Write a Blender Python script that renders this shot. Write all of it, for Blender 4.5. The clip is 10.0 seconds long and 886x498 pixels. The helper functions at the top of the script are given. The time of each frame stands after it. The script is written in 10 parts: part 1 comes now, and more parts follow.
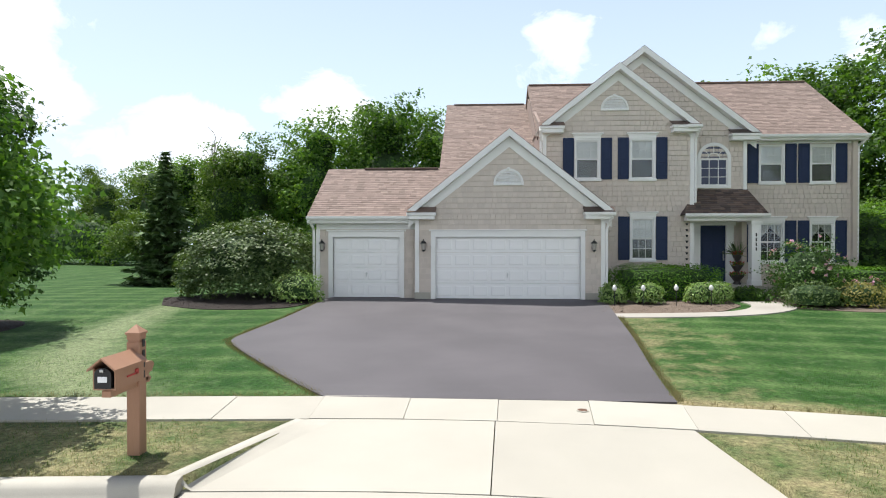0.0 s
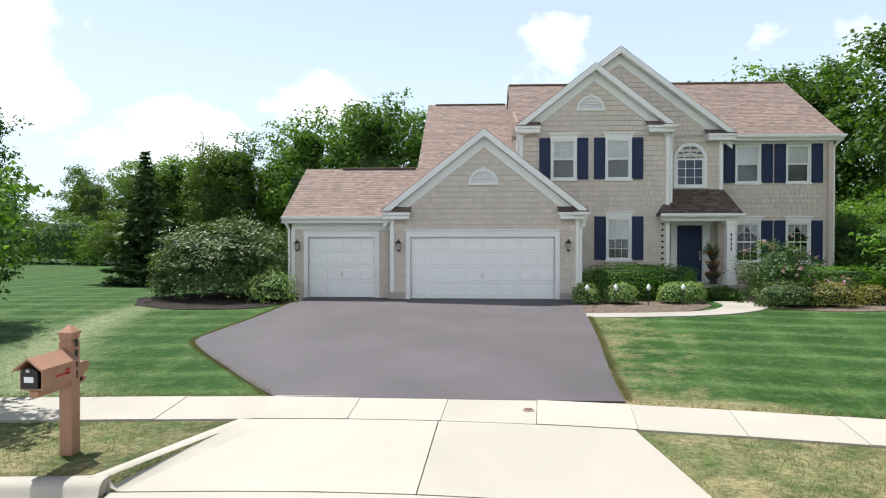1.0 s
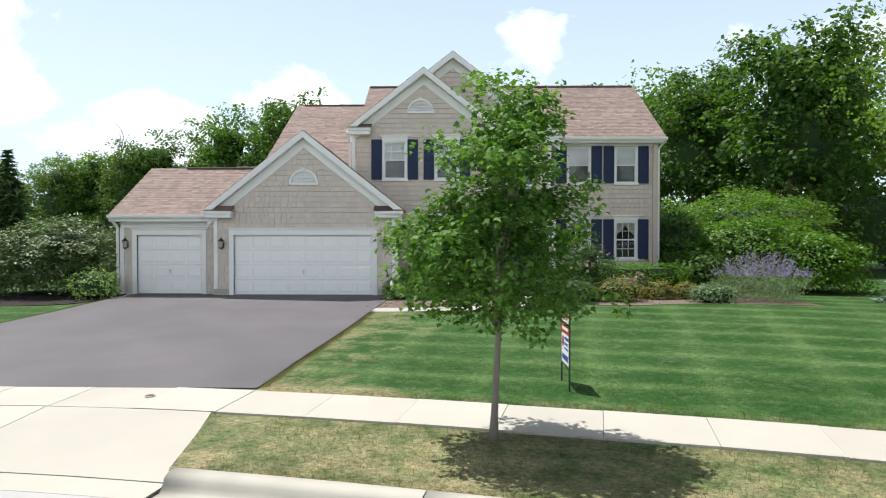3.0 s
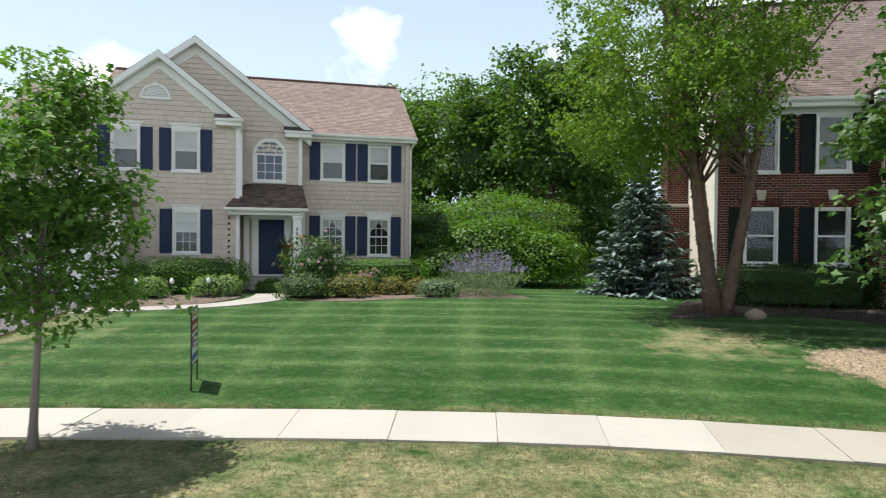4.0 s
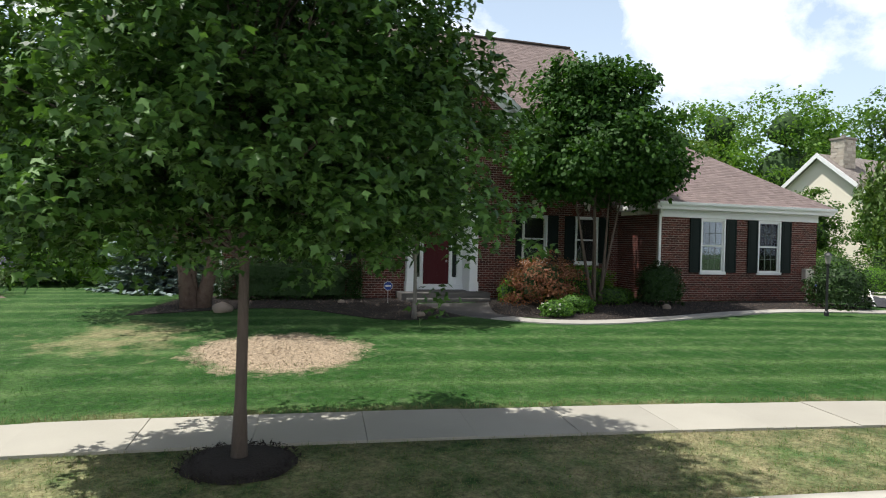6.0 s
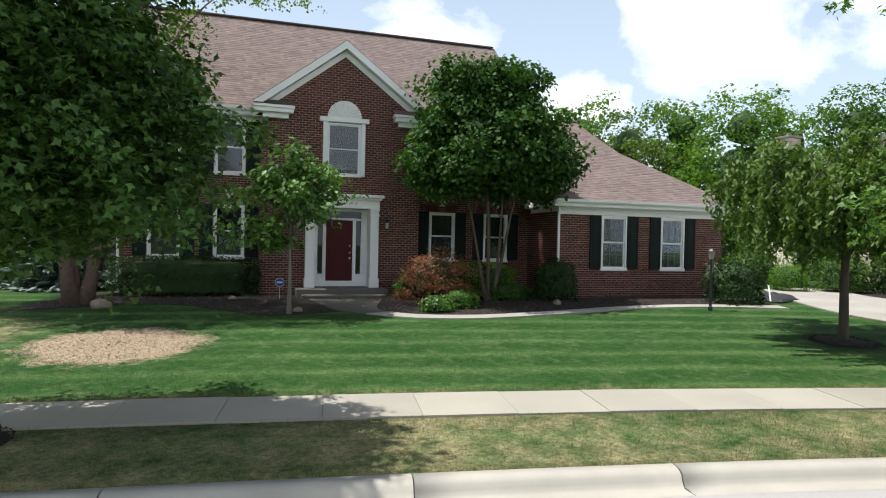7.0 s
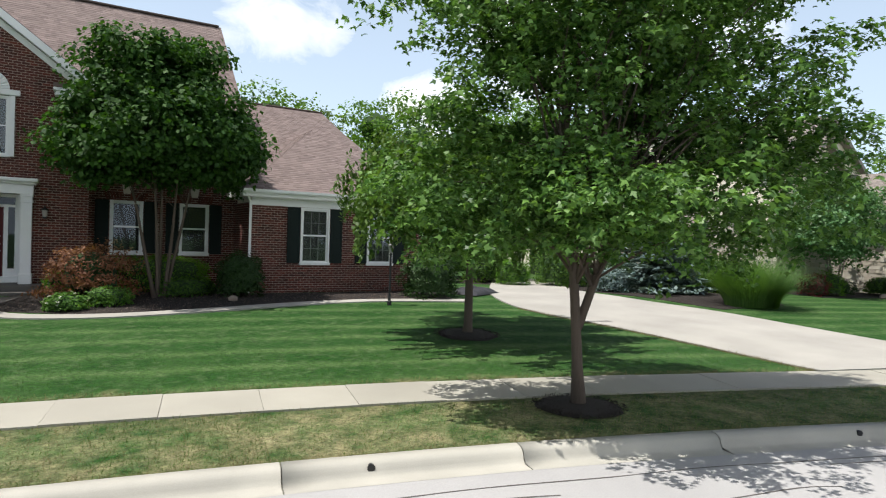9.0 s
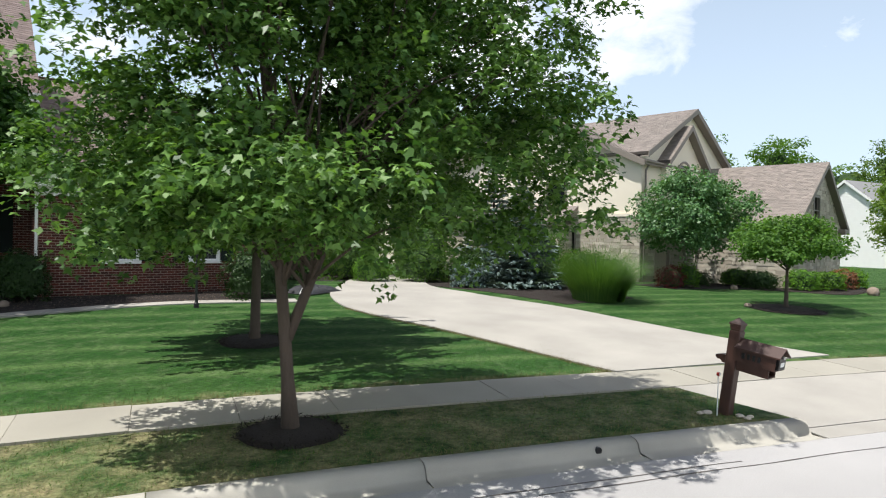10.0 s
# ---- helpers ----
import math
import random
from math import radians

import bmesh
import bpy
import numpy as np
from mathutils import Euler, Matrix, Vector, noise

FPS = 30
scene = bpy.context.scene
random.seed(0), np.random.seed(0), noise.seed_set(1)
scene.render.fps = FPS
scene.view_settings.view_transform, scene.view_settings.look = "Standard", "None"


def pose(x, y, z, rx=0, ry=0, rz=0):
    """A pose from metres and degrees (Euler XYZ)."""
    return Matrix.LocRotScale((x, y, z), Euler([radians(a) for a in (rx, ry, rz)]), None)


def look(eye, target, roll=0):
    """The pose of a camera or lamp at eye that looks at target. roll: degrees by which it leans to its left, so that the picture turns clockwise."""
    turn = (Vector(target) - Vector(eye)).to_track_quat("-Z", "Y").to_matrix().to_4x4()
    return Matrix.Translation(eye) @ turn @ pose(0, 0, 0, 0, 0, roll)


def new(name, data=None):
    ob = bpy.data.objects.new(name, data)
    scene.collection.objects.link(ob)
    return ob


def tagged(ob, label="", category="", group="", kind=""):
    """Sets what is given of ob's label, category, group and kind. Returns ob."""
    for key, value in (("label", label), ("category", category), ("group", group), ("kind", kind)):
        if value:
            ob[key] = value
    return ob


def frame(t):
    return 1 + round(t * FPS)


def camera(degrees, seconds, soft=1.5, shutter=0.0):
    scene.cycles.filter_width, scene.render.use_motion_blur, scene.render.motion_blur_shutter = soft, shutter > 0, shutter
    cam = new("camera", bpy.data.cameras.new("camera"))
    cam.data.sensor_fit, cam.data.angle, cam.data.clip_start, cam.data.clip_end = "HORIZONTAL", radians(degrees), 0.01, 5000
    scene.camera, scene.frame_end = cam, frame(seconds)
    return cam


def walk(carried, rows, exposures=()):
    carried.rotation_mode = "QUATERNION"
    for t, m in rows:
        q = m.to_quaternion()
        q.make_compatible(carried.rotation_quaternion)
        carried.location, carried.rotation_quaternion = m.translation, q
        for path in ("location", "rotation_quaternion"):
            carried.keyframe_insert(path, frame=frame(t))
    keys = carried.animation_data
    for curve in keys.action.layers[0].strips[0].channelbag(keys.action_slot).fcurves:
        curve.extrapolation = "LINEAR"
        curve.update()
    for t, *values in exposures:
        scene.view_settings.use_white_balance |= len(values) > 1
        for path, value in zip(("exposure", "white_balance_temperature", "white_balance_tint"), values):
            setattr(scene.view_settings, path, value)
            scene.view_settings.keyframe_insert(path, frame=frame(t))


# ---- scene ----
cam = camera(71.1, 10.0, soft=1.1, shutter=0.08)
PATH = [
    (0, (1.371, -21.075, 1.91), (1.265, -19.078, 1.892), 0.0),
    (0.5, (1.488, -21.065, 1.907), (1.386, -19.067, 1.89), 0.0),
    (1, (2.086, -21.046, 1.907), (1.993, -19.048, 1.889), 0.0),
    (1.5, (3.099, -21.165, 1.941), (3.013, -19.167, 1.918), 0.0),
    (2, (4.43, -21.32, 1.951), (4.351, -19.322, 1.926), 0.0),
    (2.2, (5.003, -21.414, 1.949), (4.926, -19.416, 1.924), 0.0),
    (3.3, (8.603, -21.796, 1.933), (8.667, -19.797, 1.903), -0.0),
    (3.5, (9.27, -21.867, 1.924), (9.448, -19.876, 1.892), 0.1),
    (3.7, (9.923, -21.936, 1.917), (10.223, -19.958, 1.884), 0.3),
    (4, (10.85, -22.019, 1.906), (11.353, -20.083, 1.873), 0.5),
    (4.5, (12.327, -22.315, 1.901), (13.133, -20.485, 1.868), 0.8),
    (5, (13.686, -22.802, 1.892), (14.772, -21.123, 1.861), 1.2),
    (5.2, (14.189, -23.032, 1.897), (15.378, -21.425, 1.867), 1.3),
    (5.5, (14.926, -23.502, 1.899), (16.246, -22.0, 1.869), 1.4),
    (6.8, (17.941, -26.685, 1.868), (19.286, -25.204, 1.847), 1.3),
    (7, (18.381, -27.12, 1.872), (19.725, -25.639, 1.849), 1.2),
    (7.5, (19.35, -28.06, 1.87), (20.704, -26.588, 1.846), 1.2),
    (8, (20.282, -28.917, 1.893), (21.707, -27.515, 1.867), 1.4),
    (8.5, (21.38, -29.733, 1.894), (22.885, -28.416, 1.869), 1.5),
    (9, (22.611, -30.549, 1.918), (24.266, -29.427, 1.894), 1.8),
    (9.5, (23.886, -31.377, 1.955), (25.625, -30.39, 1.929), 1.6),
    (10, (25.403, -32.26, 1.991), (27.186, -31.355, 1.956), 1.4),
]
walk(cam, [(t, look(e, g, r)) for t, e, g, r in PATH], [(0.0, 0.34), (2.2, 0.34), (4.5, 0.30), (7.0, 0.25), (10.0, 0.20)])

# ---------------- world, sun, exposure ----------------
SUN_TO = Vector((-0.30, 0.24, 0.923)).normalized()
world = bpy.data.worlds.new("sky")
scene.world = world
world.use_nodes = True
wn, wl = world.node_tree.nodes, world.node_tree.links
wn.clear()
w_out = wn.new("ShaderNodeOutputWorld")
w_bg = wn.new("ShaderNodeBackground")
w_sky = wn.new("ShaderNodeTexSky")
w_sky.sky_type = "NISHITA"
w_sky.sun_disc = False
w_sky.sun_elevation = math.asin(SUN_TO.z)
w_sky.sun_rotation = math.atan2(SUN_TO.x, SUN_TO.y)
w_sky.dust_density = 2.0
w_sky.air_density = 1.0
w_bg.inputs["Strength"].default_value = 0.086
w_co = wn.new("ShaderNodeTexCoord")


def wmath(op, a, b=None, c=None, clamp=False):
    n = wn.new("ShaderNodeMath")
    n.operation, n.use_clamp = op, clamp
    for k, v in enumerate((a, b, c)):
        if v is None:
            continue
        if isinstance(v, (int, float)):
            n.inputs[k].default_value = v
        else:
            wl.new(v, n.inputs[k])
    return n.outputs[0]


# cumulus clouds: banks in a few directions, their edges billowing at several sizes
def wnoise(scale, detail, rough, vec, warp=0.0):
    n = wn.new("ShaderNodeTexNoise")
    n.inputs["Scale"].default_value, n.inputs["Detail"].default_value = scale, detail
    n.inputs["Roughness"].default_value, n.inputs["Distortion"].default_value = rough, warp
    wl.new(vec, n.inputs["Vector"])
    return n.outputs[0]


w_map = wn.new("ShaderNodeMapping")
w_map.inputs["Scale"].default_value = (1, 1, 1.45)
wl.new(w_co.outputs["Generated"], w_map.inputs["Vector"])
w_sep = wn.new("ShaderNodeSeparateXYZ")
wl.new(w_co.outputs["Generated"], w_sep.inputs[0])
billow = wmath("ADD", wmath("MULTIPLY", wnoise(4.2, 3.0, 0.5, w_map.outputs[0]), 0.62), wmath("MULTIPLY", wnoise(15.0, 7.0, 0.6, w_map.outputs[0], 0.4), 0.38))
cover = None
# azimuth from +y to +x, elevation, half width and half height of each bank in degrees, and its weight
BANKS = ((-38, 15, 13, 11, 0.36), (-27, 9, 11, 6, 0.30), (-14, 12, 8, 4.5, 0.32), (8, 17, 6, 6, 0.25), (24, 16, 4, 3, 0.22), (33, 15, 6, 3.5, 0.26),
         (41, 19, 9, 7, 0.36), (54, 12.5, 7, 4.5, 0.32), (66, 18, 10, 10, 0.40), (78, 20, 11, 9, 0.32), (60, 5, 14, 5, 0.24), (96, 16, 4, 3, 0.16),
         # unseen banks behind and beside the camera, added to light the house fronts
         (180, 26, 42, 26, 0.44), (137, 20, 28, 18, 0.40), (-136, 22, 32, 20, 0.40), (-100, 22, 24, 16, 0.34))
for az, el, hw, hh, wgt in BANKS:
    a_, e_ = radians(az), radians(el)
    axes = (((math.cos(a_), -math.sin(a_), 0.0), hw), ((-math.sin(a_) * math.sin(e_), -math.cos(a_) * math.sin(e_), math.cos(e_)), hh))
    sq = None
    for ax_, half in axes:
        dn = wn.new("ShaderNodeVectorMath")
        dn.operation = "DOT_PRODUCT"
        wl.new(w_co.outputs["Generated"], dn.inputs[0])
        dn.inputs[1].default_value = ax_
        q = wmath("POWER", wmath("ABSOLUTE", wmath("DIVIDE", dn.outputs["Value"], radians(half))), 2.0)
        sq = q if sq is None else wmath("ADD", sq, q)
    fr_ = wn.new("ShaderNodeVectorMath")
    fr_.operation = "DOT_PRODUCT"
    wl.new(w_co.outputs["Generated"], fr_.inputs[0])
    fr_.inputs[1].default_value = (math.sin(a_) * math.cos(e_), math.cos(a_) * math.cos(e_), math.sin(e_))
    ahead = wmath("GREATER_THAN", fr_.outputs["Value"], 0.2)
    b = wmath("MULTIPLY", wmath("MULTIPLY", wmath("SUBTRACT", 1.0, wmath("POWER", sq, 0.75), clamp=True), wgt), ahead)
    cover = b if cover is None else wmath("MAXIMUM", cover, b)
raw = wmath("SUBTRACT", wmath("ADD", billow, cover), 0.65)
dens = wmath("MULTIPLY", raw, 6.0, clamp=True)
dens = wmath("MULTIPLY", wmath("POWER", dens, 0.85), wmath("MULTIPLY", w_sep.outputs[2], 12.0, clamp=True))
w_haze = wn.new("ShaderNodeMixRGB")
wl.new(w_sky.outputs[0], w_haze.inputs[1])
w_haze.inputs[2].default_value = (10.4, 12.6, 15.2, 1)
thin = wmath("MULTIPLY", wmath("SUBTRACT", w_sep.outputs[2], 0.42, clamp=True), 1.6)
wl.new(wmath("SUBTRACT", wmath("SUBTRACT", 0.74, wmath("MULTIPLY", w_sep.outputs[2], 0.75)), thin, clamp=True), w_haze.inputs[0])
w_mix = wn.new("ShaderNodeMixRGB")
w_shade = wn.new("ShaderNodeMixRGB")
w_shade.inputs[1].default_value = (13.6, 13.8, 14.2, 1)
w_shade.inputs[2].default_value = (9.4, 10.1, 11.2, 1)
# the thick middle of a bank greys a little, as do its hollows
grey = wmath("ADD", wmath("MULTIPLY", wmath("SUBTRACT", wnoise(5.5, 4.0, 0.5, w_co.outputs["Generated"]), 0.46), 3.0), wmath("MULTIPLY", wmath("SUBTRACT", raw, 0.16), 1.6), clamp=True)
wl.new(grey, w_shade.inputs[0])
wl.new(w_haze.outputs[0], w_mix.inputs[1])
wl.new(w_shade.outputs[0], w_mix.inputs[2])
wl.new(dens, w_mix.inputs[0])
wl.new(w_mix.outputs[0], w_bg.inputs["Color"])
wl.new(w_bg.outputs[0], w_out.inputs["Surface"])

sun_data = bpy.data.lights.new("sun", "SUN")
sun_data.energy, sun_data.angle, sun_data.color = 5.0, radians(0.55), (1.0, 0.97, 0.93)
sun = new("sun", sun_data)
sun.matrix_world = look(SUN_TO * 60, (0, 0, 0))
scene.view_settings.exposure = 0.0


# ---------------- materials ----------------
def mat(name, col, rough=0.7, var=0.15, scale=3.0, fine=40.0, bump=0.2, metal=0.0, island=0.0, tint=None, spec=0.5, coords="Object", depth=0.01, blotch=None, stretch=None):
    """A surface with two scales of variation, fine relief and, for pieces, a tone of its own per piece."""
    m = bpy.data.materials.new(name)
    m.use_nodes = True
    n, l = m.node_tree.nodes, m.node_tree.links
    p = n["Principled BSDF"]
    p.inputs["Roughness"].default_value = rough
    p.inputs["Metallic"].default_value = metal
    p.inputs["Specular IOR Level"].default_value = spec
    if coords == "World":
        vec = n.new("ShaderNodeNewGeometry").outputs["Position"]
    else:
        vec = n.new("ShaderNodeTexCoord").outputs["Object"]
    if stretch:
        mp = n.new("ShaderNodeMapping")
        mp.inputs["Scale"].default_value = stretch
        l.new(vec, mp.inputs["Vector"])
        vec = mp.outputs[0]
    big, small = n.new("ShaderNodeTexNoise"), n.new("ShaderNodeTexNoise")
    big.inputs["Scale"].default_value, small.inputs["Scale"].default_value = scale, fine
    big.inputs["Detail"].default_value, small.inputs["Detail"].default_value = 4, 6
    l.new(vec, big.inputs["Vector"])
    l.new(vec, small.inputs["Vector"])

    def math_(op, a, b):
        q = n.new("ShaderNodeMath")
        q.operation = op
        for k, v in enumerate((a, b)):
            if isinstance(v, (int, float)):
                q.inputs[k].default_value = v
            else:
                l.new(v, q.inputs[k])
        return q.outputs[0]

    tone = math_("ADD", math_("MULTIPLY", math_("SUBTRACT", big.outputs[0], 0.5), 2.0 * var), math_("MULTIPLY", math_("SUBTRACT", small.outputs[0], 0.5), 1.2 * var))
    if island:
        r = n.new("ShaderNodeNewGeometry").outputs["Random Per Island"]
        o = n.new("ShaderNodeObjectInfo").outputs["Random"]
        rnd = math_("FRACT", math_("ADD", r, o), 0.0)
        tone = math_("ADD", tone, math_("MULTIPLY", math_("SUBTRACT", rnd, 0.5), 2 * island))
    val = math_("ADD", tone, 1.0)
    mul = n.new("ShaderNodeVectorMath")
    mul.operation = "SCALE"
    base = n.new("ShaderNodeRGB")
    base.outputs[0].default_value = (*col, 1)
    src = base.outputs[0]
    if tint is not None:
        mx = n.new("ShaderNodeMixRGB")
        l.new(src, mx.inputs[1])
        mx.inputs[2].default_value = (*tint, 1)
        if island:
            l.new(math_("FRACT", math_("MULTIPLY", rnd, 7.31), 0.0), mx.inputs[0])
        else:
            rp = n.new("ShaderNodeValToRGB")
            rp.color_ramp.elements[0].position, rp.color_ramp.elements[1].position = blotch or (0.42, 0.62)
            l.new(big.outputs[0], rp.inputs[0])
            l.new(rp.outputs[0], mx.inputs[0])
        src = mx.outputs[0]
    l.new(src, mul.inputs[0])
    l.new(val, mul.inputs["Scale"])
    l.new(mul.outputs[0], p.inputs["Base Color"])
    if bump:
        bp = n.new("ShaderNodeBump")
        bp.inputs["Strength"].default_value = bump
        bp.inputs["Distance"].default_value = depth
        l.new(small.outputs[0], bp.inputs["Height"])
        l.new(bp.outputs[0], p.inputs["Normal"])
    return m


def leaf_mat(name, col, tint, trans=0.35, gloss=0.45, tone=0.35):
    """Foliage: diffuse and translucent, each leaf with its own tone."""
    m = bpy.data.materials.new(name)
    m.use_nodes = True
    n, l = m.node_tree.nodes, m.node_tree.links
    n.clear()
    out = n.new("ShaderNodeOutputMaterial")
    rnd = n.new("ShaderNodeNewGeometry").outputs["Random Per Island"]
    mx = n.new("ShaderNodeMixRGB")
    mx.inputs[1].default_value, mx.inputs[2].default_value = (*col, 1), (*tint, 1)
    l.new(rnd, mx.inputs[0])
    nz = n.new("ShaderNodeTexNoise")
    nz.inputs["Scale"].default_value = 0.9
    l.new(n.new("ShaderNodeTexCoord").outputs["Object"], nz.inputs["Vector"])
    ma = n.new("ShaderNodeMath")
    ma.operation = "MULTIPLY_ADD"
    ma.inputs[1].default_value, ma.inputs[2].default_value = 2 * tone, 1 - tone
    l.new(nz.outputs[0], ma.inputs[0])
    sc = n.new("ShaderNodeVectorMath")
    sc.operation = "SCALE"
    l.new(mx.outputs[0], sc.inputs[0])
    l.new(ma.outputs[0], sc.inputs["Scale"])
    p = n.new("ShaderNodeBsdfPrincipled")
    p.inputs["Roughness"].default_value = gloss
    p.inputs["Specular IOR Level"].default_value = 0.28
    l.new(sc.outputs[0], p.inputs["Base Color"])
    t = n.new("ShaderNodeBsdfTranslucent")
    br = n.new("ShaderNodeMixRGB")
    br.blend_type, br.inputs[0].default_value = "MULTIPLY", 1.0
    l.new(sc.outputs[0], br.inputs[1])
    br.inputs[2].default_value = (1.35, 1.45, 0.5, 1)
    l.new(br.outputs[0], t.inputs["Color"])
    ms = n.new("ShaderNodeMixShader")
    ms.inputs[0].default_value = trans
    l.new(p.outputs[0], ms.inputs[1])
    l.new(t.outputs[0], ms.inputs[2])
    l.new(ms.outputs[0], out.inputs["Surface"])
    return m


def glass_mat(name, col, rough=0.03):
    m = bpy.data.materials.new(name)
    m.use_nodes = True
    p = m.node_tree.nodes["Principled BSDF"]
    p.inputs["Base Color"].default_value = (*col, 1)
    p.inputs["Roughness"].default_value = rough
    p.inputs["Specular IOR Level"].default_value = 0.5
    p.inputs["Coat Weight"].default_value = 0.1
    return m


SHAKE = mat("cream_shake", (0.60, 0.533, 0.468), 0.75, 0.06, 1.2, 60, 0.15, island=0.06)
LAPCREAM = mat("cream_lap_siding", (0.57, 0.50, 0.43), 0.7, 0.06, 1.2, 60, 0.1)
WHITE = mat("white_trim_paint", (0.80, 0.80, 0.78), 0.5, 0.05, 2.0, 50, 0.05)
DOORWHITE = mat("white_garage_door_paint", (0.86, 0.86, 0.85), 0.45, 0.03, 2.0, 50, 0.03)
NAVY = mat("navy_paint", (0.006, 0.020, 0.068), 0.65, 0.12, 3, 60, 0.06)
SHINGLE = mat("brown_asphalt_shingle", (0.195, 0.146, 0.124), 0.95, 0.10, 0.5, 150, 0.5, island=0.12, tint=(0.27, 0.208, 0.178), depth=0.006)
SHINGLE_B = mat("mauve_brown_asphalt_shingle", (0.165, 0.124, 0.113), 0.95, 0.10, 0.5, 150, 0.5, island=0.12, tint=(0.215, 0.166, 0.15), depth=0.006)
SHINGLE_D = mat("dark_brown_asphalt_shingle", (0.075, 0.058, 0.052), 0.95, 0.12, 0.8, 150, 0.5, island=0.25, tint=(0.16, 0.11, 0.085), depth=0.006)
SHINGLE_C = mat("grey_brown_asphalt_shingle", (0.20, 0.175, 0.155), 0.95, 0.06, 0.5, 150, 0.5, island=0.14, tint=(0.25, 0.215, 0.19), depth=0.006)
BRICK = mat("red_brick", (0.108, 0.025, 0.015), 0.85, 0.16, 1.0, 90, 0.35, island=0.36, tint=(0.062, 0.018, 0.013), depth=0.004)
MORTAR = mat("grey_mortar", (0.40, 0.33, 0.28), 0.95, 0.1, 2, 120, 0.3)
LIMESTONE = mat("pale_limestone", (0.55, 0.50, 0.42), 0.8, 0.08, 3, 60, 0.2)
BLACKGREEN = mat("dark_green_paint", (0.010, 0.017, 0.015), 0.7, 0.15, 3, 60, 0.06, spec=0.2)
MAROON = mat("maroon_paint", (0.075, 0.007, 0.010), 0.5, 0.1, 3, 60, 0.05, spec=0.2)
STUCCO = mat("cream_stucco", (0.78, 0.71, 0.58), 0.9, 0.06, 0.8, 90, 0.35)
STONE = mat("buff_stone", (0.50, 0.46, 0.38), 0.9, 0.15, 2, 40, 0.7, island=0.22, tint=(0.40, 0.35, 0.28), depth=0.02)
TAUPE = mat("taupe_trim_paint", (0.22, 0.19, 0.16), 0.6, 0.08, 2, 50, 0.05)
GLASS = glass_mat("dark_window_glass", (0.012, 0.014, 0.016))
BLIND = mat("white_blind", (0.88, 0.88, 0.86), 0.6, 0.03, 3, 60, 0.02)
MUNTIN = mat("dull_grey_glazing_bar", (0.16, 0.17, 0.16), 0.6, 0.05, 3, 60, 0.02)
BLINDGREY = mat("grey_green_blind", (0.26, 0.29, 0.26), 0.6, 0.05, 3, 60, 0.02)
# near-black colour for the sheets that stand for unlit rooms
ROOMSHADE = mat("unlit_room_shade", (0.02, 0.02, 0.022), 0.9, 0.2, 2, 20, 0)
LAMPBLACK = mat("black_metal", (0.015, 0.015, 0.016), 0.45, 0.15, 5, 60, 0.05)
NICKEL = mat("brushed_nickel", (0.6, 0.6, 0.6), 0.3, 0.05, 5, 60, 0.03, metal=1.0)
LAMPGLASS = glass_mat("frosted_lamp_glass", (0.35, 0.33, 0.3), 0.2)
CONCRETE = mat("pale_concrete", (0.41, 0.39, 0.335), 0.9, 0.15, 0.7, 120, 0.3, island=0.05, coords="World", depth=0.004)
CONCRETE_OLD = mat("weathered_concrete", (0.345, 0.325, 0.27), 0.92, 0.2, 0.7, 120, 0.3, island=0.06, coords="World", depth=0.004)
KERBCON = mat("kerb_concrete", (0.41, 0.39, 0.335), 0.9, 0.24, 1.3, 120, 0.3, coords="World", depth=0.004)
ROAD = mat("pale_worn_asphalt", (0.38, 0.37, 0.36), 0.92, 0.26, 0.35, 60, 0.7, coords="World", depth=0.006)
DRIVE = mat("sealed_asphalt", (0.080, 0.074, 0.080), 0.75, 0.10, 0.45, 200, 0.3, coords="World", tint=(0.098, 0.090, 0.097), blotch=(0.38, 0.66), depth=0.004)
DRIVEB = mat("driveway_concrete", (0.36, 0.34, 0.30), 0.9, 0.3, 0.6, 120, 0.25, coords="World", depth=0.004)
SLATE = mat("weathered_dark_stone", (0.10, 0.092, 0.085), 0.9, 0.2, 2, 60, 0.4, coords="World", depth=0.01)
STEPSTONE = mat("grey_step_stone", (0.12, 0.11, 0.10), 0.9, 0.15, 2, 60, 0.3)
SEAM = mat("dark_joint", (0.10, 0.09, 0.08), 0.95, 0.2, 3, 60, 0.2)
MULCH = mat("brown_mulch", (0.024, 0.017, 0.013), 0.98, 0.35, 2, 45, 1.0, coords="World", depth=0.04)
MULCHGREY = mat("weathered_mulch", (0.17, 0.13, 0.10), 0.98, 0.4, 2, 45, 1.0, coords="World", depth=0.04)
CHIPS = mat("tan_wood_chips", (0.38, 0.30, 0.21), 0.95, 0.3, 1.5, 40, 1.0, coords="World", depth=0.03)
BARK = mat("grey_brown_bark", (0.10, 0.075, 0.058), 0.95, 0.3, 6, 50, 0.9, depth=0.02, stretch=(1, 1, 0.25))
BARKPALE = mat("pale_grey_bark", (0.20, 0.175, 0.15), 0.9, 0.25, 6, 50, 0.6, depth=0.015, stretch=(1, 1, 0.3))
BIRCHBARK = mat("peeling_birch_bark", (0.17, 0.115, 0.085), 0.9, 0.4, 7, 40, 1.0, depth=0.03, tint=(0.12, 0.075, 0.055))
CEDAR = mat("painted_cedar_brown", (0.35, 0.19, 0.115), 0.6, 0.1, 4, 70, 0.2, stretch=(1, 1, 0.2))
CEDARDARK = mat("dark_stained_wood", (0.055, 0.025, 0.018), 0.55, 0.18, 4, 70, 0.25, stretch=(1, 1, 0.2))
BLACKP = mat("black_plastic", (0.01, 0.01, 0.011), 0.35, 0.1, 4, 60, 0.05)
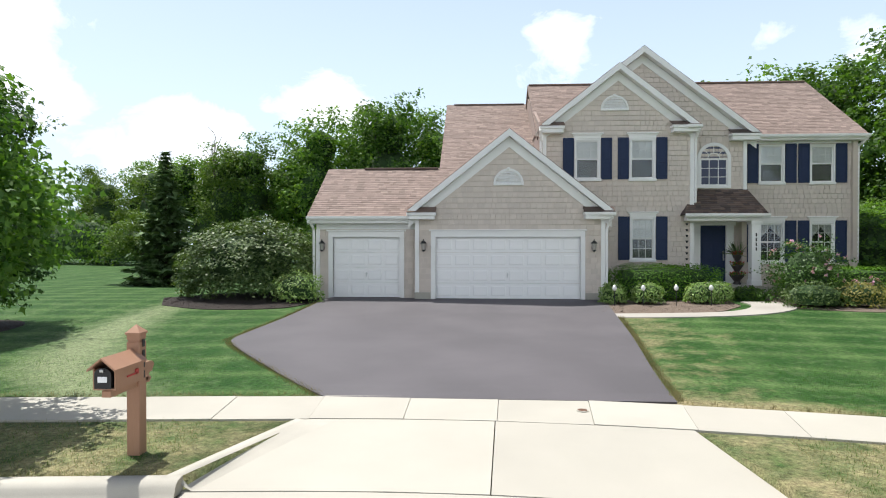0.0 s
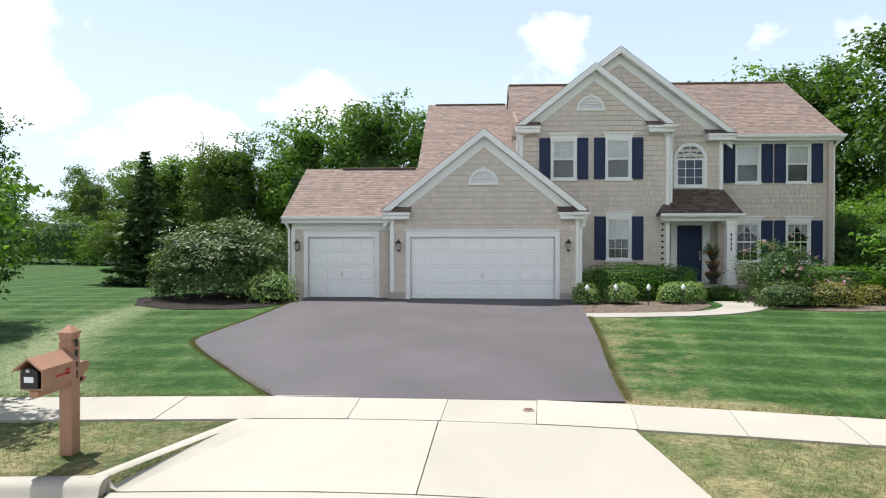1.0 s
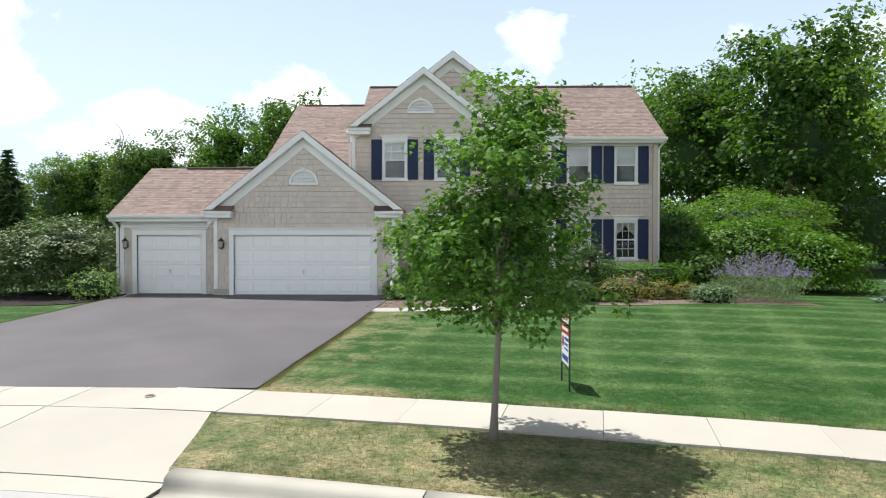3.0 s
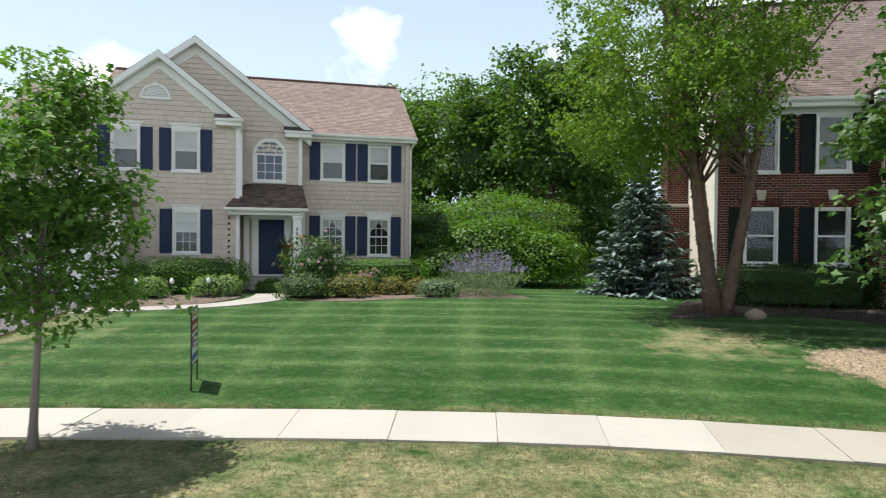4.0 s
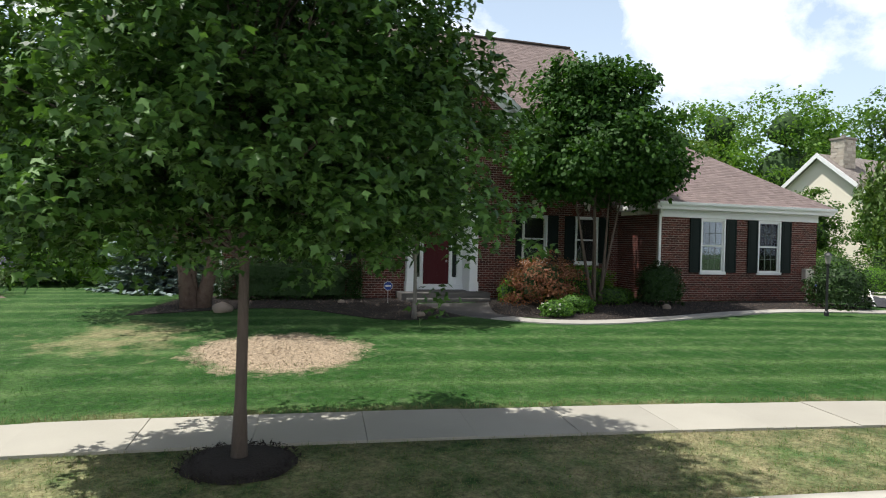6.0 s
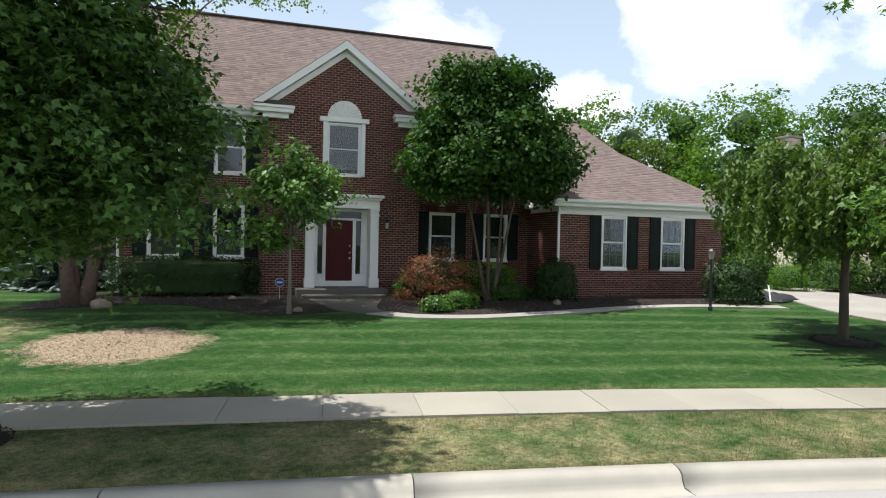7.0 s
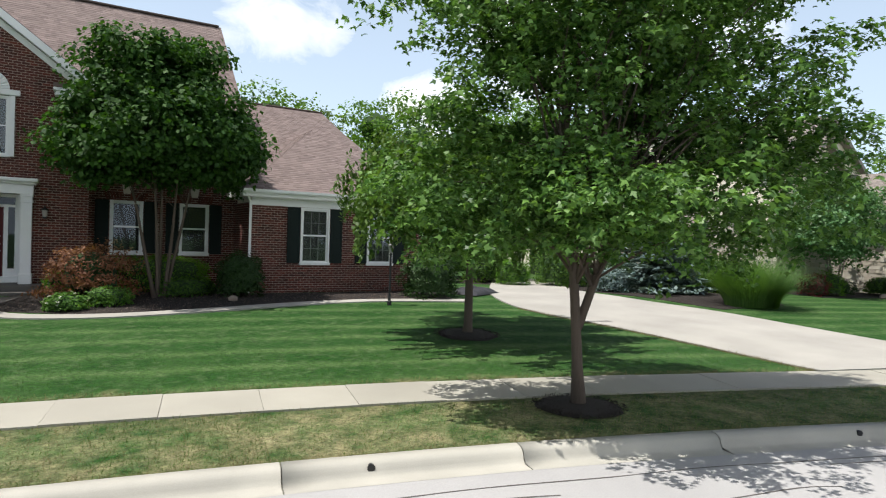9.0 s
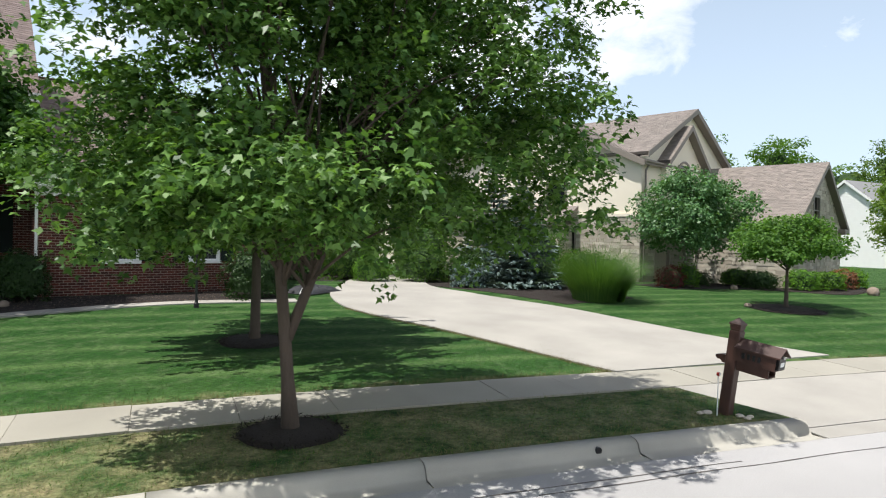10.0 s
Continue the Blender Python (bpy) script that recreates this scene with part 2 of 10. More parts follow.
REDP = mat("red_plastic", (0.45, 0.03, 0.025), 0.4, 0.08, 4, 60, 0.05)
BOULDER = mat("tan_fieldstone", (0.27, 0.21, 0.165), 0.9, 0.2, 4, 40, 0.7, depth=0.02)

L_MAPLE = leaf_mat("maple_leaf", (0.033, 0.092, 0.018), (0.165, 0.295, 0.072), 0.29, 0.44)
L_MAPLE2 = leaf_mat("maple_leaf_dark", (0.018, 0.055, 0.010), (0.098, 0.195, 0.042), 0.23, 0.48)
L_MAPLE3 = leaf_mat("maple_leaf_light", (0.044, 0.118, 0.020), (0.135, 0.26, 0.048), 0.38, 0.6)
L_BIRCH = leaf_mat("birch_leaf", (0.075, 0.155, 0.025), (0.19, 0.30, 0.05), 0.42, 0.6)
L_MAGNOLIA = leaf_mat("magnolia_leaf", (0.018, 0.058, 0.010), (0.055, 0.132, 0.018), 0.28, 0.65)
L_STAR = leaf_mat("glossy_magnolia_leaf", (0.040, 0.115, 0.034), (0.15, 0.27, 0.115), 0.28, 0.42)
L_CHERRY = leaf_mat("cherry_leaf", (0.048, 0.108, 0.020), (0.14, 0.215, 0.055), 0.28, 0.5)
L_WOOD = leaf_mat("woodland_leaf", (0.055, 0.130, 0.022), (0.15, 0.265, 0.052), 0.46, 0.6)
L_WOODPALE = leaf_mat("pale_woodland_leaf", (0.060, 0.115, 0.019), (0.12, 0.19, 0.032), 0.34, 0.6)
L_WOODDARK = leaf_mat("dark_woodland_leaf", (0.038, 0.092, 0.018), (0.100, 0.190, 0.035), 0.42, 0.6)
L_SPRUCE = leaf_mat("blue_spruce_needle", (0.060, 0.105, 0.095), (0.21, 0.275, 0.26), 0.1, 0.6)
L_CONIFER = leaf_mat("green_conifer_needle", (0.060, 0.115, 0.042), (0.12, 0.19, 0.07), 0.1, 0.7)
L_VIB = leaf_mat("viburnum_leaf", (0.040, 0.082, 0.020), (0.135, 0.195, 0.065), 0.22, 0.5)
L_BOX = leaf_mat("hedge_leaf", (0.055, 0.150, 0.014), (0.15, 0.310, 0.030), 0.34, 0.6)
L_BOXDARK = leaf_mat("dark_hedge_leaf", (0.014, 0.038, 0.009), (0.03, 0.07, 0.012), 0.2, 0.5)
L_BRIGHT = leaf_mat("bright_shrub_leaf", (0.055, 0.14, 0.012), (0.12, 0.24, 0.022), 0.4, 0.5)
L_REDMAPLE = leaf_mat("bronze_maple_leaf", (0.15, 0.060, 0.032), (0.29, 0.135, 0.075), 0.3, 0.6)
L_BARBERRY = leaf_mat("barberry_leaf", (0.10, 0.018, 0.022), (0.19, 0.04, 0.045), 0.3, 0.5)
L_YELLOWTREE = leaf_mat("light_green_leaf", (0.085, 0.16, 0.02), (0.16, 0.25, 0.04), 0.4, 0.5)
L_HYD = leaf_mat("pale_green_hydrangea", (0.10, 0.21, 0.04), (0.36, 0.47, 0.20), 0.3, 0.6)
L_SAGE = leaf_mat("silver_sage_leaf", (0.12, 0.19, 0.10), (0.25, 0.33, 0.20), 0.25, 0.7)
L_LAV = leaf_mat("lavender_flower", (0.22, 0.17, 0.42), (0.36, 0.29, 0.58), 0.25, 0.7)
L_PINK = leaf_mat("pink_flower", (0.52, 0.24, 0.40), (0.66, 0.42, 0.58), 0.3, 0.6)
L_RED = leaf_mat("red_flower", (0.35, 0.02, 0.03), (0.5, 0.05, 0.08), 0.3, 0.6)
L_WHITE = leaf_mat("white_flower", (0.6, 0.6, 0.52), (0.75, 0.74, 0.68), 0.2, 0.6)
L_YELLOWG = leaf_mat("yellow_green_leaf", (0.15, 0.16, 0.04), (0.30, 0.27, 0.09), 0.3, 0.6)
L_ORNGRASS = leaf_mat("ornamental_grass_blade", (0.060, 0.135, 0.030), (0.12, 0.22, 0.05), 0.3, 0.6)
L_LAWN = leaf_mat("lawn_blade", (0.040, 0.105, 0.012), (0.085, 0.165, 0.022), 0.25, 0.7)
L_DRY = leaf_mat("dry_grass_blade", (0.15, 0.135, 0.062), (0.27, 0.225, 0.12), 0.2, 0.8)


def lawn_mat():
    """Mown lawn: mowing stripes two ways, straw-coloured patches by the street."""
    m = bpy.data.materials.new("mown_lawn")
    m.use_nodes = True
    n, l = m.node_tree.nodes, m.node_tree.links
    p = n["Principled BSDF"]
    p.inputs["Roughness"].default_value = 0.9
    p.inputs["Specular IOR Level"].default_value = 0.2
    pos = n.new("ShaderNodeNewGeometry").outputs["Position"]

    def tex(scale, detail=5, vec=pos):
        t = n.new("ShaderNodeTexNoise")
        t.inputs["Scale"].default_value, t.inputs["Detail"].default_value = scale, detail
        l.new(vec, t.inputs["Vector"])
        return t.outputs[0]

    def m_(op, a, b=0.0, c=0.0, clamp=False):
        q = n.new("ShaderNodeMath")
        q.operation, q.use_clamp = op, clamp
        for k, v in enumerate((a, b, c)):
            if isinstance(v, (int, float)):
                q.inputs[k].default_value = v
            else:
                l.new(v, q.inputs[k])
        return q.outputs[0]

    worn = m_("MULTIPLY_ADD", tex(0.35), 2.2, -0.55, clamp=True)
    sx = n.new("ShaderNodeSeparateXYZ")
    l.new(pos, sx.inputs[0])
    def lanes(name, width, wander):
        a_ = n.new("ShaderNodeAttribute")
        a_.attribute_name = name
        ph = m_("ADD", m_("MULTIPLY", a_.outputs["Fac"], 6.2832 / width), m_("MULTIPLY", m_("SUBTRACT", tex(0.5), 0.5), wander))
        return m_("MULTIPLY_ADD", m_("SINE", ph), 0.5, 0.5)

    st = m_("MULTIPLY", m_("ADD", m_("MULTIPLY", m_("POWER", lanes("across", 1.25, 3.0), 3.0), 0.8), m_("MULTIPLY", m_("MULTIPLY", m_("POWER", lanes("alongside", 1.9, 2.5), 6.0), 0.45), m_("MULTIPLY_ADD", sx.outputs[0], -0.125, 3.0, clamp=True))), m_("MULTIPLY_ADD", worn, 0.8, 0.25))
    at = n.new("ShaderNodeAttribute")
    at.attribute_name = "dry"
    dry = m_("ADD", at.outputs["Fac"], m_("MULTIPLY", m_("SUBTRACT", tex(0.55), 0.5), 0.7))
    dry = m_("ADD", dry, m_("ADD", m_("MULTIPLY", m_("SUBTRACT", tex(2.2), 0.5), 0.9), m_("MULTIPLY", m_("SUBTRACT", tex(9.0), 0.5), 0.4)))
    dry = m_("MULTIPLY", m_("SUBTRACT", dry, 0.34), 1.7, clamp=True)
    g = n.new("ShaderNodeMixRGB")
    g.inputs[1].default_value, g.inputs[2].default_value = (0.016, 0.063, 0.008, 1), (0.080, 0.145, 0.042, 1)
    l.new(m_("ADD", m_("MULTIPLY", st, 0.95), m_("MULTIPLY", m_("SUBTRACT", tex(0.8), 0.4), 0.8), clamp=True), g.inputs[0])
    d = n.new("ShaderNodeMixRGB")
    l.new(dry, d.inputs[0])
    l.new(g.outputs[0], d.inputs[1])
    d.inputs[2].default_value = (0.29, 0.25, 0.135, 1)
    # the pale lane where the mower turns
    pa = n.new("ShaderNodeAttribute")
    pa.attribute_name = "pale"
    pm = n.new("ShaderNodeMixRGB")
    l.new(m_("MULTIPLY", m_("ADD", pa.outputs["Fac"], m_("MULTIPLY", m_("SUBTRACT", tex(4.0), 0.5), 1.0)), 1.1, clamp=True), pm.inputs[0])
    l.new(d.outputs[0], pm.inputs[1])
    pm.inputs[2].default_value = (0.185, 0.225, 0.115, 1)
    d = pm
    # a worn oval of wood chips where a tree once stood, its edge ragged
    v1, v2, v3 = n.new("ShaderNodeVectorMath"), n.new("ShaderNodeVectorMath"), n.new("ShaderNodeVectorMath")
    v1.operation, v2.operation, v3.operation = "SUBTRACT", "MULTIPLY", "LENGTH"
    l.new(pos, v1.inputs[0])
    v1.inputs[1].default_value, v2.inputs[1].default_value = (21.95, -13.4, 0.0), (1 / 2.0, 1 / 1.95, 0.0)
    l.new(v1.outputs[0], v2.inputs[0])
    l.new(v2.outputs[0], v3.inputs[0])
    ragged = m_("ADD", m_("MULTIPLY", m_("SUBTRACT", tex(1.6), 0.5), 0.7), m_("MULTIPLY", m_("SUBTRACT", tex(9.0), 0.5), 0.5))
    bare = m_("MULTIPLY", m_("ADD", m_("SUBTRACT", 0.95, v3.outputs["Value"]), ragged), 4.0, clamp=True)
    cb = n.new("ShaderNodeMixRGB")
    l.new(bare, cb.inputs[0])
    l.new(d.outputs[0], cb.inputs[1])
    cb.inputs[2].default_value = (0.34, 0.265, 0.18, 1)
    d = cb
    fine = tex(38.0, 6)
    sc = n.new("ShaderNodeVectorMath")
    sc.operation = "SCALE"
    l.new(d.outputs[0], sc.inputs[0])
    l.new(m_("MAXIMUM", m_("ADD", m_("MULTIPLY_ADD", fine, 1.7, 0.18), m_("MULTIPLY", m_("SUBTRACT", tex(13.0), 0.5), 1.7)), 0.3), sc.inputs["Scale"])
    l.new(sc.outputs[0], p.inputs["Base Color"])
    bp = n.new("ShaderNodeBump")
    bp.inputs["Strength"].default_value, bp.inputs["Distance"].default_value = 0.9, 0.04
    l.new(fine, bp.inputs["Height"])
    l.new(bp.outputs[0], p.inputs["Normal"])
    return m


LAWN = lawn_mat()


# ---------------- building helpers ----------------
class Shape:
    """Vertices and faces in the frame of a thing, made of boxes, prisms, tubes and turned forms."""

    def __init__(self):
        self.v, self.f = [], []

    def add(self, verts, faces):
        k = len(self.v)
        self.v += [tuple(p) for p in verts]
        self.f += [tuple(i + k for i in f) for f in faces]
        return self

    def box(self, x0, x1, y0, y1, z0, z1, bevel=0.0):
        if bevel:
            b = bevel
            ring = [(x0 + b, y0), (x1 - b, y0), (x1, y0 + b), (x1, y1 - b), (x1 - b, y1), (x0 + b, y1), (x0, y1 - b), (x0, y0 + b)]
            inn = [(x0 + b, y0 + b), (x1 - b, y0 + b), (x1 - b, y0 + b), (x1 - b, y1 - b), (x1 - b, y1 - b), (x0 + b, y1 - b), (x0 + b, y1 - b), (x0 + b, y0 + b)]
            vs = [(x, y, z0) for x, y in inn] + [(x, y, z0 + b) for x, y in ring] + [(x, y, z1 - b) for x, y in ring] + [(x, y, z1) for x, y in inn]
            fs = [(7, 5, 3, 1), (24, 26, 28, 30)]
            for r in range(3):
                for i in range(8):
                    j = (i + 1) % 8
                    fs.append((r * 8 + i, r * 8 + j, r * 8 + 8 + j, r * 8 + 8 + i))
            return self.add(vs, fs)
        vs = [(x0, y0, z0), (x1, y0, z0), (x1, y1, z0), (x0, y1, z0), (x0, y0, z1), (x1, y0, z1), (x1, y1, z1), (x0, y1, z1)]
        return self.add(vs, [(0, 3, 2, 1), (4, 5, 6, 7), (0, 1, 5, 4), (1, 2, 6, 5), (2, 3, 7, 6), (3, 0, 4, 7)])

    def slab(self, pts, off):
        """A flat polygon given thickness by the vector off."""
        n = len(pts)
        o = Vector(off)
        vs = [tuple(p) for p in pts] + [tuple(Vector(p) + o) for p in pts]
        fs = [tuple(range(n)), tuple(reversed(range(n, 2 * n)))]
        fs += [(i, n + i, n + (i + 1) % n, (i + 1) % n) for i in range(n)]
        return self.add(vs, fs)

    def beam(self, a, b, w, h, up=(0, 0, 1)):
        """A bar of section w x h from a to b."""
        a, b = Vector(a), Vector(b)
        d = (b - a).normalized()
        s = d.cross(Vector(up)).normalized() * w / 2
        u = s.cross(d).normalized() * h / 2
        return self.add([a - s - u, a + s - u, a + s + u, a - s + u, b - s - u, b + s - u, b + s + u, b - s + u],
                        [(0, 3, 2, 1), (4, 5, 6, 7), (0, 1, 5, 4), (1, 2, 6, 5), (2, 3, 7, 6), (3, 0, 4, 7)])

    def tube(self, pts, radii, sides=8, caps=True):
        pts = [Vector(p) for p in pts]
        k = len(self.v)
        ref = Vector((0.3, 1, 0.1)).normalized()
        for i, p in enumerate(pts):
            d = (pts[min(i + 1, len(pts) - 1)] - pts[max(i - 1, 0)]).normalized()
            s = d.cross(ref)
            s = s.normalized() if s.length > 1e-4 else d.orthogonal().normalized()
            t = s.cross(d)
            for q in range(sides):
                a = 2 * math.pi * q / sides
                self.v.append(tuple(p + (s * math.cos(a) + t * math.sin(a)) * radii[i]))
        for i in range(len(pts) - 1):
            for q in range(sides):
                a, b = k + i * sides + q, k + i * sides + (q + 1) % sides
                self.f.append((a, b, b + sides, a + sides))
        if caps:
            self.f.append(tuple(k + q for q in reversed(range(sides))))
            self.f.append(tuple(k + (len(pts) - 1) * sides + q for q in range(sides)))
        return self

    def turned(self, x, y, prof, sides=16):
        """A form turned about the upright axis at (x, y): prof is (radius, z)."""
        return self.tube([(x, y, z) for r, z in prof], [max(r, 0.001) for r, z in prof], sides)


FRAME = [Matrix.Identity(4)]


def thing(name, base, label="", category="", group="", kind=""):
    """An Empty at the base of a thing, in the current frame."""
    e = new(name)
    e.empty_display_size = 0.2
    e.matrix_basis = FRAME[0] @ Matrix.Translation(base)
    return tagged(e, label, category, group, kind)


def origin_of(ob):
    m = ob.matrix_basis.copy()
    while ob.parent:
        ob = ob.parent
        m = ob.matrix_basis @ m
    return m


def part(name, shape, material, parent=None, label="", smooth=False, weld=False):
    """One mesh object from a Shape (vertices in the current frame), under parent or at top level."""
    if weld:
        ids, vs, to = {}, [], []
        for p in shape.v:
            k = tuple(round(c, 4) for c in p)
            if k not in ids:
                ids[k] = len(vs)
                vs.append(p)
            to.append(ids[k])
        shape.v, shape.f = vs, [tuple(to[i] for i in f) for f in shape.f]
    me = bpy.data.meshes.new(name)
    if parent is not None:
        inv = origin_of(parent).inverted() @ FRAME[0]
    else:
        inv = FRAME[0]
    me.from_pydata([tuple(inv @ Vector(p)) for p in shape.v], [], shape.f)
    me.materials.append(material)
    me.update()
    if smooth:
        me.polygons.foreach_set("use_smooth", [True] * len(me.polygons))
    ob = new(name, me)
    if parent is not None:
        ob.parent = parent
    return tagged(ob, label)


def clip_poly(poly, a, b):
    """Keeps the part of a 2D polygon on the left of the line a -> b."""
    out = []
    ex, ey = b[0] - a[0], b[1] - a[1]

    def side(p):
        return ex * (p[1] - a[1]) - ey * (p[0] - a[0])

    for i, p in enumerate(poly):
        q = poly[(i + 1) % len(poly)]
        sp, sq = side(p), side(q)
        if sp >= -1e-9:
            out.append(p)
        if (sp > 1e-9 and sq < -1e-9) or (sp < -1e-9 and sq > 1e-9):
            t = sp / (sp - sq)
            out.append((p[0] + (q[0] - p[0]) * t, p[1] + (q[1] - p[1]) * t))
    return out


def area2(poly):
    return 0.5 * sum(poly[i][0] * poly[(i + 1) % len(poly)][1] - poly[(i + 1) % len(poly)][0] * poly[i][1] for i in range(len(poly)))


def rect_minus(r, holes):
    rects = [r]
    for hx0, hx1, hy0, hy1 in holes:
        nxt = []
        for x0, x1, y0, y1 in rects:
            if hx0 >= x1 or hx1 <= x0 or hy0 >= y1 or hy1 <= y0:
                nxt.append((x0, x1, y0, y1))
                continue
            if hx0 > x0:
                nxt.append((x0, hx0, y0, y1))
            if hx1 < x1:
                nxt.append((hx1, x1, y0, y1))
            a, b = max(x0, hx0), min(x1, hx1)
            if hy0 > y0:
                nxt.append((a, b, y0, hy0))
            if hy1 < y1:
                nxt.append((a, b, hy1, y1))
        rects = nxt
    return rects


def pieces(rng, outline, holes, w, h, gap, wvar=0.0, hvar=0.0, stagger=0.5):
    """Courses of pieces of w x h inside a convex outline (2D, anticlockwise), less rectangular holes."""
    ys, xs = [p[1] for p in outline], [p[0] for p in outline]
    out, y, row = [], min(ys), 0
    while y < max(ys):
        hh = h * (1 + rng.uniform(-hvar, hvar))
        x = min(xs) - w * ((row * stagger) % 1.0) - (rng.uniform(0, w) if wvar else 0)
        while x < max(xs):
            ww = w * (1 + rng.uniform(-wvar, wvar))
            for r in rect_minus((x + gap / 2, x + ww - gap / 2, y + gap / 2, y + hh - gap / 2), holes):
                if r[1] - r[0] < 0.02 or r[3] - r[2] < 0.012:
                    continue
                poly = [(r[0], r[2]), (r[1], r[2]), (r[1], r[3]), (r[0], r[3])]
                for i in range(len(outline)):
                    poly = clip_poly(poly, outline[i], outline[(i + 1) % len(outline)])
                    if len(poly) < 3:
                        break
                if len(poly) >= 3 and area2(poly) > 0.0006:
                    out.append(poly)
            x += ww
        y += hh
        row += 1
    return out


def sheathing(o, ux, outline, holes, thick):
    """The solid wall behind the pieces, cut through at its openings, as one closed mesh."""
    uz = Vector((0, 0, 1))
    n = ux.cross(uz)
    xs = sorted(set([p[0] for p in outline] + [v for hh in holes for v in hh[:2]]))
    zs = sorted(set([p[1] for p in outline] + [v for hh in holes for v in hh[2:]]))
    ids, pts, cells, edges = {}, [], [], {}
    for xa, xb in zip(xs[:-1], xs[1:]):
        for za, zb in zip(zs[:-1], zs[1:]):
            for r in rect_minus((xa, xb, za, zb), holes):
                poly = [(r[0], r[2]), (r[1], r[2]), (r[1], r[3]), (r[0], r[3])]
                for i in range(len(outline)):
                    poly = clip_poly(poly, outline[i], outline[(i + 1) % len(outline)])
                    if len(poly) < 3:
                        break
                if len(poly) < 3 or area2(poly) < 1e-5:
                    continue
                c = []
                for q in poly:
                    k = (round(q[0], 4), round(q[1], 4))
                    if k not in ids:
                        ids[k] = len(pts)
                        pts.append(q)
                    if ids[k] not in c:
                        c.append(ids[k])
                cells.append(c)
                for a, b in zip(c, c[1:] + c[:1]):
                    edges[(a, b)] = True
    m = len(pts)
    vs = [o + ux * x + uz * z for x, z in pts] + [o + ux * x + uz * z - n * thick for x, z in pts]
    fs = [tuple(c) for c in cells] + [tuple(m + i for i in reversed(c)) for c in cells]
    fs += [(b, a, m + a, m + b) for a, b in edges if (b, a) not in edges]
    return Shape().add(vs, fs)


def lay(rng, polys, o, ux, uy, thick, lip=0.0, jitter=0.0):
    """A Shape for each 2D piece laid on the plane (o, ux, uy): proud of it by thick, its lower edge by lip more."""
    o, ux, uy = Vector(o), Vector(ux), Vector(uy)
    n = ux.cross(uy)
    res = []
    for poly in polys:
        y0 = min(p[1] for p in poly)
        y1 = max(p[1] for p in poly)
        t = thick + rng.uniform(-jitter, jitter)
        top, bot = [], []
        for x, y in poly:
            k = t + lip * (1 - (y - y0) / max(y1 - y0, 1e-6))
            b = o + ux * x + uy * y
            top.append(b + n * k)
            bot.append(b)
        res.append((top, bot))
    return res


def pieces_objects(name, laid, material, parent, near, limit=300, rest="stuff"):
    """The pieces inside the box near (in the current frame) as objects of their own, the others joined into one part."""
    inv = origin_of(parent).inverted() @ FRAME[0]
    single, joined = [], Shape()
    for top, bot in laid:
        c = sum(top, Vector()) / len(top)
        if len(single) < limit and near and near[0] <= c.x <= near[1] and near[2] <= c.z <= near[3]:
            single.append((top, bot))
        else:
            k = len(top)
            joined.add(top + bot, [tuple(range(k))] + [(i, k + i, k + (i + 1) % k, (i + 1) % k) for i in range(k)])
    if joined.v:
        ob = part(name + "_course", joined, material, parent)
        tagged(ob, kind="stuff")
    for top, bot in single:
        k = len(top)
        c = inv @ (sum(top, Vector()) / k)
        me = bpy.data.meshes.new(name)
        me.from_pydata([tuple(inv @ p - c) for p in top + bot], [], [tuple(range(k))] + [(i, k + i, k + (i + 1) % k, (i + 1) % k) for i in range(k)])
        me.materials.append(material)
        ob = new(name, me)
        ob.parent = parent
        ob.location = c


# ---------------- the street's line and the ground ----------------
# where the pavement's inner edge runs, as a smooth curve through a few places
EDGE = [(-160, -30), (-70, -18), (-30, -13.4), (-12, -12.1), (-5, -11.75), (1.7, -11.4), (8.5, -12.55), (15.9, -14.75), (23.5, -19.05), (31, -24.2), (37.6, -30), (45, -37.2), (60, -53), (100, -98), (160, -170)]


def catmull(ps, step=0.34):
    out = []
    ps = [np.array(p, float) for p in ps]
    ps = [2 * ps[0] - ps[1]] + ps + [2 * ps[-1] - ps[-2]]
    for i in range(1, len(ps) - 2):
        n = max(2, int(np.linalg.norm(ps[i + 1] - ps[i]) / step))
        for k in range(n):
            t = k / n
            a, b, c, d = ps[i - 1], ps[i], ps[i + 1], ps[i + 2]
            out.append(0.5 * (2 * b + (c - a) * t + (2 * a - 5 * b + 4 * c - d) * t * t + (3 * b - a - 3 * c + d) * t ** 3))
    out.append(ps[-2])
    return np.array(out)


LINE = catmull(EDGE)
for _ in range(12):
    LINE[1:-1] = 0.25 * LINE[:-2] + 0.5 * LINE[1:-1] + 0.25 * LINE[2:]
TAN = np.gradient(LINE, axis=0)
TAN /= np.linalg.norm(TAN, axis=1)[:, None]
NOR = np.stack([-TAN[:, 1], TAN[:, 0]], 1)
ARC = np.concatenate([[0], np.cumsum(np.linalg.norm(np.diff(LINE, axis=0), axis=1))])
ARC -= ARC[np.argmin(np.hypot(LINE[:, 0] - 1.7, LINE[:, 1] + 11.4))]


def along(s, d):
    """The place at arc length s on the pavement's edge and d towards the houses."""
    p = np.array([np.interp(s, ARC, LINE[:, 0]), np.interp(s, ARC, LINE[:, 1])])
    n = np.array([np.interp(s, ARC, NOR[:, 0]), np.interp(s, ARC, NOR[:, 1])])
    n /= np.linalg.norm(n)
    return p + n * d


def sd_of(x, y):
    k = int(np.argmin((LINE[:, 0] - x) ** 2 + (LINE[:, 1] - y) ** 2))
    v = np.array([x, y]) - LINE[k]
    return ARC[k] + float(v @ TAN[k]), float(v @ NOR[k])


WALK_Z, STREET_Z = -0.50, -0.66


